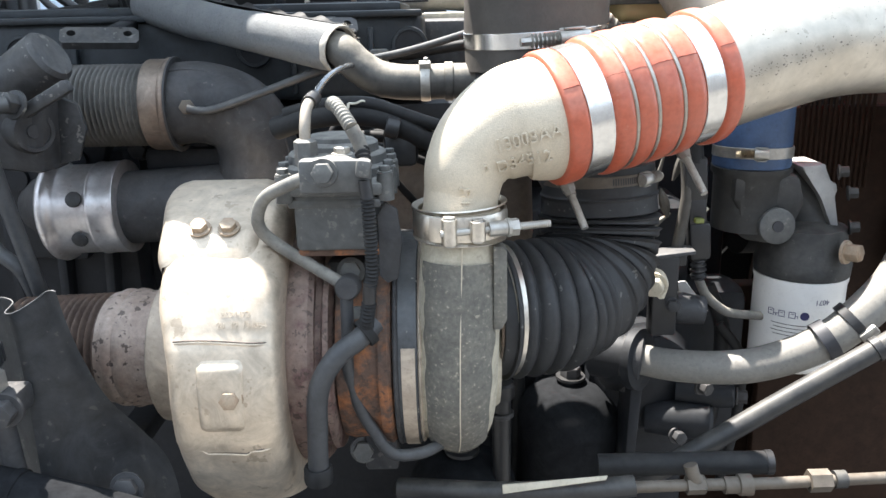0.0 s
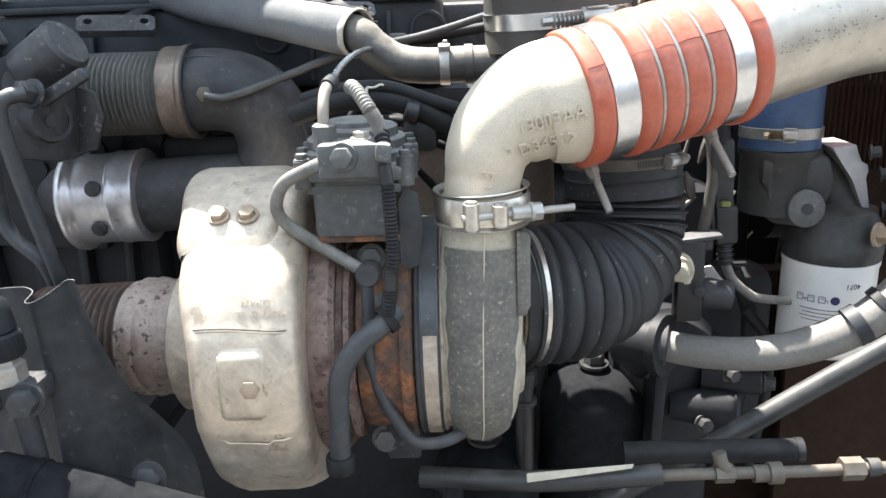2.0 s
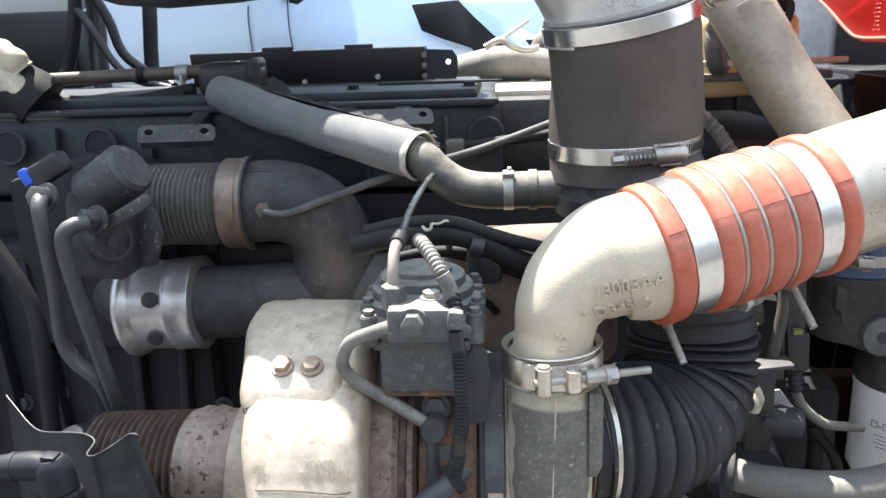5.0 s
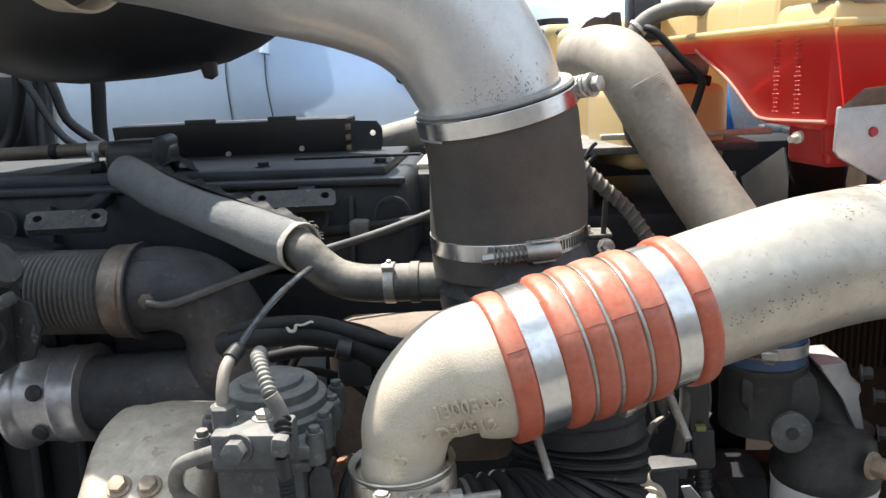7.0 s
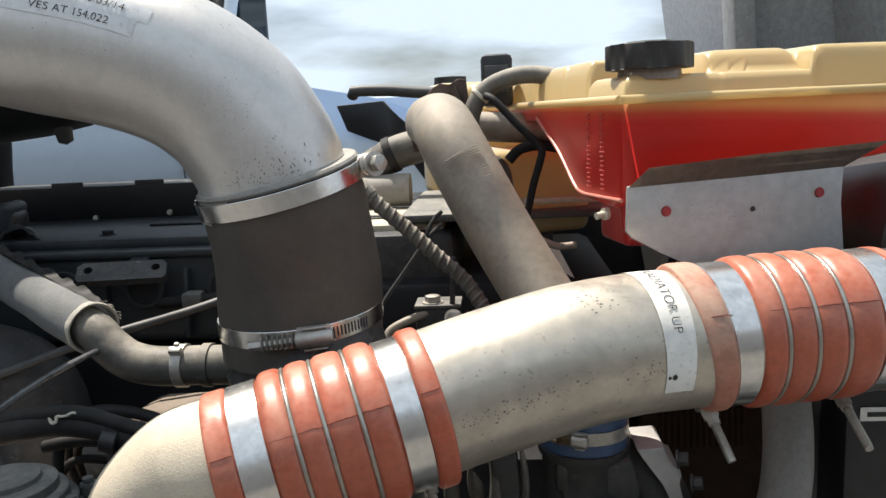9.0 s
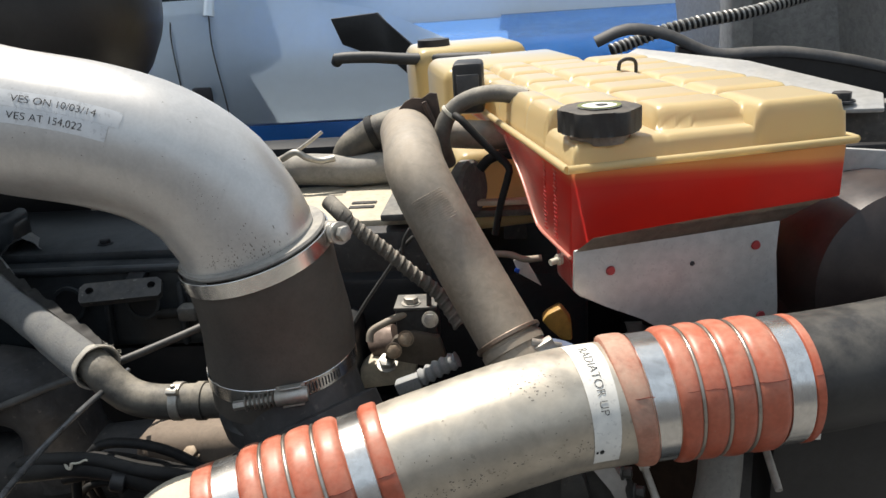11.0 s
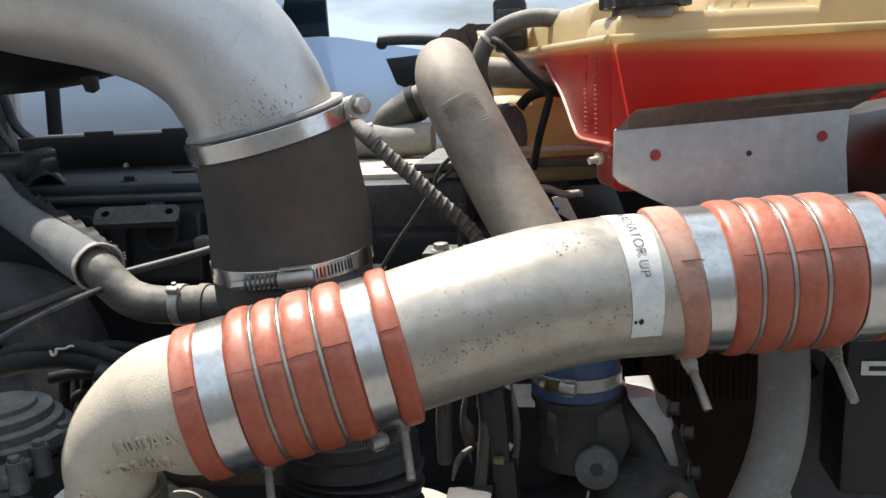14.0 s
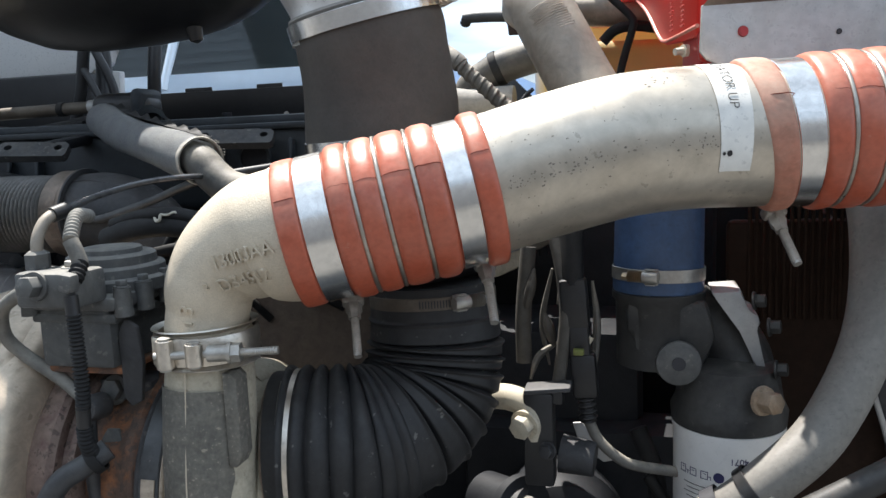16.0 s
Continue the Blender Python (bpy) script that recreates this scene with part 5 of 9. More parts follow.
    R = 0.0587
    part("pipe_body", sweep(P, R, 90, 80), M_INTAKE, t)
    part("end_collar", ring(V(-0.27, 0.763, 1.991), V(-1, 0.25, 0.12), 0.0596, 0.03, 0.003, 56), M_CAST, t, "dusty collar at the air cleaner")
    C = resample(P, 600)
    rng = random.Random(31)
    spots = [(abs(rng.gauss(-0.004, 0.008)) - 0.006, rng.gauss(0.008, 0.022), rng.uniform(0.00015, 0.0006)) for k in range(150)]
    spots += [(0.03 + rng.gauss(0.02, 0.012), rng.gauss(0.005, 0.010), rng.uniform(0.00015, 0.0005)) for k in range(40)]
    spots += [(rng.uniform(0.05, 0.24), rng.uniform(-0.05, 0.05), rng.uniform(0.0002, 0.0005)) for k in range(30)]
    start = min(range(600), key=lambda k: (C[k] - V(0.0722, 0.7500, 1.848)).length)
    tagged(part("chipped_paint", lay_on(flecks(spots, rng), C, start, 1, R, (0.35, -0.93, 0.1), 0.0002), M_PIT, t, "small dark paint chips near the joint"), kind="stuff")
    first = min(range(600), key=lambda k: (C[k] - V(-0.0069, 0.7386, 1.9315)).length)
    for k, (words, end) in enumerate((("VES ON 10/03/14", -0.016), ("VES AT 154,022", -0.022))):
        b = bmesh.new()
        bmesh.ops.create_grid(b, x_segments=40, y_segments=8, size=0.5)
        bmesh.ops.scale(b, vec=(0.115, 0.0125, 1), verts=b.verts)
        bmesh.ops.translate(b, vec=(-0.0575 - 0.006 * k, -0.0127 * k, 0), verts=b.verts)
        lab = part("sticker", lay_on(b, C, first, -1, R, (0.23, -0.83, 0.50), 0.0003 + 0.0002 * k), M_SILLABEL, t, "pale printed service sticker")
        b = text_bm(words, 0.0056, 0.0001, 0.00012)
        far = max(v.co.x for v in b.verts)
        bmesh.ops.translate(b, vec=(end - far, -0.0127 * k, 0), verts=b.verts)
        part("print", lay_on(b, C, first, -1, R, (0.23, -0.83, 0.50), 0.0007 + 0.0002 * k), M_INK, lab, "black printed date and mileage")
    # air cleaner canister
    t = thing("air_cleaner", (-0.62, 1.13, 1.87), "large black air cleaner canister under the cowl", "air cleaner")
    prof = [(-0.045, 0.0), (-0.043, 0.07), (-0.03, 0.11), (0.0, 0.142), (0.05, 0.162), (0.11, 0.171), (0.20, 0.172), (0.25, 0.1695), (0.30, 0.162), (0.34, 0.149), (0.375, 0.131), (0.405, 0.107), (0.425, 0.078), (0.437, 0.04), (0.44, 0.0)]
    part("canister", lathe(prof, (-0.575, 1.09, 2.037), (1, 0.03, 0.05), 96), M_PLASTIC, t, "black moulded canister")
    part("strap", ring((-0.42, 1.094, 2.052), (1, 0.03, 0.05), 0.171, 0.03, 0.004, 64), M_PLASTIC, t)
    part("mount", box((0.06, 0.10, 0.40), pose(-0.42, 1.16, 2.33), 0.01), M_PLASTIC, t)
    part("drain_nub", lathe([(0, 0.0), (0, 0.013), (0.030, 0.009), (0.034, 0)], (-0.283, 1.075, 1.903), (0.1, 0.1, -1), 16), M_PLASTIC, t)


intake()


# ---- exhaust side ----
def egr_bellows():
    t = thing("egr_bellows", (-0.36, 0.83, 1.60), "grey ribbed steel bellows with heat-stained clamp", "bellows")
    a, ax = V(-0.312, 0.833, 1.664), V(-1, 0.0, 0.005).normalized()
    prof = [(-0.005, 0.03)]
    for i in range(22 * 8 + 1):
        f = i / 8
        prof.append((-0.004 + f * 0.00525, 0.0375 + 0.0055 * (0.5 - 0.5 * math.cos(2 * math.pi * f)) ** 1.3))
    prof.append((0.115, 0.03))
    part("ribs", lathe(prof, a, ax, 56), M_GREYBEL, t)
    part("clamp", lathe([(-0.029, 0.040), (-0.029, 0.0478), (-0.0275, 0.0486), (-0.024, 0.0482), (-0.0225, 0.0470), (-0.005, 0.0472), (-0.0035, 0.0466), (-0.003, 0.040)], a, ax, 72, wobble=0.0006), M_TAN, t, "heat-stained band clamp")
    part("clamp_rim", lathe([(-0.0315, 0.044), (-0.0315, 0.0492), (-0.0295, 0.0496), (-0.0290, 0.044)], a, ax, 72, closed=True), M_IRON, t, "dark rolled rim")
    t = thing("exhaust_elbow", (-0.22, 0.84, 1.58), "black iron exhaust elbow joining the manifold", "pipe elbow")
    part("elbow", sweep([(-0.292, 0.833, 1.664), (-0.255, 0.835, 1.665), (-0.222, 0.838, 1.652), (-0.206, 0.842, 1.625), (-0.203, 0.845, 1.585), (-0.20, 0.85, 1.56)], lambda q: 0.0425 + 0.010 * max(0, q - 0.72) / 0.28, 48, 40), M_IRON, t)
    part("parting_line", sweep([(-0.290, 0.8095, 1.6995), (-0.255, 0.8115, 1.7005), (-0.210, 0.8145, 1.6850), (-0.178, 0.8185, 1.650), (-0.1655, 0.8215, 1.610)], 0.0013, 30, 8), M_IRON, t, "raised casting line")
    part("sensor_bolt", bolt((-0.2610, 0.797, 1.6645), (0.2, -1, 0.12), 0.0080, 0.009), M_FITTING, t, "dark rusty sensor fitting")
    t = thing("exhaust_manifold", (-0.28, 0.84, 1.50), "dark iron exhaust manifold pipe with silver sleeve", "manifold")
    part("manifold_pipe", sweep([(-0.47, 0.905, 1.545), (-0.43, 0.865, 1.548), (-0.385, 0.842, 1.551), (-0.34, 0.838, 1.553), (-0.20, 0.842, 1.560), (-0.10, 0.85, 1.565)], 0.040, 24, 40), M_IRON, t)
    b = lathe([(-0.041, 0.0445), (-0.0405, 0.0530), (-0.0385, 0.0552), (-0.0345, 0.0560), (-0.0310, 0.0548), (-0.0280, 0.0515), (-0.0255, 0.0494), (-0.0225, 0.0486), (0.0095, 0.0486), (0.0110, 0.0502), (0.0125, 0.0508), (0.0150, 0.0508), (0.0165, 0.0500), (0.0360, 0.0504), (0.0385, 0.0512), (0.0400, 0.0508), (0.0400, 0.0445)], (-0.3885, 0.836, 1.553), (1, 0.0, 0.04), 72, wobble=0.0006)
    part("sleeve", b, M_SLEEVE, t, "silver stamped joint sleeve")
    for z in (1.573, 1.530):
        part("sleeve_rivet", lathe([(0, 0.0), (0, 0.0085), (0.002, 0.0082), (0.0035, 0.006), (0.004, 0)], (-0.3885, 0.7895 if z > 1.55 else 0.7905, z), (0, -1, 0.45 if z > 1.55 else -0.35), 20), M_IRON, t, "dark round rivet")
    part("port_flange", box((0.12, 0.03, 0.05), pose(-0.275, 0.868, 1.590), 0.008), M_ENGINE, t)
    for i, x in enumerate((-0.345, -0.305, -0.272, -0.245)):
        part("flange_nut", bolt((x, 0.872, 1.612 - 0.004 * (i % 2)), (0, -1, 0), 0.010, 0.010), M_ENGINE, t)
    pipe("pressure_line", [(-0.258, 0.785, 1.6645), (-0.235, 0.788, 1.662), (-0.18, 0.80, 1.679), (-0.115, 0.80, 1.700), (-0.04, 0.86, 1.712), (0.05, 0.92, 1.735)], 0.0042, M_LINE, "thin dusty steel line from the exhaust sensor", "tube", 40, 10)


egr_bellows()


def egr_actuator():
    t = thing("egr_valve", (-0.40, 0.74, 1.62), "dark grey EGR valve with round motor and clip", "valve")
    part("motor", lathe([(0, 0.0), (0, 0.022), (0.003, 0.0245), (0.050, 0.0245), (0.054, 0.021), (0.054, 0.0)], (-0.402, 0.735, 1.694), (0.80, -0.12, 0.50), 40), M_EGR, t, "round motor housing")
    part("motor_strap", box((0.052, 0.012, 0.012), pose(-0.357, 0.705, 1.684, 0, -28, 0), 0.003), M_EGR, t)
    part("body", box((0.058, 0.05, 0.085), pose(-0.405, 0.755, 1.655, 0, 6, 0), 0.010), M_IRON, t, "cast valve body")
    part("rear_stem", box((0.05, 0.16, 0.04), pose(-0.41, 0.84, 1.66), 0.006), M_ENGINE, t)
    part("outlet", lathe([(0, 0), (0, 0.0195), (0.02, 0.0210), (0.024, 0.0190), (0.024, 0.0155), (0.0205, 0.0145), (0.0205, 0.0065), (0.0225, 0.006), (0.0225, 0)], (-0.403, 0.742, 1.652), (0.8, -0.6, 0), 36), M_IRON, t, "round open outlet")
    part("wing_plate", plate([(0, 0), (0.028, 0.005), (0.040, 0.035), (0.034, 0.06), (0.010, 0.07), (0, 0.05)], 0.006, pose(-0.390, 0.765, 1.614, 90, 0, 0), 0.002), M_EGR, t)
    part("neck", box((0.028, 0.03, 0.03), pose(-0.405, 0.79, 1.622, 0, 0, 0), 0.006), M_IRON, t)
    part("plug", box((0.035, 0.02, 0.02), pose(-0.432, 0.725, 1.722, 0, -28, 0), 0.004), M_PLASTIC, t, "black connector plug")
    part("blue_clip", box((0.011, 0.007, 0.016), pose(-0.4515, 0.718, 1.7160, 0, -25, 0), 0.003), M_BLUECLIP, t, "bright blue locking clip")
    part("mount_plate", plate([(-0.13, -0.14), (0.02, -0.15), (0.06, -0.02), (0.05, 0.07), (-0.03, 0.085), (-0.13, 0.055)], 0.03, pose(-0.445, 0.905, 1.63, 90, 0, 0), 0.006), M_ENGINE, t, "black cast mounting plate")
    for x, z in ((-0.42, 1.60), (-0.415, 1.565), (-0.475, 1.64), (-0.49, 1.58)):
        part("hole_boss", lathe([(0, 0.008), (0, 0.014), (0.006, 0.013), (0.006, 0.008)], (x, 0.876, z), (0, -1, 0), 24, None, 0, 360), M_ENGINE, t)
    for o in ((-0.4245, 0.700, 1.7000), (-0.3800, 0.695, 1.6800)):
        part("tube_nut", bolt(o, (-0.3, -0.9, 0.3), 0.010, 0.012), M_EGR, t, "hexagon tube nut")
    pipe("cooler_tube", [(-0.4245, 0.690, 1.701), (-0.421, 0.680, 1.694), (-0.4205, 0.680, 1.665), (-0.4225, 0.685, 1.62), (-0.427, 0.69, 1.570), (-0.418, 0.69, 1.548), (-0.398, 0.69, 1.527), (-0.393, 0.70, 1.49)], 0.0070, M_LINE,
         "bent grey steel tube running down the engine", "tube", 40, 16, "engine tubes")
    pipe("cooler_tube", [(-0.380, 0.682, 1.682), (-0.393, 0.672, 1.679), (-0.399, 0.670, 1.665), (-0.397, 0.675, 1.62), (-0.391, 0.68, 1.57), (-0.384, 0.685, 1.52), (-0.385, 0.70, 1.48)], 0.0070, M_LINE,
         "bent grey steel tube running down the engine", "tube", 40, 16, "engine tubes")


egr_actuator()
for P_, r_, m_ in (([(-0.50, 0.72, 1.66), (-0.465, 0.71, 1.60), (-0.455, 0.70, 1.55), (-0.46, 0.70, 1.46)], 0.008, M_RUBBER),):
    pipe("harness_cable", P_, r_, m_, "dusty cable of the engine harness", "cable", 30, 12, "engine harness")


def heat_baffle():
    """A dark pressed steel sheet with an S-shaped fold, curving down in front of the exhaust."""
    left = resample([(-0.3235, 0.529, 1.547), (-0.317, 0.524, 1.527), (-0.312, 0.518, 1.495), (-0.308, 0.510, 1.43), (-0.303, 0.50, 1.34)], 28)
    right = resample([(-0.284, 0.529, 1.562), (-0.278, 0.527, 1.535), (-0.269, 0.525, 1.508), (-0.255, 0.522, 1.480), (-0.233, 0.520, 1.456), (-0.214, 0.518, 1.430), (-0.207, 0.515, 1.391), (-0.205, 0.512, 1.34)], 28)
    wing = resample([(-0.43, 0.605, 1.556), (-0.413, 0.592, 1.549), (-0.396, 0.58, 1.542), (-0.38, 0.570, 1.542), (-0.35, 0.558, 1.548), (-0.331, 0.548, 1.551), (-0.3235, 0.541, 1.550), (-0.3225, 0.534, 1.548), (-0.3235, 0.529, 1.547)], 34)
    face = resample([(-0.3235, 0.529, 1.547), (-0.319, 0.5265, 1.5465), (-0.312, 0.5275, 1.549), (-0.303, 0.5295, 1.554), (-0.294, 0.530, 1.560), (-0.288, 0.529, 1.5635), (-0.284, 0.529, 1.562)], 26)
    cols = []
    for k, p in enumerate(wing):
        near = (k / 33) ** 4
        cols.append([p + (left[r] - left[0]) * near + V(0, -0.015 * r / 27, -0.20 * r / 27) * (1 - near) for r in range(28)])
    for k, p in enumerate(face[1:]):
        u = (k + 1) / 25
        lift = p - left[0].lerp(right[0], u)
        cols.append([left[r].lerp(right[r], u) + lift * (1 - r / 27) ** 1.3 + V(0, 0.010 * math.sin(math.pi * u) * min(1, r / 12), 0) for r in range(28)])
    b = bmesh.new()
    grid = [[b.verts.new(c) for c in col] for col in cols]
    for c0, c1 in zip(grid, grid[1:]):
        for r in range(27):
            b.faces.new((c0[r], c0[r + 1], c1[r + 1], c1[r]))
    bmesh.ops.solidify(b, geom=b.faces[:], thickness=0.0018)
    t = thing("heat_baffle", (-0.29, 0.52, 1.40), "dark pressed steel heat baffle with folded worn edge", "heat shield")
    part("sheet", b, M_BAFFLE, t)
    part("sheet_rim", sweep([c[0] for c in cols[::3]] + [cols[-1][0]], 0.0006, 90, 8), M_BAFFLE, t, "worn upper rim")
    part("mounting_arm", box((0.03, 0.46, 0.02), pose(-0.318, 0.74, 1.352), 0.003), M_ENGINE, t)
    part("bolt", bolt((-0.2445, 0.508, 1.4115), (0, -1, 0.3), 0.010, 0.006), M_IRON, t)


heat_baffle()


def lower_pipe():
    t = thing("lower_bay_pipe", (-0.30, 0.50, 1.40), "dusty dark pipe crossing low before the heat baffle", "pipe")
    P = [(-0.46, 0.49, 1.455), (-0.347, 0.485, 1.428), (-0.266, 0.482, 1.408), (-0.173, 0.48, 1.380), (-0.08, 0.50, 1.345), (0.02, 0.60, 1.25), (0.05, 0.74, 1.10), (0.05, 0.77, 0.985)]
    part("pipe_body", sweep(P, 0.021, 50, 28), M_LOWPIPE, t)
    d = V(0.081, -0.003, -0.020)
    part("joint_bead", ring(V(-0.315, 0.484, 1.420), d, 0.0208, 0.006, 0.0016, 32), M_LOWPIPE, t)


lower_pipe()


def air_fitting():
    t = thing("line_fitting", (-0.325, 0.50, 1.45), "black plastic elbow on a steel hexagon line fitting", "fitting")
    part("elbow_cap", sweep([(-0.40, 0.503, 1.549), (-0.37, 0.50, 1.553), (-0.346, 0.50, 1.5545), (-0.336, 0.50, 1.553), (-0.331, 0.50, 1.547), (-0.3295, 0.50, 1.535)], lambda q: 0.0084 + 0.0018 * min(1, max(0, q * 3 - 1)), 30, 24), M_ENGINE, t, "black plastic elbow connector")
    part("elbow_hood", lathe([(0, 0.0), (0, 0.0125), (0.010, 0.0125), (0.020, 0.0115), (0.024, 0.008), (0.025, 0)], (-0.3290, 0.50, 1.537), (-0.12, 0, 1), 28), M_ENGINE, t)
    part("leg_rib", ring(V(-0.358, 0.50, 1.5538), V(1, 0, 0.06), 0.0088, 0.004, 0.0014, 24), M_ENGINE, t)
    part("cap_tab", box((0.010, 0.010, 0.003), pose(-0.331, 0.499, 1.5625, 0, 6, 0), 0.001), M_ENGINE, t)
    collar = part("collar", lathe([(0, 0.0), (0, 0.0130), (0.002, 0.0142), (0.017, 0.0142), (0.019, 0.012), (0.019, 0)], (-0.3285, 0.50, 1.517), (-0.05, 0, 1), 28), M_ENGINE, t, "ribbed plastic collar")
    for k in range(22):
        a = k * math.pi / 11
        part("grip_rib", box((0.0014, 0.0014, 0.014), pose(-0.329 + 0.0143 * math.cos(a), 0.50 + 0.0143 * math.sin(a), 1.5265, 0, -2.9, 0), 0.0003, 1), M_ENGINE, collar)
    part("hexagon", lathe([(0, 0), (0, 0.0135), (0.013, 0.0135), (0.015, 0.011), (0.018, 0.011), (0.018, 0)], (-0.329, 0.50, 1.498), (-0.05, 0, 1), 6), M_STEEL, t, "bright steel hexagon")
    part("tee", box((0.045, 0.026, 0.020), pose(-0.328, 0.505, 1.489), 0.004), M_IRON, t, "dark tee block")
    for x in (-0.345, -0.314):
        part("plug", bolt((x, 0.493, 1.4875), (0, -1, 0), 0.010, 0.010), M_IRON, t)
    part("stem", sweep([(-0.326, 0.505, 1.48), (-0.322, 0.505, 1.40)], 0.008, 3, 16), M_IRON, t)


air_fitting()


# ---- sleeved hose and black hoses above the manifold ----
def sleeved_hose():
    t = thing("heat_sleeved_hose", (-0.2, 0.83, 1.70), "black hose wrapped in a frayed grey heat sleeve", "hose")
    P = [(-0.3500, 0.9620, 1.7690), (-0.3143, 0.9331, 1.7600), (-0.2640, 0.8870, 1.7485), (-0.1850, 0.8280, 1.7340), (-0.0992, 0.7650, 1.7190)]
    b = sweep(P, lambda q: 0.0212 + 0.0012 * math.sin(q * 9), 70, 40, None, False)
    for v in b.verts:
        v.co += V(0, 0, 1) * (0.0011 * noise.noise(v.co * 38)) + V(0, 1, 0) * (0.0008 * noise.noise(v.co * 61))
    bmesh.ops.solidify(b, geom=b.faces[:], thickness=0.0012)
    part("wrap", b, M_WRAP, t, "grey woven heat sleeve")
    C = resample(P, 180)
    b = bmesh.new()
    rows = []
    for i, c in enumerate(C):
        f = i / 179
        tg = (C[min(i + 1, 179)] - C[max(i - 1, 0)]).normalized()
        up = (V(0.25, 0.55, 1) - tg * tg.dot(V(0.25, 0.55, 1))).normalized()
        sd = tg.cross(up)
        wave = 0.5 + 0.5 * math.sin(f * 58 + 2.2 * noise.noise((f * 6, 0, 0)))
        fade = min(1, (1 - f) * 22, f * 9)
        h = (0.0030 + 0.0060 * wave * (0.7 + 0.3 * noise.noise((f * 12, 4, 0)))) * fade
        fray = 0.0008 * noise.noise((f * 120, 1, 5)) * fade
        rows.append([b.verts.new(c + up * 0.0208 + sd * 0.009), b.verts.new(c + up * (0.0216 + h * 0.5) + sd * 0.005), b.verts.new(c + up * (0.0220 + h + fray) + sd * (0.001 + 0.003 * wave)),
                     b.verts.new(c + up * (0.0216 + h * 0.4) - sd * 0.002), b.verts.new(c + up * 0.0204 - sd * 0.006)])
    for r0, r1 in zip(rows, rows[1:]):
        for k in range(4):
            b.faces.new((r0[k], r0[k + 1], r1[k + 1], r1[k]))
    part("frayed_seam", b, M_RUBBER, t, "dark frayed closing seam")
    d = (C[-1] - C[-3]).normalized()
    part("sleeve_end", lathe([(-0.007, 0.0216), (-0.004, 0.0224), (0.0, 0.0230), (0.002, 0.0224), (0.001, 0.0206), (-0.006, 0.0200)], C[-1], d, 48, closed=True, wobble=0.0010), M_WHITEEDGE, t, "pale frayed sleeve end")
    rng = random.Random(11)
    m = along(C[-1], d)
    b = None
    for k in range(16):
        a = rng.uniform(0.2, 2.6)
        base = m @ V(0.0226 * math.cos(a), 0.0226 * math.sin(a), 0)
        tip = m @ V((0.0226 + rng.uniform(0.0, 0.003)) * math.cos(a + rng.uniform(-0.15, 0.15)), (0.0226 + rng.uniform(0.0, 0.003)) * math.sin(a), rng.uniform(0.001, 0.006))
        b = sweep([base, base.lerp(tip, 0.5) + V(0, 0, 0.0008), tip], 0.00025, 4, 4, b)
    part("loose_threads", b, M_WHITEEDGE, t, "pale loose threads")
    part("hose", sweep([(-0.125, 0.784, 1.723), (-0.098, 0.764, 1.7175), (-0.083, 0.758, 1.705), (-0.064, 0.754, 1.693), (-0.038, 0.752, 1.688), (0.000, 0.752, 1.688), (0.03, 0.752, 1.688)], 0.0166, 50, 28), M_BLACKHOSE, t,
         "dusty black rubber hose")
    for k, x in enumerate((-0.018, 0.004)):
        band = part("hose_band", ring(V(x, 0.752, 1.688), (1, 0, 0), 0.0168, 0.009 - 0.001 * k, 0.0014, 40), (M_STEEL, M_BLACKHOSE)[k], t, ("wire spring clamp", "rubber strap")[k])
        if k == 0:
            part("clamp_ear", box((0.011, 0.006, 0.010), pose(x, 0.741, 1.7030, 35, 0, 0), 0.0015), M_STEEL, band)
            part("clamp_tang", box((0.004, 0.003, 0.006), pose(x + 0.001, 0.742, 1.7080, 20, 0, 0), 0.0008), M_STEEL, band)
    t = thing("sleeve_tail", (-0.355, 0.98, 1.74), "loose dark end of the heat sleeve", "fabric")
    b = bmesh.new()
    rows = []
    for i in range(14):
        f = i / 13
        c = V(-0.360 + 0.05 * f, 0.985 + 0.02 * f, 1.760 + 0.028 * math.sin(f * math.pi * 0.9))
        rows.append([b.verts.new(c + V(0.012 * k - 0.02, 0.03 * math.sin(k * 0.8), 0.012 * math.cos(k * 0.9) + 0.003 * noise.noise((i * 0.7, k * 0.6, 3)))) for k in range(6)])
    for r0, r1 in zip(rows, rows[1:]):
        for k in range(5):
            b.faces.new((r0[k], r0[k + 1], r1[k + 1], r1[k]))
    bmesh.ops.solidify(b, geom=b.faces[:], thickness=0.002)
    part("flap", b, M_WRAP, t)


sleeved_hose()
for r_, pts in ((0.0102, [(-0.150, 0.690, 1.655), (-0.117, 0.68, 1.665), (-0.087, 0.68, 1.668), (-0.055, 0.68, 1.664), (-0.033, 0.682, 1.653), (-0.012, 0.69, 1.640), (0.05, 0.73, 1.615)]),
                (0.0056, [(-0.140, 0.685, 1.668), (-0.108, 0.678, 1.676), (-0.067, 0.676, 1.677), (-0.032, 0.678, 1.665), (-0.005, 0.685, 1.655), (0.05, 0.71, 1.635)]),
                (0.0052, [(-0.115, 0.70, 1.640), (-0.085, 0.70, 1.645), (-0.05, 0.70, 1.643), (-0.02, 0.705, 1.63), (0.02, 0.72, 1.61)])):
    pipe("vacuum_hose", pts, r_, M_RUBBER, "black rubber hose running behind the actuator", "hose", 30, 16, "black hoses")
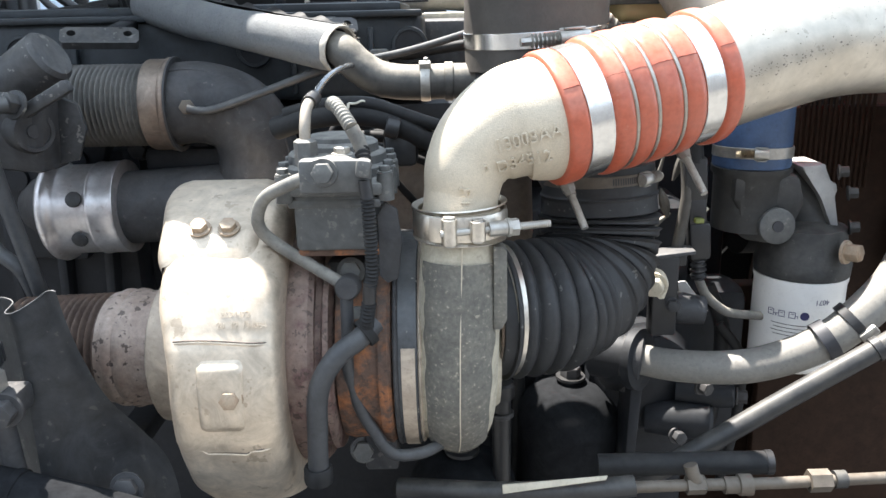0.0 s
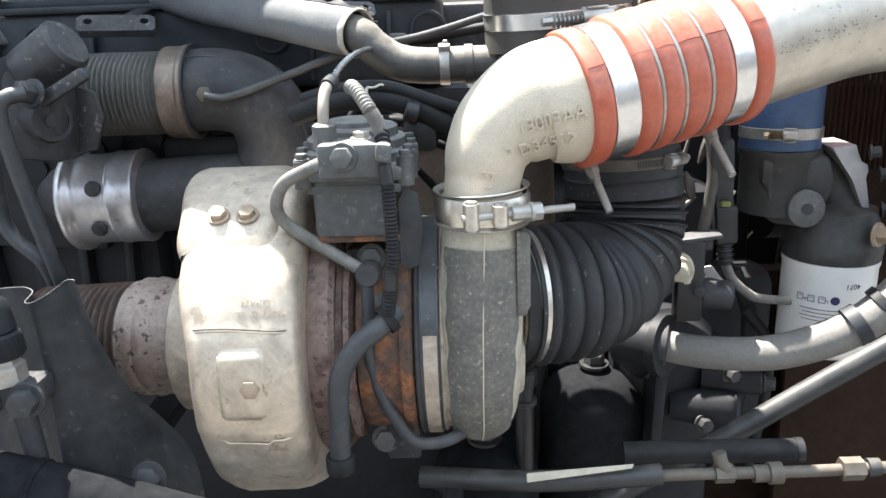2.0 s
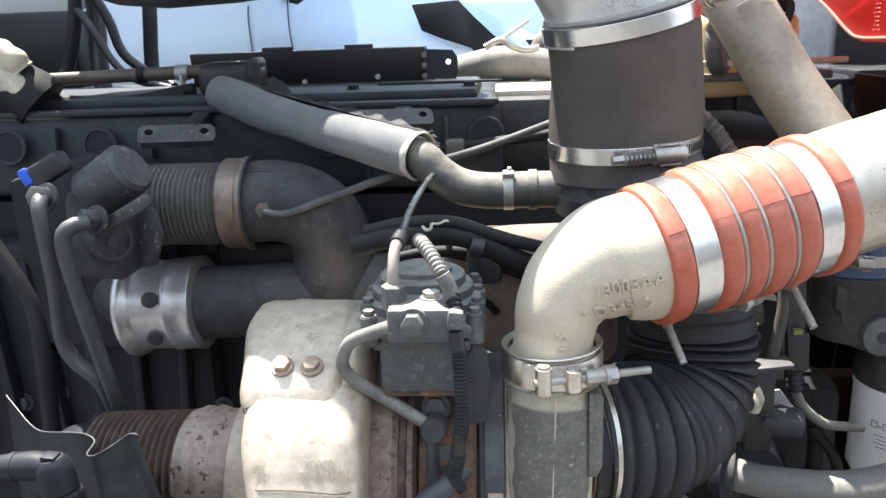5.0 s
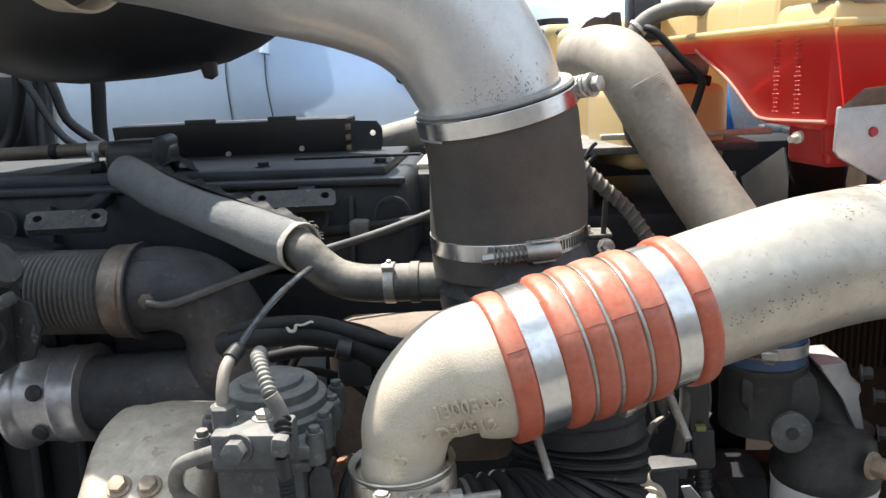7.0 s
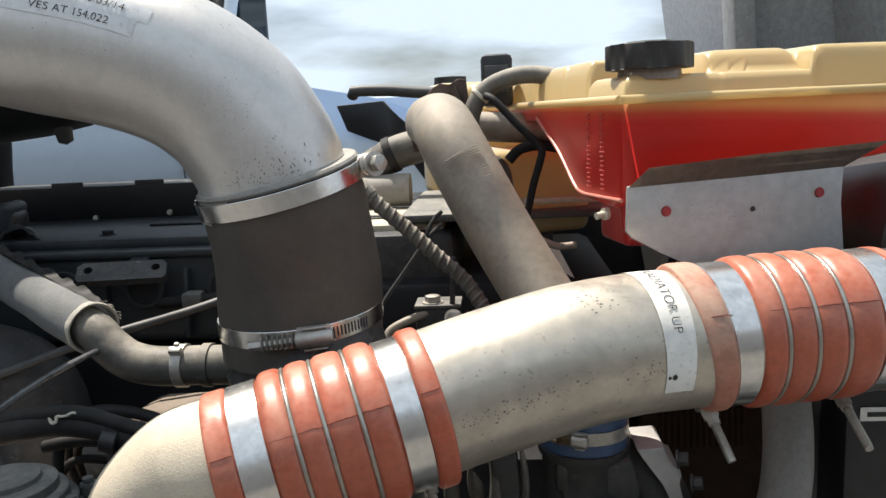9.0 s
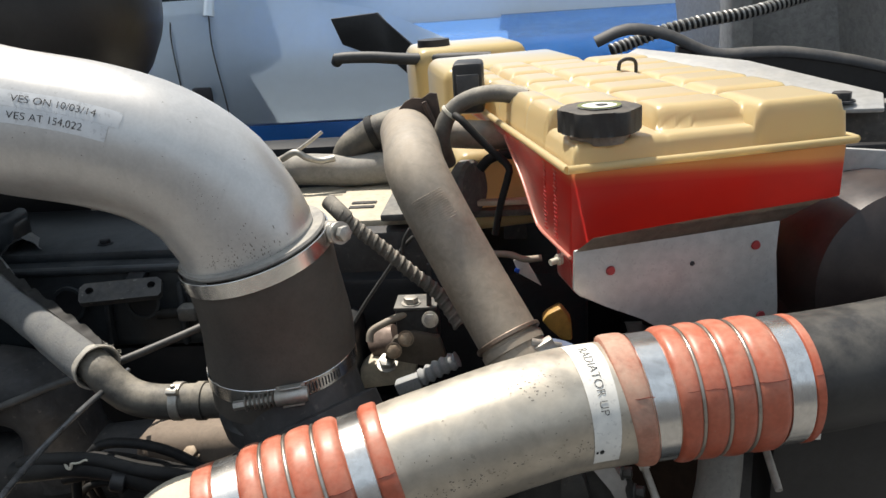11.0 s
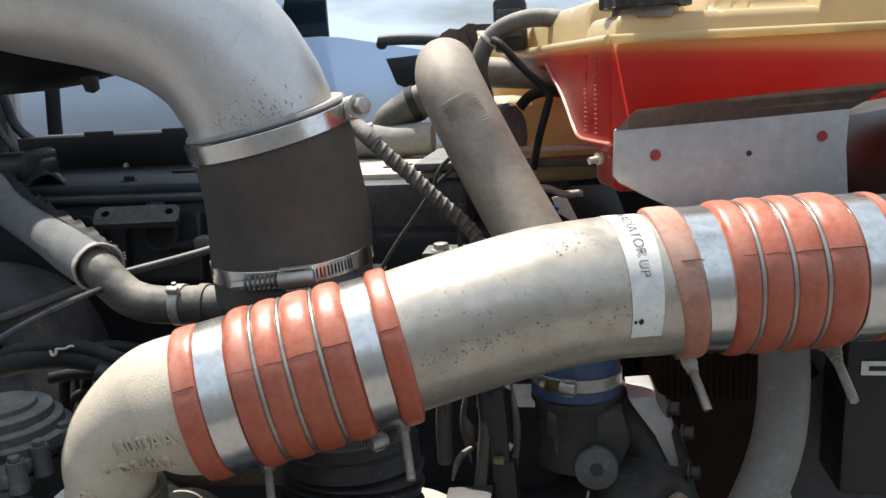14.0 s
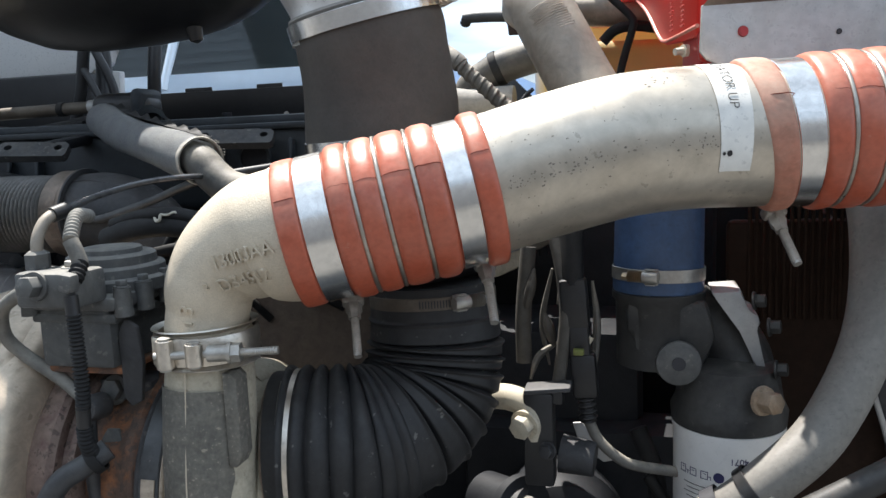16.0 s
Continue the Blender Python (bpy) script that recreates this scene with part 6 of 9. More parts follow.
for k_, (r_, pts) in enumerate(((0.0042, [(-0.12, 0.76, 1.56), (-0.125, 0.755, 1.60), (-0.11, 0.75, 1.628), (-0.08, 0.745, 1.632), (-0.02, 0.75, 1.612), (0.04, 0.76, 1.58)]),
                                (0.0050, [(-0.10, 0.74, 1.56), (-0.118, 0.735, 1.61), (-0.105, 0.73, 1.645), (-0.08, 0.73, 1.658), (-0.03, 0.735, 1.645), (0.03, 0.74, 1.60)]),
                                (0.0036, [(-0.115, 0.72, 1.57), (-0.12, 0.72, 1.60), (-0.10, 0.72, 1.620), (-0.06, 0.735, 1.605), (-0.03, 0.75, 1.57)]),
                                (0.0046, [(-0.11, 0.70, 1.60), (-0.105, 0.705, 1.64), (-0.09, 0.71, 1.657), (-0.045, 0.715, 1.642), (0.0, 0.73, 1.625)]),
                                (0.0033, [(-0.11, 0.74, 1.59), (-0.10, 0.72, 1.63), (-0.07, 0.71, 1.648), (-0.03, 0.71, 1.634), (0.01, 0.72, 1.60)]))):
    pipe("engine_wire", pts, r_, M_RUBBER, "thin black engine wire running behind the actuator", "cable", 30, 10, "engine wires")
t_ = thing("hose_coupling", (-0.046, 0.675, 1.655), "black plastic coupling on a rubber hose", "coupling")
part("collar", ring(V(-0.046, 0.674, 1.656), (1, 0.1, -0.3), 0.0066, 0.012, 0.003, 24), M_PLASTIC, t_)
part("boot", box((0.03, 0.025, 0.03), pose(-0.04, 0.69, 1.635), 0.006), M_PLASTIC, t_)
pipe("clear_tube", [(-0.096, 0.572, 1.691), (-0.094, 0.61, 1.699), (-0.0905, 0.66, 1.705), (-0.087, 0.72, 1.706), (-0.084, 0.79, 1.702)], 0.0027, M_GLOSS, "thin glossy grey tube rising from the actuator", "tube", 30, 12)
pipe("tube_coupling", [(-0.0975, 0.564, 1.689), (-0.0955, 0.578, 1.692)], 0.0056, M_PLASTIC, "small black tube coupling", "coupling", 4, 12)


def twisted_clip():
    t = thing("wire_clip", (-0.082, 0.672, 1.676), "small cream twisted wire clip on a rubber hose", "clip")
    o = V(-0.082, 0.672, 1.6765)
    coil = [o + V(0.0042 * math.cos(k * 1.1) - 0.004, 0.0030 * math.sin(k * 0.9) - 0.001 * k / 6, 0.0042 * math.sin(k * 1.1)) for k in range(7)]
    part("coil", sweep(coil, 0.0013, 40, 8), M_TIE, t)
    part("tail", sweep([coil[-1], o + V(0.006, -0.002, 0.001), o + V(0.012, -0.001, 0.003), o + V(0.0165, 0.001, -0.001)], 0.0010, 16, 8), M_TIE, t)


twisted_clip()


def manifold_cover():
    b = box((0.17, 0.09, 0.135), pose(0.0, 0.800, 1.572, -8, 0, 5), 0.020, 3)
    t = thing("manifold_cover", (0, 0.79, 1.54), "dusty beige cast cover behind the hoses", "cover")
    part("cover", b, M_BEIGE, t)
    part("cover_bolt", bolt((-0.022, 0.762, 1.624), (0, -0.6, 0.8), 0.007, 0.005), M_RUSTBOLT, t)


manifold_cover()


# ---- engine block, valve cover ----
def engine():
    t = thing("engine", (-0.3, 1.1, 0.9), "large black diesel engine block and head in shadow", "engine")
    part("block", box((1.45, 0.52, 0.60), pose(-0.42, 1.19, 1.22), 0.02), M_ENGINE, t, "black painted block")
    part("head", box((1.30, 0.42, 0.14), pose(-0.55, 1.16, 1.58), 0.012), M_ENGINE, t, "black cylinder head")
    for x in (-0.9, -0.72, -0.54, -0.36):
        part("head_bolt", bolt((x, 0.948, 1.60), (0, -1, 0), 0.012, 0.01), M_ENGINE, t)
    vc = thing("valve_cover", (-0.55, 1.1, 1.64), "grey ribbed valve cover with flat top", "valve cover")
    part("cover_side", box((1.16, 0.30, 0.10), pose(-0.60, 1.085, 1.705, 0, 0, 0), 0.012, 3, None, (0.99, 0.92)), M_COVER, vc)
    part("cover_top", box((1.10, 0.24, 0.016), pose(-0.60, 1.09, 1.758), 0.005), M_COVER, vc, "flat dusty grey top rail")
    for x in (-0.04, -0.13, -0.22, -0.49, -0.60, -0.72, -0.84):
        rim = part("recess_rim", lathe([(0, 0.017), (0, 0.0215), (0.003, 0.0205), (0.003, 0.017)], (x, 0.9315, 1.716), (0, -1, 0.12), 28, closed=True), M_COVER, vc)
        part("recess", lathe([(0, 0), (0, 0.0172), (0.0012, 0.0172), (0.0012, 0)], (x, 0.9315, 1.716), (0, -1, 0.12), 28), M_ENGINE, rim, "dark round recess")
    for x in (-0.085, -0.175, -0.43, -0.545, -0.66, -0.78):
        part("cover_rib", box((0.007, 0.012, 0.075), pose(x, 0.932, 1.700, -8, 0, 0), 0.003), M_COVER, vc)
    part("cover_lip", box((1.15, 0.012, 0.008), pose(-0.60, 0.9445, 1.7520), 0.003), M_COVER, vc, "dusty upper lip")
    for x in (-0.20, -0.06, -0.36):
        part("top_bolt", bolt((x, 1.0, 1.766), (0, 0, 1), 0.007, 0.005), M_ENGINE, vc)
    part("slot", box((0.16, 0.012, 0.003), pose(-0.10, 1.07, 1.7675), 0.001), M_ENGINE, vc)
    for A, B in ((V(-0.3985, 0.8330, 1.7325), V(-0.3245, 0.8560, 1.7300)), (V(-0.182, 0.889, 1.7375), V(-0.0965, 0.9110, 1.7355))):
        tab = thing("lifting_tab", A, "dusty dark steel tab with two holes", "bracket", "lifting tabs")
        e = (B - A).normalized()
        f = (V(0, 0.80, 0.60) - e * e.dot(V(0, 0.80, 0.60))).normalized()
        m = Matrix((e, f, e.cross(f))).transposed().to_4x4()
        m.translation = A - f * 0.004
        L = (B - A).length
        shape = [(0, 0.004), (0.003, 0), (L - 0.003, 0), (L, 0.004), (L, 0.020), (L - 0.005, 0.025), (0.005, 0.025), (0, 0.020)]
        part("strip", holed(shape, ((0.011, 0.015, 0.0045), (L - 0.011, 0.015, 0.0045)), 0.009, m), M_EGR, tab)
        part("strip_stay", box((0.02, 0.10, 0.012), pose((A.x + B.x) / 2, (A.y + B.y) / 2 + 0.068, A.z + 0.010, 6, 0, 10), 0.002), M_ENGINE, tab)
    tr = thing("harness_tray", (-0.25, 1.20, 1.766), "black sheet metal tray with clipped edge on the valve cover", "tray")
    part("tray_front", box((0.332, 0.004, 0.046), pose(-0.292, 1.160, 1.7885, 8, 0, 0), 0.001), M_PLASTIC, tr)
    part("tray_top", box((0.326, 0.062, 0.004), pose(-0.292, 1.193, 1.8095), 0.0012), M_PLASTIC, tr)
    part("tray_back", box((0.326, 0.004, 0.044), pose(-0.292, 1.224, 1.7875), 0.001), M_PLASTIC, tr)
    part("end_lug", holed([(0, -0.019), (0.040, -0.019), (0.043, -0.012), (0.043, 0.010), (0.036, 0.020), (0, 0.022)], ((0.030, 0.004, 0.004),), 0.004, pose(-0.124, 1.160, 1.7855, 90, 0, 0)), M_COVER, tr, "end lug with a round hole")
    for x, w in ((-0.333, 0.044), (-0.218, 0.040)):
        part("raised_tab", box((w, 0.004, 0.012), pose(x, 1.160, 1.8110), 0.0012), M_PLASTIC, tr)
    for x, z in ((-0.297, 1.768), (-0.193, 1.772)):
        part("rivet", lathe([(0, 0), (0, 0.0042), (0.003, 0.0034), (0.003, 0)], (x, 1.158, z), (0, -1, 0.1), 14), M_STEEL, tr)
    for dz in (-0.014, 0.0, 0.014):
        part("edge_clip", box((0.007, 0.008, 0.008), pose(-0.127, 1.157, 1.785 + dz), 0.001), M_TAN, tr)
    eb = thing("sleeve_end_cover", (-0.348, 1.0, 1.764), "black rounded plastic cover where the heat sleeve starts", "cover")
    part("cover_body", box((0.078, 0.055, 0.044), pose(-0.350, 1.012, 1.782, 0, 0, 6), 0.014, 3), M_PLASTIC, eb)
    part("cover_strap", box((0.016, 0.058, 0.050), pose(-0.322, 1.010, 1.783, 0, 8, 6), 0.008, 3), M_COVER, eb, "dusty strap")
    fr = thing("fuel_rail", (-0.7, 1.05, 1.775), "dusty horizontal steel rail along the engine", "tube")
    part("rail_tube", sweep([(-1.1, 1.05, 1.778), (-0.62, 1.05, 1.787), (-0.476, 1.05, 1.790), (-0.392, 1.05, 1.792)], 0.0085, 16, 20), M_FITTING, fr)
    part("rail_strap", ring(V(-0.482, 1.05, 1.790), (1, 0, 0.02), 0.0086, 0.010, 0.0016, 24), M_RUBBER, fr, "black strap")
    part("rail_clip", ring(V(-0.428, 1.05, 1.791), (1, 0, 0.02), 0.0086, 0.016, 0.0016, 24), M_BRACKET, fr, "pale steel clip")
    part("clip_leg", box((0.004, 0.012, 0.026), pose(-0.428, 1.045, 1.775), 0.001), M_BRACKET, fr)
    part("rail_stay", box((0.012, 0.03, 0.04), pose(-0.62, 1.055, 1.77), 0.002), M_IRON, fr)
    pipe("valve_cover_cable", [(-1.0, 1.00, 1.760), (-0.75, 1.0, 1.757), (-0.60, 1.0, 1.765), (-0.50, 1.0, 1.758), (-0.40, 1.01, 1.772)], 0.008, M_RUBBER, "black cable lying along the valve cover", "cable", 24, 10)
    pipe("valve_cover_cable", [(-1.0, 0.98, 1.752), (-0.78, 0.985, 1.763), (-0.66, 0.98, 1.750), (-0.52, 0.98, 1.754), (-0.41, 1.0, 1.765)], 0.006, M_RUBBER, "black cable lying along the valve cover", "cable", 24, 10)
    pipe("black_cable", [(-0.115, 0.93, 1.70), (-0.06, 0.925, 1.705), (0.02, 0.92, 1.715), (0.08, 0.92, 1.72)], 0.006, M_RUBBER, "black cable along the valve cover", "cable", 20, 10)
    cl = thing("cable_clip", (-0.075, 0.925, 1.70), "grey plastic cable clip", "clip")
    part("clip_body", box((0.022, 0.02, 0.018), pose(-0.075, 0.925, 1.704), 0.004), M_ACT, cl)


engine()


# ---- coolant side: filter head, filter, blue hose ----
def filter_head():
    t = thing("thermostat_housing", (0.34, 0.80, 1.48), "dark cast thermostat housing with hexagon plug", "housing")
    part("neck", lathe([(0, 0.03), (0, 0.037), (0.03, 0.037), (0.056, 0.0375), (0.060, 0.0405), (0.066, 0.0405), (0.067, 0.03)], (0.319, 0.808, 1.525), (0, 0, 1), 44), M_HOUSING, t)
    part("shoulder", plate([(0.291, 1.586), (0.358, 1.586), (0.366, 1.555), (0.354, 1.524), (0.336, 1.514), (0.322, 1.518), (0.300, 1.545), (0.291, 1.56)], 0.070, pose(0, 0.845, 0, 90, 0, 0), 0.010), M_HOUSING, t)
    part("arm", sweep([(0.345, 0.825, 1.565), (0.372, 0.825, 1.548), (0.388, 0.818, 1.52), (0.384, 0.80, 1.485)], 0.030, 24, 32), M_HOUSING, t)
    part("side_flange", plate([(0.362, 1.592), (0.386, 1.594), (0.391, 1.576), (0.399, 1.574), (0.401, 1.566), (0.397, 1.560), (0.407, 1.525), (0.400, 1.522), (0.386, 1.560), (0.366, 1.586)], 0.05, pose(0, 0.835, 0, 90, 0, 0), 0.0015), M_BRACKET, t, "pale machined side flange")
    for x, z in ((0.394, 1.588), (0.406, 1.566), (0.412, 1.530)):
        part("flange_bolt", bolt((x, 0.775, z), (1, -0.3, 0.1), 0.0058, 0.008), M_HOUSING, t)
    part("boss", lathe([(-0.05, 0.024), (0, 0.0185), (0.004, 0.0185), (0.005, 0.017), (0.005, 0.0)], (0.3345, 0.770, 1.5345), (0.05, -1, 0.1), 36), M_ACT, t, "round machined boss")
    part("hexagon_socket", lathe([(0, 0), (0, 0.0058), (0.0008, 0.0058), (0.0008, 0)], (0.3347, 0.7645, 1.535), (0.05, -1, 0.1), 12), M_SEAMLINE, t)
    part("filter_base", lathe([(0, 0.0), (0, 0.048), (0.012, 0.049), (0.02, 0.045), (0.05, 0.040), (0.055, 0.0)], (0.3775, 0.797, 1.478), (0, 0, 1), 44), M_HOUSING, t)
    part("drain_plug", bolt((0.399, 0.752, 1.5105), (0.6, -0.8, 0.1), 0.0092, 0.013), M_RUSTBOLT, t, "worn rusty steel plug")
    f = thing("coolant_filter", (0.378, 0.795, 1.36), "white spin-on coolant filter with printed symbols", "filter")
    prof = [(0, 0), (0, 0.036), (0.004, 0.043), (0.010, 0.0462), (0.096, 0.0462), (0.101, 0.0475), (0.105, 0.0475), (0.106, 0.046), (0.106, 0)]
    can = part("can", lathe(prof, (0.3775, 0.797, 1.372), (0.0, 0.0, 1), 56), M_FILTER, f)
    def print_on(b, ang, z, name, mat=M_PRINT, flip=False):
        a = radians(ang)
        n = V(math.sin(a), -math.cos(a), 0)
        up = V(0, 0, -1 if flip else 1)
        m = Matrix((up, n.cross(up), n)).transposed().to_4x4()
        m.translation = V(0.3775, 0.797, z + 0.010)
        for v in b.verts:
            v.co = V(v.co.y, -v.co.x, v.co.z)
        return part(name, wrapped(b, m, 0.0464), mat, can)
    print_on(text_bm("4071", 0.0055, 0.0001), 6, 1.447, "printed_number", M_PRINT, True)
    for k, ang in enumerate((-56, -42, -29)):
        b = None
        for x, y, w, h in ((-0.0030, 0, 0.0007, 0.007), (0.0030, 0.0005, 0.0007, 0.006), (0, 0.0032, 0.006, 0.0007), (0, -0.0032, 0.007, 0.0007), (0.0002, 0.0012, 0.003, 0.0006), (0.0046, -0.0005, 0.0022, 0.0006), (0.0055, -0.0018, 0.0006, 0.003)):
            b = box((w, h, 0.0001), Matrix.Translation((x if k != 1 else -x, y, 0)), 0, 1, b)
        print_on(b, ang, 1.4315, "symbol")
    b = lathe([(0, 0.0035), (0, 0.0045)], (0, 0, 0), (0, 0, 1), 24)
    b.faces.ensure_lookup_table()
    print_on(b, -14, 1.4315, "ring_symbol")
    for k in range(4):
        b = bmesh.new()
        bmesh.ops.create_grid(b, x_segments=24, y_segments=1, size=0.5)
        bmesh.ops.scale(b, vec=(0.060 - 0.006 * (k % 2), 0.0007, 1), verts=b.verts)
        print_on(b, -18, 1.4205 - 0.004 * k, "printed_line", M_INK)
    h = thing("blue_hose", (0.325, 0.812, 1.57), "blue silicone coolant hose with steel clamp", "hose")
    part("hose_body", lathe([(0, 0.03), (0, 0.0383), (0.003, 0.0393), (0.030, 0.0385), (0.097, 0.038), (0.107, 0.040), (0.107, 0.03)], (0.3183, 0.8078, 1.590), (0.02, 0.05, 1), 56), M_BLUE, h)
    nb = along(V(0, 0, 0), (0.02, 0.05, 1)).to_3x3().inverted() @ V(-0.30, -0.95, 0)
    worm_clamp("hose_clamp", V(0.3187, 0.8082, 1.6065), (0.02, 0.05, 1), 0.0390, 0.011, math.degrees(math.atan2(nb.y, nb.x)), h, M_STEEL, 0.030, -1, M_BRONZE, 0)


filter_head()


def sensor_lines():
    t = thing("sensor_connector", (0.25, 0.77, 1.50), "black inline electrical connector with clip", "connector")
    part("upper_shell", box((0.024, 0.018, 0.045), pose(0.248, 0.77, 1.585, 0, -4, 0), 0.004), M_PLASTIC, t)
    part("latch", box((0.009, 0.012, 0.005), pose(0.252, 0.7605, 1.545), 0.001), M_GREENTAG, t, "yellow-green seal")
    part("lower_shell", box((0.022, 0.018, 0.040), pose(0.256, 0.768, 1.522, 0, -4, 0), 0.004), M_PLASTIC, t)
    part("middle_shell", box((0.018, 0.016, 0.03), pose(0.252, 0.769, 1.552, 0, -4, 0), 0.003), M_PLASTIC, t)
    part("tail", corrugated([(0.257, 0.768, 1.502), (0.259, 0.768, 1.480)], 0.006, 0.0025, 4, 50), M_PLASTIC, t)
    pipe("sensor_wire", [(0.259, 0.768, 1.480), (0.268, 0.768, 1.462), (0.285, 0.77, 1.446), (0.300, 0.775, 1.438), (0.34, 0.785, 1.43)], 0.0048, M_HOSE, "grey sensor wire drooping from the connector", "cable", 24, 12)
    pipe("conduit", [(0.246, 0.785, 1.66), (0.246, 0.775, 1.62), (0.247, 0.77, 1.60)], 0.010, M_RUBBER, "black conduit above the connector", "cable conduit", 12, 16)
    b = thing("sensor_bracket", (0.215, 0.75, 1.43), "dusty steel bracket with tall posts", "bracket")
    part("upright", box((0.026, 0.022, 0.085), pose(0.218, 0.752, 1.470), 0.003), M_PLASTIC, b)
    part("elbow_fitting", sweep([(0.178, 0.765, 1.500), (0.192, 0.757, 1.502), (0.206, 0.752, 1.498), (0.213, 0.750, 1.486), (0.214, 0.752, 1.47)], 0.0115, 20, 20), M_CREAMHOUSING, b, "pale dusty elbow fitting")
    # Added thin strands; the thicker ones stand in for sunlit edges of hoses.
    for P, r_ in (([(0.211, 0.79, 1.612), (0.208, 0.788, 1.596), (0.201, 0.788, 1.571)], 0.0040), ([(0.220, 0.787, 1.572), (0.224, 0.785, 1.556), (0.228, 0.785, 1.542)], 0.0045), ([(0.243, 0.79, 1.618), (0.240, 0.788, 1.602), (0.232, 0.788, 1.580)], 0.0042),
                  ([(0.248, 0.80, 1.602), (0.252, 0.797, 1.582), (0.255, 0.80, 1.558)], 0.0042), ([(0.199, 0.80, 1.60), (0.196, 0.80, 1.56), (0.203, 0.80, 1.525)], 0.0022), ([(0.226, 0.80, 1.61), (0.216, 0.80, 1.56), (0.222, 0.80, 1.52)], 0.0018),
                  ([(0.262, 0.795, 1.60), (0.266, 0.79, 1.56), (0.262, 0.79, 1.51)], 0.0026), ([(0.232, 0.79, 1.545), (0.214, 0.785, 1.532), (0.207, 0.78, 1.512)], 0.0024)):
        part("edge_strand", sweep(P, lambda q: 0.0010 + r_ * math.sin(math.pi * min(0.97, max(0.03, q))), 14, 8), (M_HOSE, M_STRAND)[r_ > 0.003], b, "thin dusty strand, in part for sunlit hose edges")
    # Cream hook shape stands in for a sunlit edge, sun put into colour.
    part("sunlit_edge_hook", sweep([(0.262, 0.768, 1.556), (0.257, 0.766, 1.547), (0.256, 0.766, 1.540), (0.247, 0.768, 1.536)], 0.0028, 14, 8), M_CREAMHOUSING, b)
    part("lower_strap", plate([(0.243, 1.470), (0.252, 1.471), (0.262, 1.458), (0.279, 1.436), (0.270, 1.434), (0.264, 1.440), (0.252, 1.440)], 0.003, pose(0, 0.79, 0, 90, 0, 0), 0.001), M_BRACKET, b)
    part("top_plate", box((0.040, 0.024, 0.004), pose(0.226, 0.752, 1.5145, 0, -6, 0), 0.001), M_CHARCOAL, b)
    part("top_clip", box((0.014, 0.014, 0.012), pose(0.232, 0.752, 1.507), 0.002), M_PLASTIC, b)
    part("elbow_nut", bolt((0.207, 0.742, 1.4845), (-0.4, -1, -0.2), 0.010, 0.010), M_CREAMHOUSING, b, "dusty pale nut")
    part("post", sweep([(0.233, 0.765, 1.510), (0.238, 0.765, 1.545), (0.241, 0.767, 1.58), (0.236, 0.775, 1.62), (0.228, 0.785, 1.65)], 0.0058, 16, 16), M_STRAND, b, "dusty grey tube")
    part("sleeve_post", sweep([(0.200, 0.79, 1.525), (0.200, 0.792, 1.57), (0.205, 0.80, 1.63)], 0.0072, 12, 20), M_STRAND, b, "pale dusty sleeve")
    part("bracket_bolt", bolt((0.226, 0.740, 1.462), (-0.3, -1, 0.1), 0.006, 0.006), M_IRON, b)
    part("boss", lathe([(0, 0), (0, 0.017), (0.03, 0.015), (0.03, 0)], (0.235, 0.765, 1.45), (1, -0.1, -0.1), 24), M_IRON, b)


sensor_lines()


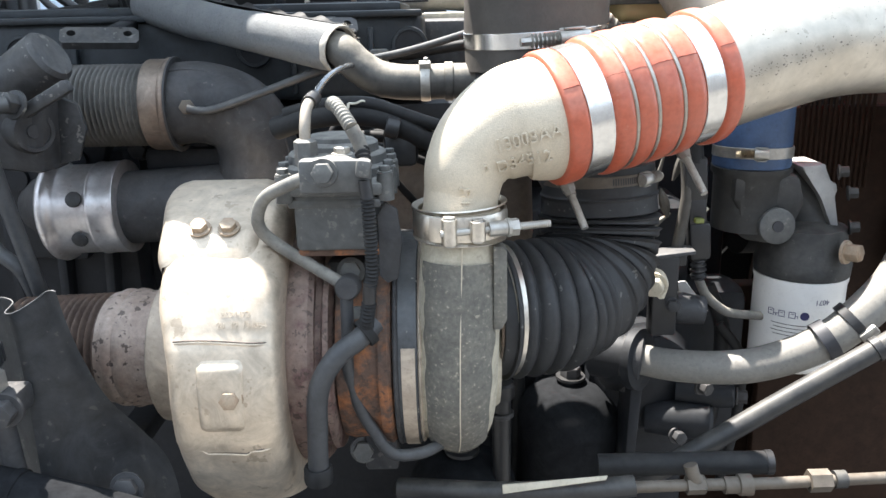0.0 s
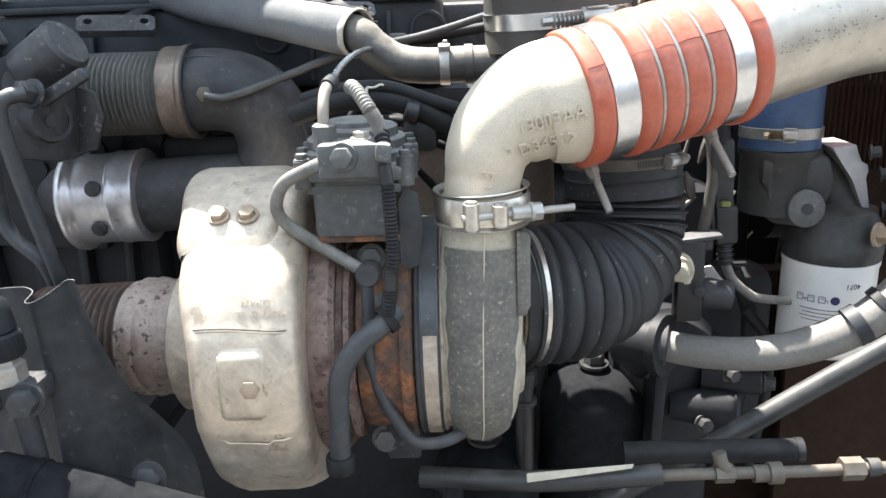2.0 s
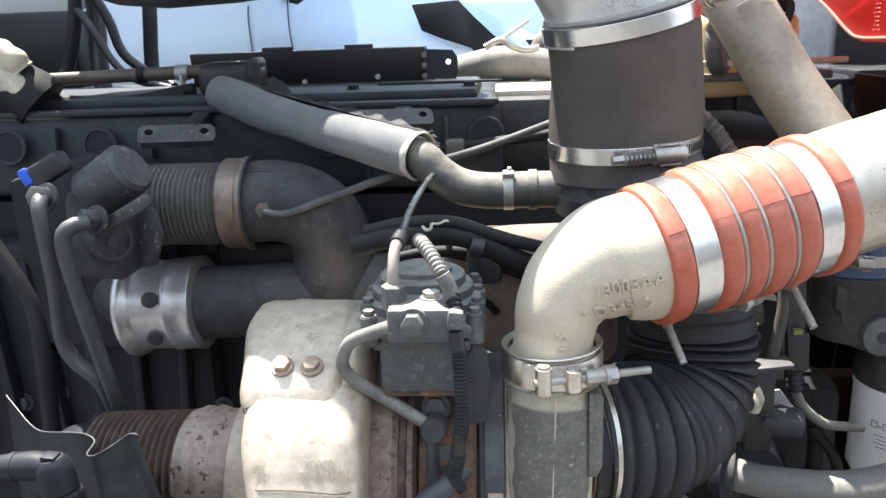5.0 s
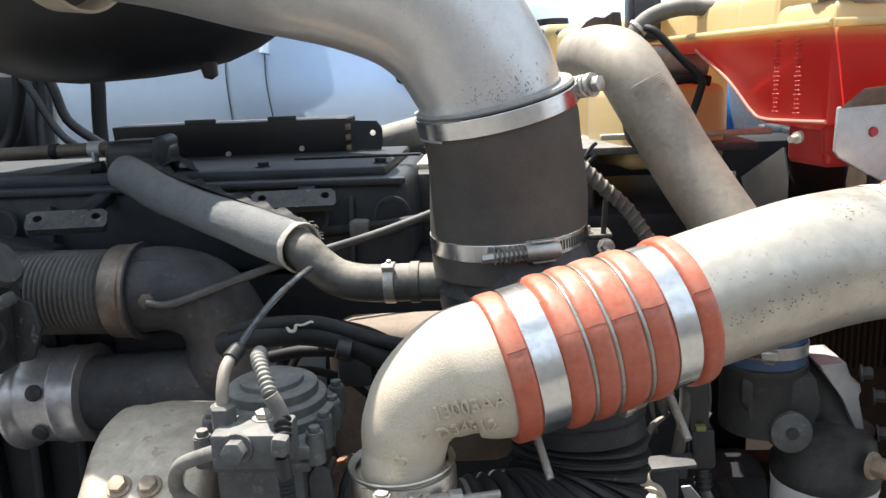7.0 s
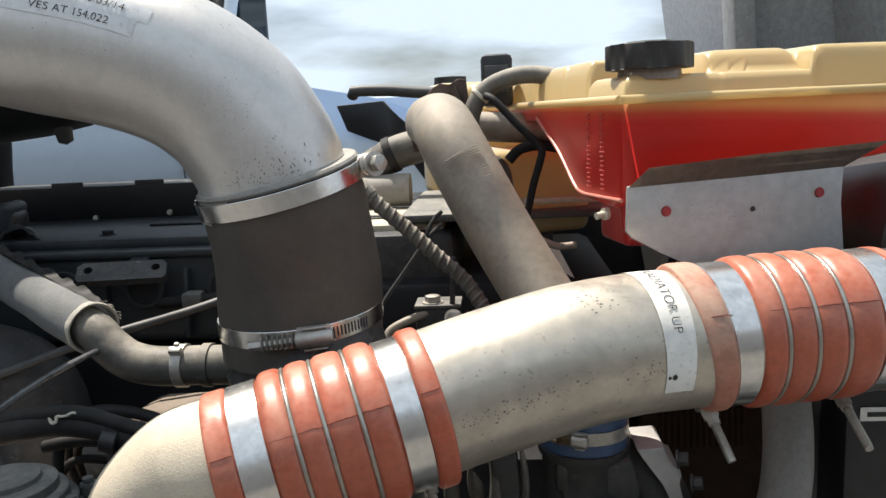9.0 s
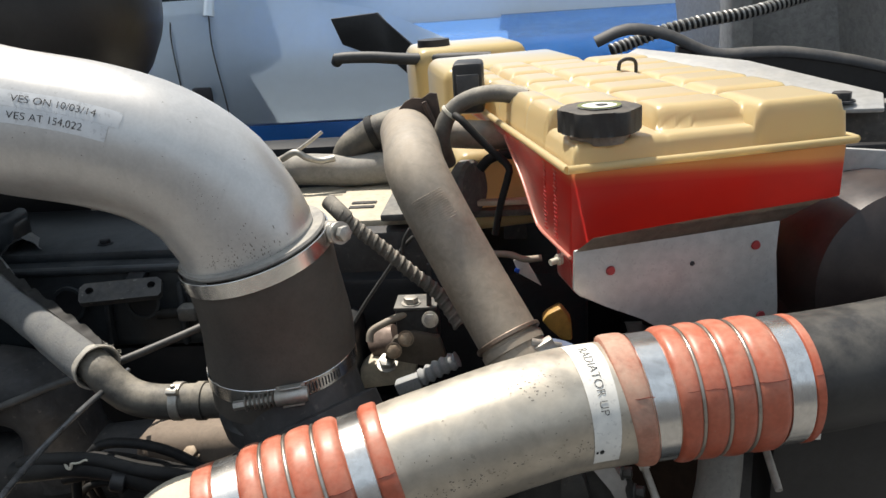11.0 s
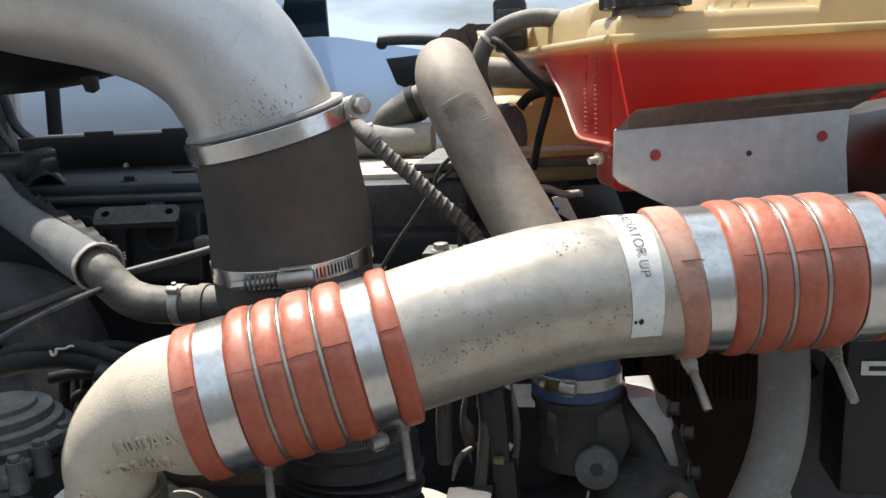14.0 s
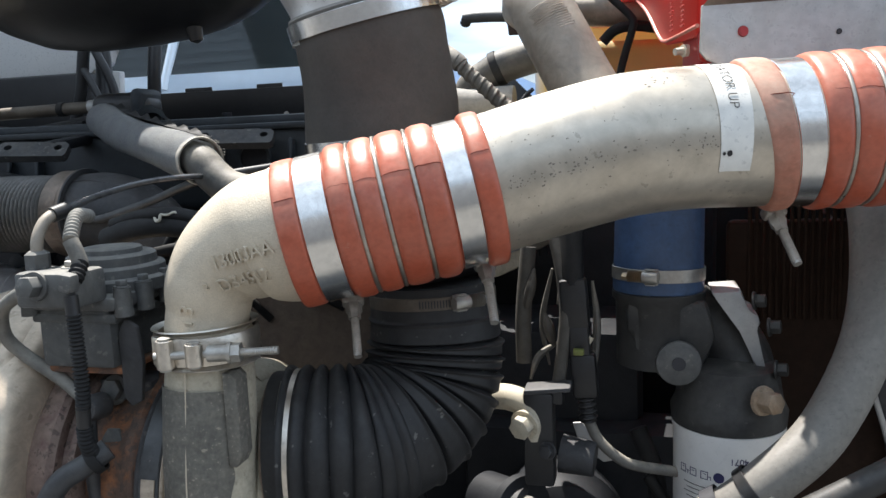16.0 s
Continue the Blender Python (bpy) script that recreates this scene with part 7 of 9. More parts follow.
def lower_right():
    P = [(0.1937, 0.7554, 1.3970), (0.2385, 0.7330, 1.3975), (0.2975, 0.7121, 1.4065), (0.3569, 0.7021, 1.4314), (0.3990, 0.7022, 1.4652), (0.4408, 0.7212, 1.5032), (0.4774, 0.7562, 1.5696), (0.4903, 0.8033, 1.6450), (0.4840, 0.8400, 1.7000), (0.470, 0.87, 1.76)]
    t = thing("coolant_hose", (0.3, 0.66, 1.41), "dusty grey corrugated-print coolant hose with cable tie", "hose")
    part("hose_body", sweep(P, lambda q: 0.0160 + 0.0040 * min(1, q * 1.6), 90, 32), M_COOLHOSE, t)
    part("end_fitting", lathe([(-0.014, 0.0), (-0.014, 0.022), (0.006, 0.023), (0.008, 0.02), (0.008, 0)], P[0], (1, -0.3, -0.1), 32), M_IRON, t)
    d = V(0.042, -0.003, 0.040).normalized()
    o = V(0.380, 0.692, 1.456)
    part("printed_band", ring(V(0.362, 0.6975, 1.4392), V(0.046, -0.002, 0.029), 0.0192, 0.012, 0.0003, 32), M_SEAMLINE, t, "black printed band")
    tie = part("cable_tie", ring(V(0.3880, 0.7016, 1.4560), d, 0.0192, 0.009, 0.0016, 32), M_PLASTIC, t, "black plastic cable tie")
    part("tie_buckle", box((0.012, 0.010, 0.018), along(V(0.3880, 0.7016, 1.4560) + V(0.006, -0.019, -0.004), d), 0.002), M_STEEL, tie, "steel tie buckle")
    rod = thing("black_support_rod", (0.25, 0.6, 1.40), "black painted diagonal support rod, scuffed on top", "rod")
    part("rod", sweep([(-0.36, 0.765, 0.982), (-0.15, 0.70, 1.112), (0.09, 0.66, 1.259), (0.144, 0.66, 1.291), (0.218, 0.66, 1.334), (0.319, 0.66, 1.400), (0.400, 0.66, 1.451), (0.48, 0.665, 1.50)], 0.0098, 20, 20), M_DARKPIPE, rod)
    part("rod_strap", ring(V(0.392, 0.660, 1.446), V(0.8, 0, 0.5), 0.0100, 0.008, 0.0015, 24), M_PLASTIC, rod)
    line = thing("hydraulic_line", (0.25, 0.6, 1.34), "dusty steel hydraulic line with hexagon fittings", "pipe")
    part("tube_left", sweep([(-0.05, 0.62, 1.335), (0.05, 0.605, 1.338), (0.135, 0.60, 1.344), (0.16, 0.60, 1.346)], 0.0095, 16, 20), M_DARKPIPE, line)
    part("stay", sweep([(-0.02, 0.62, 1.335), (-0.02, 0.66, 1.16), (-0.02, 0.765, 0.985)], 0.008, 12, 12), M_ENGINE, line)
    part("tube_middle", sweep([(0.15, 0.60, 1.344), (0.21, 0.598, 1.347), (0.26, 0.598, 1.347), (0.33, 0.598, 1.349), (0.45, 0.60, 1.354), (0.60, 0.62, 1.36)], 0.0052, 30, 18), M_FITTING, line)
    part("nut", lathe([(0, 0), (0, 0.0085), (0.016, 0.0085), (0.017, 0.007), (0.017, 0)], (0.205, 0.598, 1.347), (1, 0, 0.02), 6), M_FITTING, line, "dusty tan union nut")
    part("elbow_nut", sweep([(0.216, 0.598, 1.350), (0.211, 0.598, 1.356), (0.208, 0.600, 1.366)], 0.006, 10, 16), M_FITTING, line, "tan elbow fitting")
    part("tee", lathe([(0, 0), (0, 0.0075), (0.012, 0.0075), (0.013, 0.0095), (0.024, 0.0095), (0.024, 0)], (0.238, 0.598, 1.346), (1, 0, 0.02), 20), M_FITTING, line)
    part("union", lathe([(0, 0), (0, 0.0100), (0.018, 0.0100), (0.019, 0.008), (0.019, 0)], (0.312, 0.598, 1.349), (1, 0, 0.02), 6), M_FITTING, line)
    part("sleeve", lathe([(0, 0.003), (0, 0.0078), (0.010, 0.0078), (0.010, 0.003)], (0.334, 0.598, 1.350), (1, 0, 0.02), 24), M_DARKPIPE, line)
    part("clip_plate", plate([(0, 0), (0.09, 0.010), (0.092, 0.014), (0.0, 0.008)], 0.003, pose(0.043, 0.588, 1.348, 60, 0, 0), 0.001), M_CREAMHOUSING, line, "sunlit pale sheet edge")
    part("cross_hose", sweep([(0.135, 0.635, 1.345), (0.20, 0.628, 1.350), (0.288, 0.622, 1.353)], 0.0105, 14, 20), M_RUBBER, line, "short black hose end")
    part("hose_end", lathe([(0, 0), (0, 0.0112), (0.006, 0.0112), (0.006, 0)], (0.283, 0.6225, 1.353), (1, -0.06, 0.03), 24), M_PLASTIC, line)
    # canisters low in the bay
    for name, o, r, h, hx, lab in (("fuel_filter_canister", (0.139, 0.83, 0.985), 0.060, 0.356, 0.012, "black domed fuel filter canister with hexagon cap"),
                                   ("oil_filter_canister", (0.011, 0.80, 0.985), 0.062, 0.280, 0.014, "black domed oil filter canister low in the bay")):
        c = thing(name, o, lab, "filter")
        dome = [(h - 0.046 + 0.040 * math.sin(k * math.pi / 20), r * (0.25 + 0.75 * math.cos(k * math.pi / 20))) for k in range(10)]
        part("can", lathe([(0, 0), (0, r * 0.95), (0.01, r), (h - 0.060, r), (h - 0.056, r * 1.02), (h - 0.050, r * 1.02)] + dome + [(h - 0.005, r * 0.25), (h, r * 0.22), (h, 0)], o, (0, 0, 1), 56), M_LOWPIPE, c)
        part("cap_flange", lathe([(0, 0), (0, hx * 1.45), (0.003, hx * 1.4), (0.003, 0)], (o[0], o[1], o[2] + h - 0.001), (0, 0, 1), 32), M_PLASTIC, c)
        part("cap_hexagon", lathe([(0, 0), (0, hx), (0.010, hx), (0.012, hx * 0.85), (0.012, 0)], (o[0], o[1], o[2] + h + 0.001), (0, 0, 1), 6), M_IRON, c)
    pc = thing("port_cap", (0.055, 0.775, 1.32), "black threaded test port with white print", "fitting")
    part("stem", sweep([(0.055, 0.775, 1.225), (0.055, 0.775, 1.345)], 0.0105, 4, 24), M_PLASTIC, pc)
    part("cap", lathe([(0, 0), (0, 0.0135), (0.002, 0.0145), (0.016, 0.0145), (0.019, 0.012), (0.019, 0)], (0.055, 0.775, 1.345), (0, 0, 1), 32), M_PLASTIC, pc)
    part("collar", ring(V(0.055, 0.775, 1.325), (0, 0, 1), 0.0105, 0.006, 0.003, 32), M_IRON, pc)
    pm = thing("coolant_pump", (0.235, 0.86, 1.30), "black cast coolant pump body with bolts", "pump")
    part("body", lathe([(-0.06, 0), (-0.06, 0.060), (-0.02, 0.066), (0.0, 0.066), (0.004, 0.060), (0.022, 0.054), (0.030, 0.040), (0.034, 0)], (0.226, 0.84, 1.335), (0.15, -1, 0.1), 48), M_ENGINE, pm)
    part("hose_flange", lathe([(-0.05, 0), (-0.05, 0.026), (-0.008, 0.026), (-0.006, 0.033), (0.003, 0.033), (0.005, 0.028), (0.005, 0)], (0.199, 0.757, 1.395), (0.75, -0.60, 0.1), 36), M_ENGINE, pm, "black flanged hose outlet")
    part("outlet_neck", sweep([(0.199, 0.757, 1.395), (0.185, 0.775, 1.385), (0.19, 0.81, 1.36)], 0.026, 12, 28), M_ENGINE, pm)
    part("rib", plate([(0.186, 1.235), (0.196, 1.235), (0.203, 1.365), (0.19, 1.37)], 0.05, pose(0, 0.80, 0, 90, 0, 0), 0.003), M_ENGINE, pm)
    part("snout", lathe([(-0.04, 0.018), (0, 0.022), (0.03, 0.021), (0.034, 0.017), (0.034, 0)], (0.262, 0.80, 1.300), (1, -0.3, 0.05), 30), M_ENGINE, pm)
    part("upper_snout", lathe([(-0.04, 0.012), (0, 0.014), (0.022, 0.013), (0.024, 0.010), (0.024, 0)], (0.295, 0.80, 1.330), (1, -0.3, 0.02), 24), M_ENGINE, pm)
    part("column", box((0.10, 0.10, 0.36), pose(0.235, 0.89, 1.165), 0.02), M_ENGINE, pm)
    for o, d in (((0.319, 0.793, 1.331), (1, -0.3, 0.02)), ((0.274, 0.778, 1.352), (0.5, -1, 0)), ((0.194, 0.785, 1.352), (0, -1, 0.1)), ((0.20, 0.788, 1.300), (0, -1, 0.1)), ((0.252, 0.782, 1.290), (0.2, -1, 0.1))):
        part("pump_bolt", bolt(o, d, 0.0075, 0.010), M_IRON, pm)
    part("gear_cover", box((0.26, 0.08, 0.24), pose(0.24, 0.94, 1.30), 0.02), M_ENGINE, pm, "black front cover")
    for k, (P, r_) in enumerate((([(0.06, 0.86, 1.38), (0.08, 0.85, 1.34), (0.078, 0.85, 1.27), (0.070, 0.85, 1.16)], 0.007), ([(-0.06, 0.72, 1.27), (-0.03, 0.73, 1.245), (-0.035, 0.74, 1.20), (-0.04, 0.75, 1.12)], 0.008),
                                 ([(0.31, 0.84, 1.40), (0.335, 0.83, 1.36), (0.34, 0.84, 1.28), (0.33, 0.85, 1.18)], 0.006), ([(0.30, 0.86, 1.44), (0.318, 0.85, 1.39), (0.315, 0.85, 1.30), (0.30, 0.86, 1.18)], 0.009))):
        pipe("engine_hose", P, r_, M_RUBBER, "black rubber hose running down the engine", "hose", 24, 14, "lower engine hoses")


lower_right()


# ---- radiator side ----
def radiator():
    t = thing("radiator", (0.62, 1.3, 0.9), "brown finned radiator core in the shade", "radiator")
    part("core", box((0.06, 0.95, 0.85), pose(0.66, 1.38, 1.30), 0.004), M_CORE, t)
    sh = thing("fan_shroud", (0.55, 1.0, 1.2), "dark glossy plastic fan shroud", "shroud")
    part("front_panel", box((0.40, 0.02, 0.72), pose(0.585, 0.905, 1.28), 0.006), M_OLIVE, sh, "dark brown side panel")
    for i in range(14):
        part("rib", box((0.0035, 0.004, 0.11), pose(0.405 + i * 0.0062, 0.894, 1.60), 0.001, 1), M_OLIVE, sh)
    part("corner_panel", plate([(0.511, 1.489), (0.54, 1.36), (0.70, 1.30), (0.70, 1.58), (0.575, 1.60), (0.53, 1.57)], 0.006, pose(0, 0.878, 0, 90, 0, 0), 0.002), M_CHARCOAL, sh, "flat charcoal corner panel")
    part("panel_edge", sweep([(0.509, 0.868, 1.490), (0.528, 0.868, 1.426), (0.545, 0.868, 1.36)], 0.0028, 10, 10), M_BRACKET, sh, "pale folded panel edge")
    part("grey_pipe", sweep([(0.50, 0.86, 1.68), (0.53, 0.85, 1.633), (0.561, 0.85, 1.575), (0.60, 0.86, 1.50)], 0.016, 16, 20), M_CHARCOAL, sh, "grey overflow pipe")
    part("lower_panel", box((0.62, 0.03, 0.80), pose(0.60, 0.985, 1.0), 0.004), M_OLIVE, sh)
    part("lobe", lathe([(-0.10, 0), (-0.10, 0.085), (-0.06, 0.10), (0.06, 0.10), (0.095, 0.09), (0.11, 0.06), (0.115, 0)], (0.650, 0.93, 1.735), (0.15, -0.98, 0.12), 48), M_SHROUD, sh, "rounded dark lobe")
    part("lobe_base", box((0.20, 0.16, 0.14), pose(0.655, 0.92, 1.67), 0.03), M_SHROUD, sh)
    fan = thing("cooling_fan", (0.42, 1.2, 1.5), "black cooling fan blades behind the tank", "fan")
    for k in range(8):
        a = k * math.pi / 4 + 0.2
        b = plate([(-0.03, 0.06), (0.03, 0.06), (0.055, 0.30), (-0.04, 0.31)], 0.005, Matrix.Translation((0.50, 1.22, 1.45)) @ Matrix.Rotation(radians(90), 4, "Y") @ Matrix.Rotation(a, 4, "Z") @ Matrix.Rotation(radians(28), 4, "Y"), 0.001)
        part("blade", b, M_PLASTIC, fan)
    part("hub", lathe([(-0.04, 0), (-0.04, 0.08), (0.03, 0.08), (0.03, 0)], (0.50, 1.22, 1.45), (1, 0, 0), 32), M_IRON, fan)
    pl = thing("module_box", (0.56, 0.80, 1.58), "dark plastic box with a small paper tag", "box")
    part("box", box((0.13, 0.06, 0.16), pose(0.60, 0.815, 1.585), 0.008), M_PLASTIC, pl)
    part("paper_tag", box((0.031, 0.001, 0.012), pose(0.5615, 0.783, 1.622), 0.0002), M_LABEL, pl, "small white paper tag")
    part("tag_bar", box((0.020, 0.001, 0.004), pose(0.5615, 0.7822, 1.622), 0.0001), M_INK, pl)


radiator()


# ---- coolant tank ----
TK = Matrix.Translation((0.3465, 0.7616, 0.0)) @ Matrix.Rotation(math.atan2(0.2425, 0.970), 4, "Z")   # x along the front, y to the back


def cushion(x0, x1, y0, y1, z0, z1, r, bm):
    return box((x1 - x0, y1 - y0, z1 - z0), TK @ Matrix.Translation(((x0 + x1) / 2, (y0 + y1) / 2, (z0 + z1) / 2)), r, 4, bm)


def coolant_tank():
    t = thing("coolant_tank", TK @ V(0.12, 0.2, 1.77), "milky plastic coolant tank part filled with red coolant", "tank")
    W = 0.260
    # lower shell: deep at the front, shallow further back
    prof = [(0.004, 1.890), (0.006, 1.808), (0.014, 1.803), (0.100, 1.806), (0.118, 1.813), (0.165, 1.8427), (0.238, 1.874), (0.46, 1.868), (0.470, 1.874), (0.472, 1.890)]
    b = bmesh.new()
    lo = [b.verts.new(TK @ V(0.004, y, z)) for y, z in prof]
    hi = [b.verts.new(TK @ V(W - 0.006, y, max(z, 1.838))) for i, (y, z) in enumerate(prof)]
    n = len(prof)
    b.faces.new(lo)
    b.faces.new(hi[::-1])
    for i in range(n - 1):
        b.faces.new((lo[i], lo[i + 1], hi[i + 1], hi[i]))
    bmesh.ops.recalc_face_normals(b, faces=b.faces)
    bmesh.ops.bevel(b, geom=[q for q in b.edges if len(q.link_faces) == 2], offset=0.0012, segments=1, profile=0.5, affect="EDGES", clamp_overlap=True)
    part("lower_shell", b, M_TANK, t, "lower shell, red with coolant", 50)
    for k in range(2):
        for i in range(17):
            b = box((0.0008, 0.0075 if i % 4 else 0.011, 0.0016), TK @ Matrix.Translation((0.0032, 0.047 + 0.032 * k, 1.879 - 0.0039 * i)), 0.0004, 1)
            part("level_mark", b, M_TANK, t)
    part("bottom_rim", sweep([TK @ V(0.003, 0.006, 1.811), TK @ V(0.003, 0.060, 1.8095), TK @ V(0.003, 0.098, 1.8095), TK @ V(0.003, 0.118, 1.816), TK @ V(0.003, 0.165, 1.846), TK @ V(0.003, 0.232, 1.876)], 0.0017, 60, 8), M_TANKRIM, t, "pale moulded bottom edge")
    part("foot", box((0.050, 0.058, 0.036), TK @ Matrix.Translation((0.033, 0.038, 1.790)), 0.006, 3), M_TANK, t, "red lower foot of the shell")
    part("front_web", plate([(0.004, 1.806), (0.182, 1.836), (0.178, 1.790), (0.110, 1.740), (0.060, 1.760), (0.006, 1.785)], 0.006, TK @ Matrix.Translation((0, 0.014, 0)) @ Matrix.Rotation(radians(90), 4, "X"), 0.002), M_TANK, t, "red front wall behind the bracket")
    loop = [(0.0, 0.0), (W / 2, -0.001), (W, 0.0), (W + 0.001, 0.236), (W, 0.472), (W / 2, 0.473), (0.0, 0.472), (-0.001, 0.236)]
    b = None
    for (xa, ya), (xb, yb) in zip(loop, loop[1:] + loop[:1]):
        b = sweep([TK @ V(xa, ya, 1.890), TK @ V(xb, yb, 1.890)], 0.0036, 3, 10, b)
    part("rim", b, M_TANK_CLEAR, t, "moulded seam rim")
    # a moulded lid of pillow-like cells, stepped down round the filler cap
    cols = [0.006, 0.040, 0.092, 0.172, 0.256]
    rows_ = [0.006, 0.090, 0.158, 0.218, 0.275, 0.345, 0.410, 0.470]
    def bump(d, w):
        f = max(0.0, min(1.0, d / w))
        return math.sqrt(max(0.0, 1 - (1 - f) ** 2))
    def cell(v, edges):
        k = max(i for i in range(len(edges) - 1) if v >= edges[i] - 1e-9)
        return k, min(v - edges[k], edges[k + 1] - v)
    b = bmesh.new()
    nx, ny = 84, 150
    grid = []
    for j in range(ny + 1):
        y = 0.006 + 0.464 * j / ny
        row = []
        for i in range(nx + 1):
            x = 0.006 + 0.250 * i / nx
            ci, dx = cell(x, cols)
            cj, dy = cell(y, rows_)
            rim_d = min(x - 0.006, 0.256 - x, y - 0.006, 0.470 - y)
            top = 0.041 + 0.0015 * math.sin(ci * 2.1 + cj) - (0.003 if ci == 0 else 0)
            if cj == 0 and ci < 2:
                top = 0.0215
            elif cj == 0 and ci == 2:
                top = 0.0215 + 0.0195 * bump(y - 0.030 - 0.25 * max(0, 0.125 - x), 0.016) if y > 0.030 + 0.25 * max(0, 0.125 - x) else 0.0215
                top = top if x > 0.094 else 0.0215
            groove = 0.0085 * (1 - bump(min(dx, dy), 0.0135)) if top > 0.03 else 0.002 * (1 - bump(min(dx, dy), 0.006))
            h = (top - groove) * bump(rim_d, 0.010)
            row.append(b.verts.new(TK @ V(x, y, 1.887 + h)))
        grid.append(row)
    for r0, r1 in zip(grid, grid[1:]):
        for i in range(nx):
            b.faces.new((r0[i], r0[i + 1], r1[i + 1], r1[i]))
    part("lid", b, M_TANK_CLEAR, t, "cream lid moulded in pillow-like cells", 70)
    hd = TK @ V(0.155, 0.285, 1.925)
    part("handle_clip", sweep([hd, hd + V(0.002, 0, 0.013), hd + V(0.012, 0.002, 0.016), hd + V(0.020, 0.004, 0.012), hd + V(0.021, 0.004, -0.002)], 0.0022, 20, 8), M_PLASTIC, t, "small black wire clip")
    part("filler_neck", lathe([(0, 0), (0, 0.026), (0.010, 0.025), (0.010, 0)], TK @ V(0.0395, 0.0333, 1.905), (0, 0, 1), 40), M_TAN, t, "rust-coloured filler neck")
    o = TK @ V(0.0395, 0.0333, 1.9135)
    bcap = bmesh.new()
    outline = []
    for k in range(72):
        a = 2 * math.pi * k / 72
        rr = 0.0335 + 0.0022 * max(-0.4, math.cos(6 * a))
        outline.append((rr * math.cos(a), rr * math.sin(a)))
    plate(outline, 0.020, Matrix.Translation(o), 0.002, bcap)
    cap = part("filler_cap", bcap, M_CAP, t, "black lobed plastic filler cap")
    part("cap_sticker", lathe([(0, 0), (0, 0.0185), (0.0006, 0.0185), (0.0006, 0)], o + V(0, 0, 0.021), (0, 0, 1), 40), M_LABEL, cap, "round pale warning sticker")
    part("sticker_rim", lathe([(0, 0.015), (0, 0.0185), (0.0004, 0.0185), (0.0004, 0.015)], o + V(0, 0, 0.0216), (0, 0, 1), 40, None, 0, 360, True), M_GREENTAG, cap)
    part("sticker_mark", lathe([(0, 0), (0, 0.006), (0.0004, 0.006), (0.0004, 0)], o + V(0.002, 0, 0.0216), (0, 0, 1), 5), M_INK, cap)
    part("drain_nipple", lathe([(0, 0), (0, 0.0052), (0.005, 0.0052), (0.005, 0.0030), (0.013, 0.0030), (0.013, 0)], TK @ V(0.008, 0.046, 1.796), TK.to_3x3() @ V(-0.9, -0.3, -0.1), 16), M_TIE, t, "off-white drain nipple")
    br = thing("tank_bracket", TK @ V(0.1, -0.02, 1.72), "galvanised sheet steel tank bracket with red plugs", "bracket")
    m = TK @ Matrix.Translation((0, -0.010, 0)) @ Matrix.Rotation(radians(90), 4, "X")
    outl = [(0.100, 1.725), (0.061, 1.7535), (0.027, 1.7705), (0.004, 1.783), (-0.001, 1.789), (0.0005, 1.822), (0.0005, 1.824), (0.185, 1.829), (0.182, 1.80), (0.188, 1.75), (0.190, 1.725)]
    part("sheet", plate(outl, 0.004, m, 0.001), M_BRACKET, br)
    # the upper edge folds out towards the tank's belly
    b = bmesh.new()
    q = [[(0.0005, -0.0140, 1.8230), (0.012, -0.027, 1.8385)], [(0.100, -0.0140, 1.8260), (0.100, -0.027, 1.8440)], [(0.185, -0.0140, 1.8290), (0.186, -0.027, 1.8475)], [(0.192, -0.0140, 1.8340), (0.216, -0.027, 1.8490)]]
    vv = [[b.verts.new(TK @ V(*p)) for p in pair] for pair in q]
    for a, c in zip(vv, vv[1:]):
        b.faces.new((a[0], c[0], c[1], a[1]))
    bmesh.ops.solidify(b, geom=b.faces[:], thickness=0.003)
    # The darker steel paints in the shade under the tank's belly.
    part("folded_edge", b, M_SHADEDFOLD, br, "folded upper edge of the sheet")
    for x, z in ((0.0315, 1.803), (0.163, 1.8095), (0.112, 1.736), (0.172, 1.742)):
        part("red_plug", lathe([(0, 0), (0, 0.0042), (0.0015, 0.0036), (0.0015, 0)], TK @ V(x, -0.0145, z), TK.to_3x3() @ V(0, -1, 0), 20), M_BRACKETRED, br, "dull red plug")
    part("dent", lathe([(0, 0), (0, 0.0022), (0.0006, 0.002), (0.0006, 0)], TK @ V(0.105, -0.0145, 1.8), TK.to_3x3() @ V(0, -1, 0), 12), M_SEAMLINE, br)
    # overflow tank and washer bottle behind
    r = thing("rear_tank", TK @ V(0.1, 0.5, 1.76), "milky rear expansion tank behind the coolant tank", "tank")
    part("tank_body", cushion(-0.02, 0.19, 0.482, 0.66, 1.74, 1.925, 0.018, None), M_TANK_CLEAR, r)
    part("low_body", cushion(-0.035, 0.10, 0.33, 0.475, 1.735, 1.838, 0.016, None), M_TANK_CLEAR, r)
    wb = thing("washer_bottle", TK @ V(0.02, 0.75, 1.75), "white washer bottle with black cap", "bottle")
    part("bottle", cushion(-0.03, 0.16, 0.70, 0.86, 1.74, 1.935, 0.02, None), M_TANK_CLEAR, wb)
    part("cap", lathe([(0, 0), (0, 0.028), (0.012, 0.027), (0.014, 0)], TK @ V(0.01, 0.76, 1.934), (0, 0, 1), 32), M_PLASTIC, wb, "flat black cap")
    # hoses at the tank's back corner
    h = thing("tank_vent_hose", (0.25, 0.99, 1.88), "dusty black vent hose with a pale cable tie", "hose")
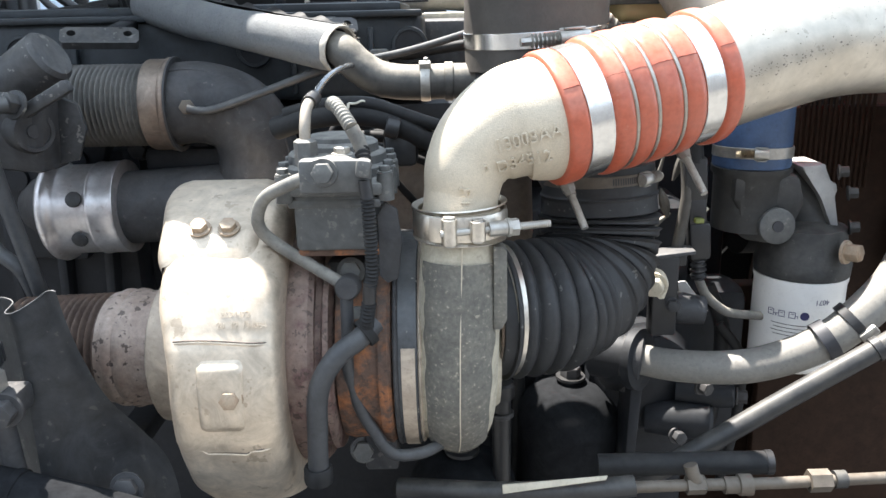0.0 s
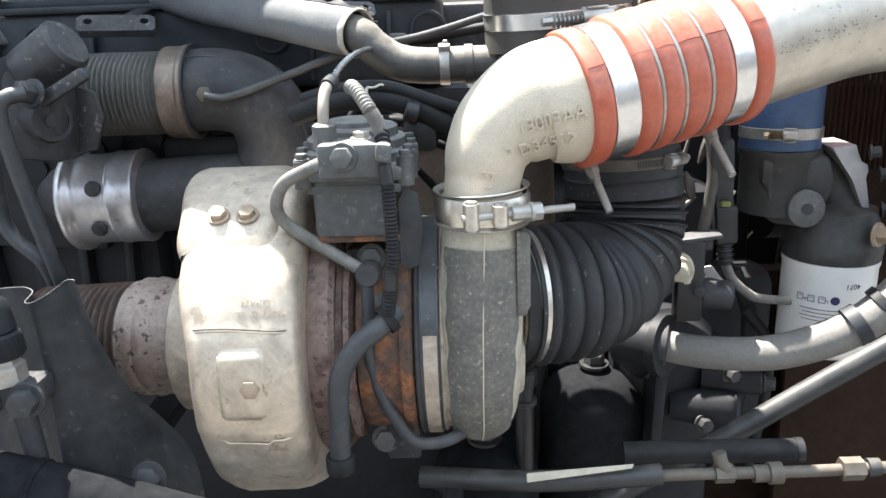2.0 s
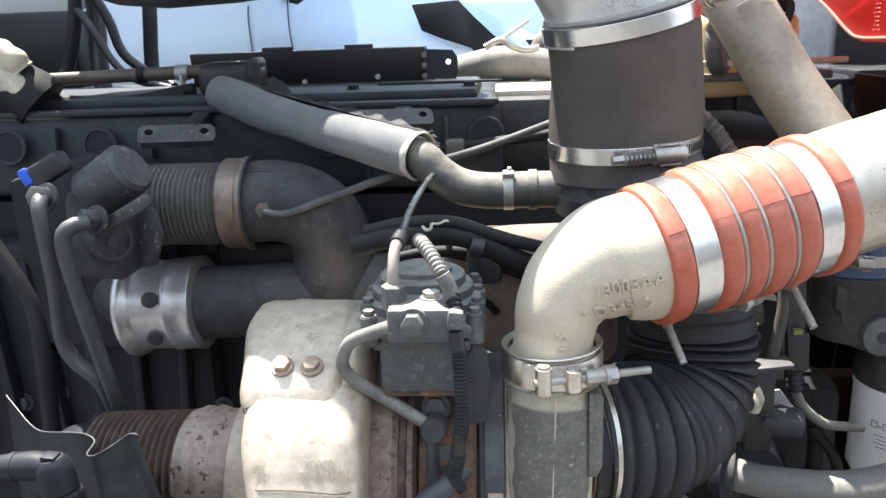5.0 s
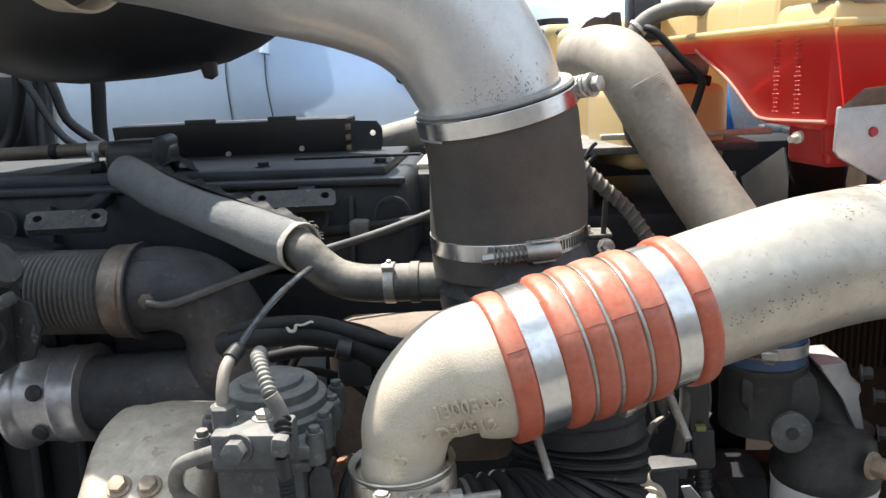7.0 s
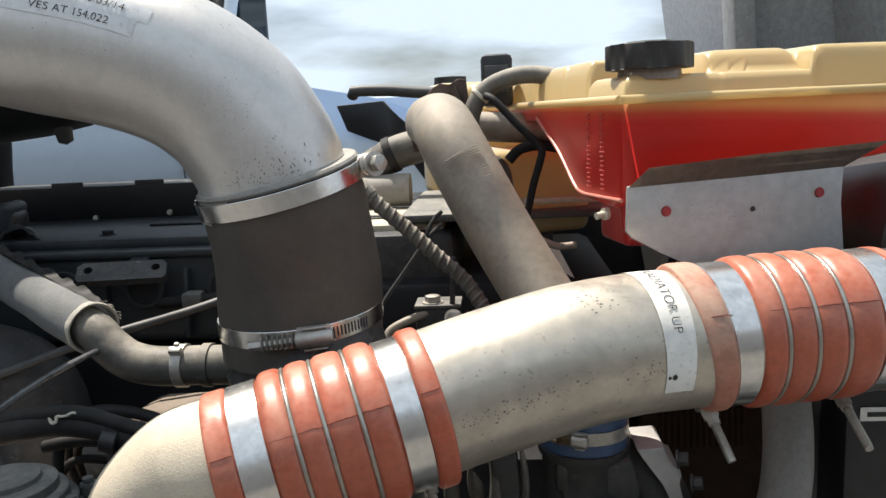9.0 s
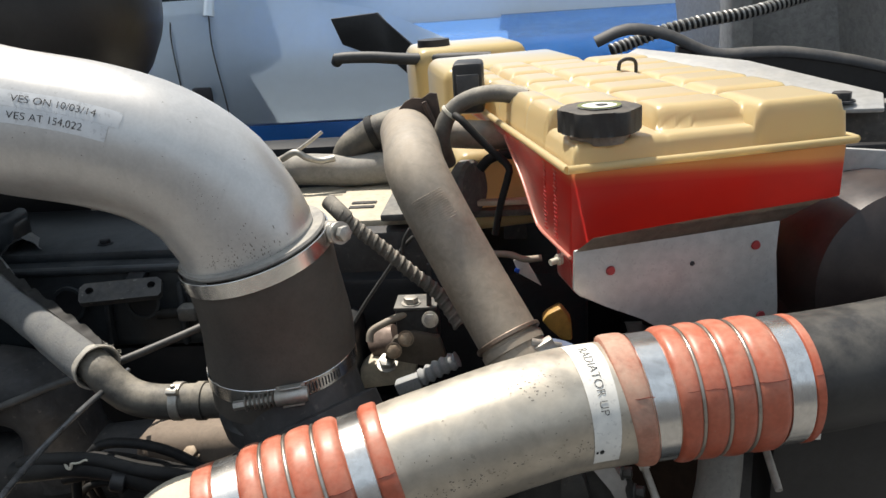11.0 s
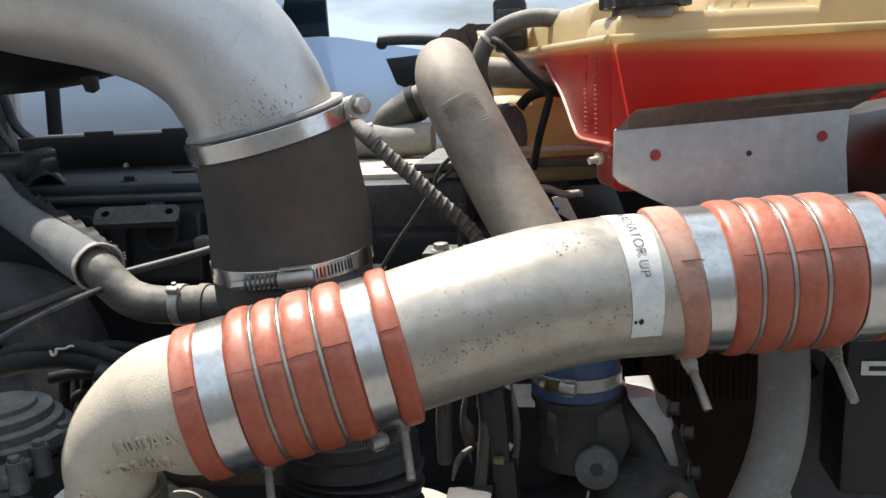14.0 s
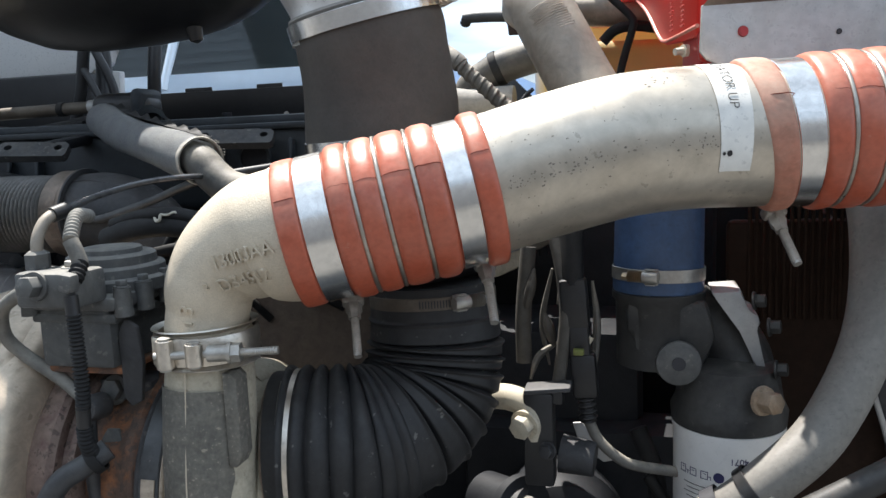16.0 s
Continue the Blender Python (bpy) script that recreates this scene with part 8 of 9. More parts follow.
    part("hose", sweep([(0.318, 0.985, 1.916), (0.300, 0.990, 1.921), (0.275, 0.995, 1.922), (0.248, 0.998, 1.914), (0.230, 0.998, 1.898), (0.222, 1.0, 1.872), (0.225, 1.03, 1.84)], 0.0095, 40, 20), M_HOSE, h)
    part("tie", ring(V(0.2335, 0.998, 1.903), V(0.7, 0, 0.7), 0.0096, 0.004, 0.0015, 20), M_TIE, h, "pale cable tie")
    pipe("tank_wire", [(0.240, 0.985, 1.902), (0.2486, 0.975, 1.8970), (0.2731, 0.97, 1.8698), (0.2955, 0.97, 1.8465), (0.2953, 0.97, 1.8346), (0.2858, 0.97, 1.8031), (0.2779, 0.97, 1.768)], 0.0042, M_RUBBER, "thin black wire hanging beside the tank", "cable", 30, 10)
    pl = thing("black_relay", (0.27, 1.18, 1.87), "black plastic relay block behind the tank", "relay")
    part("block", box((0.036, 0.05, 0.06), pose(0.252, 1.08, 1.920), 0.006), M_PLASTIC, pl)
    part("inset", box((0.026, 0.004, 0.030), pose(0.252, 1.054, 1.922), 0.001), M_CHARCOAL, pl)
    y = thing("yellow_cap", (0.345, 0.90, 1.70), "yellow plastic part below the tank", "plastic part")
    part("body", plate([(0.325, 1.690), (0.331, 1.698), (0.346, 1.706), (0.357, 1.690), (0.358, 1.665), (0.345, 1.668), (0.333, 1.682)], 0.02, pose(0, 0.92, 0, 90, 0, 0), 0.004), M_YELLOW, y)


coolant_tank()


# ---- steel tube and loom in the middle ----
def middle():
    t = thing("coolant_steel_tube", (0.25, 0.83, 1.78), "thick dusty bare steel coolant tube, bent at the top", "pipe")
    P = [(0.306, 0.806, 1.684), (0.2883, 0.8245, 1.7133), (0.2530, 0.8542, 1.7720), (0.2255, 0.8712, 1.8235), (0.2045, 0.8960, 1.8625), (0.1930, 0.9540, 1.8755), (0.1770, 1.0396, 1.8760)]
    part("tube", sweep(P, 0.0308, 80, 56), M_TUBE, t)
    d = (V(0.2255, 0.8712, 1.8235) - V(0.2530, 0.8542, 1.7720)).normalized()
    mid = V(0.2232, 0.8726, 1.8280)
    out = V(0.18, -0.97, 0.05)
    out = (out - d * out.dot(d)).normalized()
    side = d.cross(out)
    for k in range(13):
        a0 = 0.56 + 0.05 * math.sin(k * 2.1)
        arc = [mid + d * (0.0025 * (k - 6)) + (out * math.cos(a) + side * math.sin(a)) * 0.0309 for a in [a0 * (q / 6 - 1) for q in range(13)]]
        part("groove_ridge", sweep(arc, 0.00045, 16, 6), M_TUBE, t)
    down = (V(0.2883, 0.8245, 1.7133) - V(0.306, 0.806, 1.684)).normalized()
    part("base_clamp", ring(V(0.2905, 0.8222, 1.7097), down, 0.0310, 0.005, 0.003, 40), M_TAN, t, "rust-toned clamp lip")
    part("base_band", ring(V(0.2950, 0.8175, 1.7022), down, 0.0310, 0.008, 0.0012, 40), M_TUBE, t)
    b = box((0.020, 0.010, 0.010), pose(0.324, 0.800, 1.712, 0, -25, 15), 0.002)
    sweep([(0.312, 0.798, 1.717), (0.340, 0.805, 1.708)], 0.004, 4, 10, b)
    part("base_screw", b, M_STEEL, t, "dusty clamp screw")
    g = thing("rubber_gasket", (0.178, 1.0, 1.90), "dark torn rubber flap behind the tube's bend", "gasket")
    outline = [(0.152, 1.850), (0.149, 1.878), (0.153, 1.895), (0.159, 1.903), (0.168, 1.911), (0.176, 1.920), (0.186, 1.925), (0.196, 1.922), (0.205, 1.929), (0.214, 1.928), (0.2165, 1.905), (0.217, 1.876), (0.212, 1.85)]
    part("flap", plate(outline, 0.004, pose(0.004, 1.025, -0.006, 90, 0, 0), 0.001), M_FLAP, g)
    part("flap_fold", sweep([(0.203, 1.016, 1.914), (0.210, 1.016, 1.896), (0.218, 1.016, 1.876)], 0.0035, 12, 8), M_FLAP, g)
    lm = thing("twisted_loom", (0.15, 0.93, 1.76), "black spiral-wrapped cable loom", "cable")
    P = [(0.105, 0.94, 1.817), (0.113, 0.93, 1.812), (0.130, 0.93, 1.794), (0.157, 0.93, 1.769), (0.186, 0.93, 1.740), (0.213, 0.93, 1.714), (0.235, 0.92, 1.68)]
    part("core", sweep(P, 0.0074, 40, 14), M_LOOM, lm)
    part("wrap", helix(P, 0.0058, 21, 0.0028, 640, 8), M_LOOM, lm, "dusty flat spiral wrap")
    part("wrap_end", sweep([(0.098, 0.945, 1.822), (0.113, 0.932, 1.812), (0.119, 0.93, 1.806)], 0.0092, 10, 16), M_LOOM, lm)
    br = thing("engine_bracket", (0.175, 0.99, 1.64), "small dusty bracket with bolts on the engine", "bracket")
    part("block", box((0.05, 0.04, 0.05), pose(0.178, 1.0, 1.648), 0.004), M_IRON, br)
    part("top", box((0.052, 0.042, 0.004), pose(0.178, 1.0, 1.675), 0.001), M_ACT, br)
    part("bolt", bolt((0.172, 0.992, 1.677), (0, 0, 1), 0.009, 0.007), M_STEEL, br)
    part("upright", box((0.006, 0.004, 0.06), pose(0.196, 0.985, 1.70, 0, 4, 0), 0.001), M_IRON, br)
    for k, (x, y, z) in enumerate(((0.150, 0.965, 1.628), (0.196, 0.972, 1.664), (0.165, 0.972, 1.640))):
        part("side_bolt", bolt((x, y, z), (0.1, -1, 0.4), 0.0075, 0.008), (M_RUSTBOLT, M_STEEL)[k % 2], br, "dusty hexagon bolt")
    part("foot", plate([(0.135, 1.612), (0.150, 1.640), (0.172, 1.648), (0.205, 1.640), (0.212, 1.612), (0.19, 1.60)], 0.012, pose(0, 0.985, 0, 90, 0, 0), 0.003), M_FITTING, br, "rust-dusted casting foot")
    pipe("bent_line", [(0.168, 0.985, 1.668), (0.145, 0.975, 1.662), (0.125, 0.97, 1.652), (0.122, 0.965, 1.640)], 0.0045, M_TUBE, "thin dusty bent line", "tube", 20, 10)
    pipe("strut_wire", [(0.100, 0.99, 1.655), (0.118, 0.99, 1.682), (0.148, 0.99, 1.722), (0.169, 0.99, 1.750), (0.187, 0.99, 1.767)], 0.0022, M_LINE, "thin grey rod behind the coupling hose", "rod", 20, 10)
    pipe("hooked_wire", [(0.167, 0.985, 1.715), (0.168, 0.985, 1.732), (0.170, 0.985, 1.756), (0.178, 0.985, 1.772), (0.187, 0.99, 1.780)], 0.0022, M_LINE, "thin dusty hooked wire", "rod", 20, 10)
    ab = thing("alternator_bracket", (0.137, 0.99, 1.57), "pale dusty casting with hexagon bolt", "bracket")
    part("casting", plate([(0.095, 1.560), (0.100, 1.592), (0.118, 1.603), (0.150, 1.600), (0.168, 1.610), (0.176, 1.600), (0.168, 1.578), (0.140, 1.565)], 0.03, pose(0, 1.02, 0, 90, 0, 0), 0.006), M_CREAMHOUSING, ab)
    part("hexagon_bolt", bolt((0.137, 0.985, 1.600), (0, -0.5, 0.85), 0.010, 0.009), M_STEEL, ab, "dusty hexagon bolt")
    part("rust_shell", lathe([(-0.02, 0.0), (-0.018, 0.018), (0.0, 0.024), (0.015, 0.020), (0.02, 0)], (0.132, 1.02, 1.612), (1, 0, 0.35), 24, wobble=0.004), M_BELLOWS, ab, "rusty crumpled cover")
    part("standing_lug", plate([(0, 0), (0.016, 0.002), (0.014, 0.012), (0.006, 0.018), (-0.003, 0.008)], 0.006, pose(0.184, 1.0, 1.632, 90, 0, 0), 0.001), M_IRON, ab)
    part("post", sweep([(0.192, 1.0, 1.632), (0.193, 1.0, 1.59)], 0.006, 4, 12), M_ENGINE, ab)
    rp = thing("ribbed_plug", (0.19, 0.90, 1.61), "dusty grey ribbed wiring plug", "connector")
    part("plug", corrugated([(0.190, 0.90, 1.626), (0.210, 0.90, 1.637), (0.232, 0.90, 1.648)], 0.008, 0.0025, 5, 70, 16), M_WRAP, rp)
    part("plug_body", box((0.030, 0.016, 0.016), pose(0.176, 0.90, 1.619, 0, -20, 0), 0.003), M_WRAP, rp)
    cr = thing("front_engine_cover", (0.28, 1.1, 1.72), "cream dusty cover edge under the tank", "cover")
    part("plate", plate([(0.25, 1.745), (0.252, 1.760), (0.258, 1.785), (0.315, 1.797), (0.318, 1.772), (0.27, 1.768), (0.262, 1.75)], 0.02, pose(0, 1.12, 0, 90, 0, 0), 0.002), M_CREAMHOUSING, cr)
    part("leg", box((0.03, 0.02, 0.06), pose(0.30, 1.115, 1.745), 0.002), M_IRON, cr)
    pipe("tank_line", [(0.262, 1.03, 1.83), (0.275, 1.03, 1.842), (0.295, 1.03, 1.846), (0.32, 1.03, 1.842)], 0.006, M_RUBBER, "black hose curving behind the tank corner", "hose", 20, 14)
    cd = thing("crossing_tube", (0.27, 1.05, 1.86), "smooth dusty grey tube crossing behind the tank", "tube")
    part("hose", sweep([(0.222, 1.052, 1.8700), (0.26, 1.05, 1.8668), (0.32, 1.05, 1.862)], 0.0170, 16, 32), M_TUBE, cd)
    part("hose_cuff", lathe([(0, 0.012), (0, 0.0195), (0.008, 0.0195), (0.008, 0.012)], (0.217, 1.052, 1.8703), (1, 0, -0.08), 28, closed=True), M_RUBBER, cd, "black rubber cuff")
    tg = thing("paper_tag", (0.30, 0.97, 1.72), "crumpled cream paper tag with a blue corner", "tag")
    part("tag", plate([(0.297, 1.738), (0.310, 1.742), (0.328, 1.706), (0.303, 1.722)], 0.0015, pose(0, 0.965, 0, 90, 0, 0), 0.0004), M_LABEL, tg)
    part("blue_corner", box((0.006, 0.002, 0.005), pose(0.301, 0.960, 1.727, 0, 25, 0), 0.001), M_BLUECLIP, tg)
    pipe("tag_wire", [(0.275, 0.95, 1.752), (0.294, 0.95, 1.750), (0.310, 0.95, 1.744), (0.329, 0.95, 1.745)], 0.0038, M_TUBE, "pale thin bent tube under the tank", "tube", 20, 10)
    cp = thing("cam_housing", (0.08, 1.15, 1.62), "dusty grey engine cover with slots", "cover")
    # Dark side below the cream lid: shade there is put into the colour.
    part("housing", box((0.24, 0.24, 0.10), pose(0.075, 1.19, 1.695), 0.012), M_IRON, cp)
    part("lid", box((0.21, 0.19, 0.012), pose(0.075, 1.19, 1.747), 0.004), M_CREAMHOUSING, cp)
    for i in range(2):
        part("slot", box((0.035, 0.01, 0.002), pose(0.090, 1.155 + 0.022 * i, 1.7538), 0.0005), M_IRON, cp)
    dk = thing("dark_intake_elbow", (0.03, 1.38, 1.74), "thick dusty black rubber elbow with clamp", "hose")
    part("lower_lobe", sweep([(0.12, 1.28, 1.778), (0.092, 1.28, 1.778), (0.057, 1.28, 1.776), (0.014, 1.28, 1.780), (-0.025, 1.28, 1.782), (-0.06, 1.30, 1.775), (-0.12, 1.34, 1.76)], 0.024, 30, 32), M_GREYHOSE, dk, "grey dusty sunlit elbow")
    part("elbow", sweep([(0.15, 1.30, 1.845), (0.10, 1.30, 1.832), (0.078, 1.30, 1.821), (0.055, 1.30, 1.806), (0.045, 1.30, 1.785), (0.045, 1.30, 1.76)], 0.025, 30, 32), M_BLACKHOSE, dk)
    part("sleeve", ring(V(0.092, 1.30, 1.829), V(0.9, 0, 0.35), 0.0252, 0.012, 0.002, 40), M_RUBBER, dk)
    part("clamp", sweep([(-0.044, 1.255, 1.805), (-0.021, 1.252, 1.815), (-0.005, 1.252, 1.806), (0.016, 1.255, 1.800), (0.036, 1.258, 1.802)], 0.005, 20, 10), M_STEEL, dk)
    part("clamp_tail", sweep([(-0.025, 1.252, 1.813), (0.0, 1.255, 1.828), (0.021, 1.258, 1.842)], 0.0028, 8, 8), M_STEEL, dk)
    rb = thing("far_charge_boot", (0.24, 1.30, 1.80), "dusty red ribbed boot on the far side", "hose boot")
    part("sleeve", corrugated([(0.228, 1.15, 1.8010), (0.255, 1.15, 1.7998), (0.285, 1.15, 1.7985)], 0.0105, 0.0022, 5, 80, 28), M_PINKBOOT, rb)
    pl = thing("pulley", (0.245, 1.05, 1.78), "grey belt pulley edge", "pulley")
    part("wheel", lathe([(-0.01, 0), (-0.01, 0.03), (-0.006, 0.034), (0.006, 0.034), (0.01, 0.03), (0.01, 0)], (0.245, 1.06, 1.800), (1, -0.5, 0.1), 36), M_ACT, pl)
    pipe("far_tube", [(0.010, 1.46, 1.922), (0.012, 1.45, 1.928), (0.030, 1.45, 1.929), (0.075, 1.45, 1.927), (0.12, 1.45, 1.922), (0.18, 1.45, 1.918), (0.27, 1.45, 1.915)], 0.0095, M_DKHOSE, "far grey tube bent back on itself", "tube", 20, 14)
    pf = thing("front_platform", (0.3, 1.2, 1.70), "dark flat bracketwork under the tank", "bracket")
    part("plate", box((0.26, 0.30, 0.010), pose(0.26, 1.22, 1.762), 0.003), M_ACT, pf)
    part("lower_mass", box((0.34, 0.34, 0.5), pose(0.22, 1.22, 1.44), 0.02), M_ENGINE, pf)
    part("cross_member", box((0.75, 0.12, 0.55), pose(0.40, 1.50, 1.46), 0.02), M_ENGINE, pf, "black radiator cross member")
    part("shelf_edge", box((0.20, 0.012, 0.007), pose(0.30, 1.06, 1.780), 0.002), M_CREAMHOUSING, pf, "cream shelf edge")


middle()


# ---- left rear: firewall gear ----
def firewall():
    f = thing("cab_corner", (-1.1, 1.6, 1.2), "white painted cab corner with dark trim", "truck cab")
    part("panel", plate([(-1.45, 2.3), (-0.78, 2.3), (-0.80, 1.98), (-0.83, 1.945), (-0.835, 1.92), (-0.871, 1.89), (-1.45, 1.88)], 0.05, pose(0, 1.66, 0, 90, 0, 0), 0.004), M_WHITE, f)
    part("dark_box", box((0.40, 0.10, 0.145), pose(-1.03, 1.60, 1.822), 0.012), M_PLASTIC, f, "black plastic box")
    part("white_strip", box((0.030, 0.02, 0.16), pose(-0.822, 1.63, 1.82, 0, 5, 0), 0.003), M_WHITE, f)
    part("dark_pillar", sweep([(-0.697, 1.62, 2.0), (-0.699, 1.60, 1.90), (-0.705, 1.60, 1.84), (-0.710, 1.60, 1.78), (-0.71, 1.59, 1.55)], 0.014, 16, 20), M_PLASTIC, f, "thick black corrugated duct")
    part("ledge", box((0.9, 0.5, 0.05), pose(-1.20, 1.45, 1.72), 0.01), M_PLASTIC, f)
    part("side_panel", box((0.06, 0.9, 0.9), pose(-1.20, 1.2, 1.35), 0.02), M_ENGINE, f)
    cab = thing("truck_cab", (-1.6, 1.2, 0.6), "white truck cab wall behind the engine bay", "truck cab")
    part("cab_wall", box((0.08, 1.7, 2.77), pose(-1.30, 1.35, 2.335), 0.03), M_WHITE, cab)
    part("cab_roof", box((0.95, 1.7, 0.10), pose(-1.81, 1.35, 3.66), 0.03), M_WHITE, cab, "white cab roof")
    part("cab_floor", box((0.9, 1.7, 0.2), pose(-1.75, 1.35, 1.0), 0.03), M_ENGINE, cab)
    fe = thing("far_inner_fender", (-0.5, 1.85, 1.2), "black inner fender on the far side of the engine", "fender")
    part("fender_panel", box((1.5, 0.10, 0.75), pose(-0.55, 1.86, 1.34), 0.03), M_ENGINE, fe)
    rail = thing("frame_rail", (0, 0.75, 0.6), "black steel chassis frame rail", "frame rail", kind="structure")
    part("rail", box((3.4, 0.09, 0.28), pose(-0.5, 0.80, 0.85), 0.015), M_ENGINE, rail)
    part("cross_member", box((0.12, 1.2, 0.16), pose(0.66, 1.40, 0.80), 0.01), M_ENGINE, rail)
    for r_, P in ((0.012, [(-0.775, 1.52, 2.02), (-0.788, 1.50, 1.94), (-0.800, 1.50, 1.88), (-0.808, 1.50, 1.845), (-0.833, 1.50, 1.781), (-0.87, 1.48, 1.74)]),
                  (0.009, [(-0.80, 1.52, 2.0), (-0.764, 1.50, 1.93), (-0.736, 1.50, 1.872), (-0.718, 1.50, 1.813), (-0.671, 1.50, 1.773), (-0.62, 1.48, 1.75)]),
                  (0.007, [(-0.80, 1.50, 1.90), (-0.765, 1.48, 1.865), (-0.725, 1.47, 1.80), (-0.68, 1.45, 1.768), (-0.60, 1.42, 1.75)]),
                  (0.016, [(-0.80, 1.56, 2.0), (-0.785, 1.55, 1.92), (-0.780, 1.54, 1.86), (-0.775, 1.52, 1.80), (-0.765, 1.50, 1.72)])):
        pipe("firewall_hose", P, r_, M_PLASTIC, "black hose dropping from the firewall", "hose", 20, 18, "firewall hoses")


firewall()


def engine_side_bolts():
    """Bolt heads and small bosses on the dark side of the engine."""
    rng = random.Random(4)
    t = thing("engine_side_casting", (-0.6, 0.93, 1.3), "black ribbed casting with bolts on the engine side", "casting")
    part("face", box((0.50, 0.05, 0.30), pose(-0.62, 0.915, 1.46), 0.012), M_ENGINE, t)
    for k in range(9):
        part("rib", box((0.012, 0.03, 0.26), pose(-0.84 + 0.055 * k, 0.885, 1.46, 0, 4 * math.sin(k), 0), 0.004), M_ENGINE, t)
    for k in range(10):
        part("bolt", bolt((-0.82 + 0.05 * k + 0.01 * rng.random(), 0.888, 1.36 + 0.22 * rng.random()), (0, -1, 0.1), 0.009, 0.008), M_IRON, t)
    d = thing("sleeved_duct", (-0.66, 0.95, 1.80), "cream duct in a black foam sleeve", "hose")
    for P in ([(-0.72, 1.00, 1.842), (-0.64, 0.965, 1.832), (-0.598, 0.950, 1.820), (-0.584, 0.955, 1.802)], [(-0.72, 0.995, 1.806), (-0.64, 0.960, 1.800), (-0.594, 0.946, 1.790), (-0.578, 0.955, 1.772)]):
        part("duct", corrugated(P, 0.0155, 0.0022, 9, 130, 24), M_CREAMHOUSING, d, "cream corrugated duct")
    b = sweep([(-0.72, 1.012, 1.800), (-0.64, 0.982, 1.788), (-0.590, 0.966, 1.776), (-0.572, 0.966, 1.762)], 0.034, 24, 40)
    for v in b.verts:
        v.co += V(0.4, 0.3, 1) * (0.003 * noise.noise(v.co * 40))
    part("sleeve", b, M_RUBBER, d, "black foam sleeve under the ducts")


engine_side_bolts()


# ---- hood and wheel arch on the front side ----
def hood():
    h = thing("tilted_hood", (0.95, 1.7, 1.6), "grey fibreglass inside of the tilted hood", "hood")
    part("inner_panel", box((0.06, 1.6, 1.3), pose(1.02, 2.3, 2.1, 0, -8, 10), 0.02), M_HOOD, h)
    part("inner_flange", box((0.05, 0.10, 1.2), pose(0.80, 2.05, 2.2, 0, -4, 0), 0.01), M_HOOD, h)
    part("cross_panel", box((0.7, 0.04, 1.2), pose(1.15, 2.1, 2.2), 0.01), M_HOOD, h)
    a = thing("wheel_arch", (1.0, 1.4, 1.6), "black plastic wheel arch liner", "wheel arch")
    part("liner_lip", sweep([(0.455, 1.60, 1.915), (0.511, 1.60, 1.934), (0.58, 1.60, 1.921), (0.661, 1.60, 1.883), (0.74, 1.60, 1.880), (0.817, 1.60, 1.874), (0.964, 1.60, 1.840), (1.2, 1.60, 1.76)], 0.012, 40, 12, None, True, 0.6), M_CHARCOAL, a, "rolled rim of the liner")
    part("liner_panel", plate([(0.60, 1.45), (0.60, 1.90), (0.661, 1.877), (0.74, 1.874), (0.817, 1.868), (0.964, 1.834), (1.2, 1.754), (1.2, 1.45)], 0.03, pose(0, 1.625, 0, 90, 0, 0), 0.003), M_PLASTIC, a)
    part("liner_shelf", box((0.5, 0.20, 0.02), pose(0.82, 1.52, 1.735), 0.004), M_PLASTIC, a)
    s = thing("frame_bracket", (0.75, 1.2, 1.75), "grey steel mounting bracket with bolts", "bracket")
    part("rail", box((0.20, 0.03, 0.05), pose(0.77, 1.13, 1.842, 0, 0, -12), 0.004), M_ACT, s)
    part("plate", plate([(0.628, 1.858), (0.70, 1.85), (0.74, 1.74), (0.68, 1.75), (0.655, 1.785), (0.628, 1.80)], 0.006, pose(0, 0.935, 0, 90, 0, 0), 0.002), M_BRACKET, s, "pale sheet steel plate")
    part("plate_bolt", bolt((0.668, 0.928, 1.804), (0, -1, 0.2), 0.010, 0.009), M_RUSTBOLT, s)
    for x, y, z in ((0.70, 1.12, 1.870), (0.64, 1.25, 1.872)):
        part("bolt", bolt((x, y, z), (0, 0, 1), 0.012, 0.010), M_IRON, s)
    g = thing("rear_plate", (0.6, 1.3, 1.85), "pale crumpled sheet behind the tank", "sheet")
    part("sheet", plate([(0, 0), (0.15, -0.05), (0.18, 0.0), (0.10, 0.20), (-0.02, 0.34), (-0.06, 0.30)], 0.006, pose(0.585, 1.12, 1.858, 9, -3, 10), 0.002), M_BRACKET, g)
    lo = thing("lower_lug", (0.70, 0.85, 1.72), "grey rounded lug beside the pipe", "lug")
    part("lug", lathe([(-0.02, 0.012), (-0.02, 0.055), (0.02, 0.055), (0.02, 0.012)], (0.715, 0.845, 1.765), (0.25, -0.95, 0.1), 40, None, 0, 360, True), M_ACT, lo)
    sp = thing("spiral_hose", (0.52, 1.75, 1.9), "black spiral-wound hose beyond the tanks", "hose")
    P = [(0.50, 1.74, 1.885), (0.544, 1.75, 1.897), (0.60, 1.75, 1.915), (0.68, 1.76, 1.928), (0.788, 1.78, 1.94), (0.95, 1.85, 1.97)]
    part("hose", sweep(P, 0.011, 30, 16), M_RUBBER, sp)
    part("spiral", helix(P, 0.011, 44, 0.0025, 800, 5), M_BRACKET, sp, "pale spiral winding")


hood()


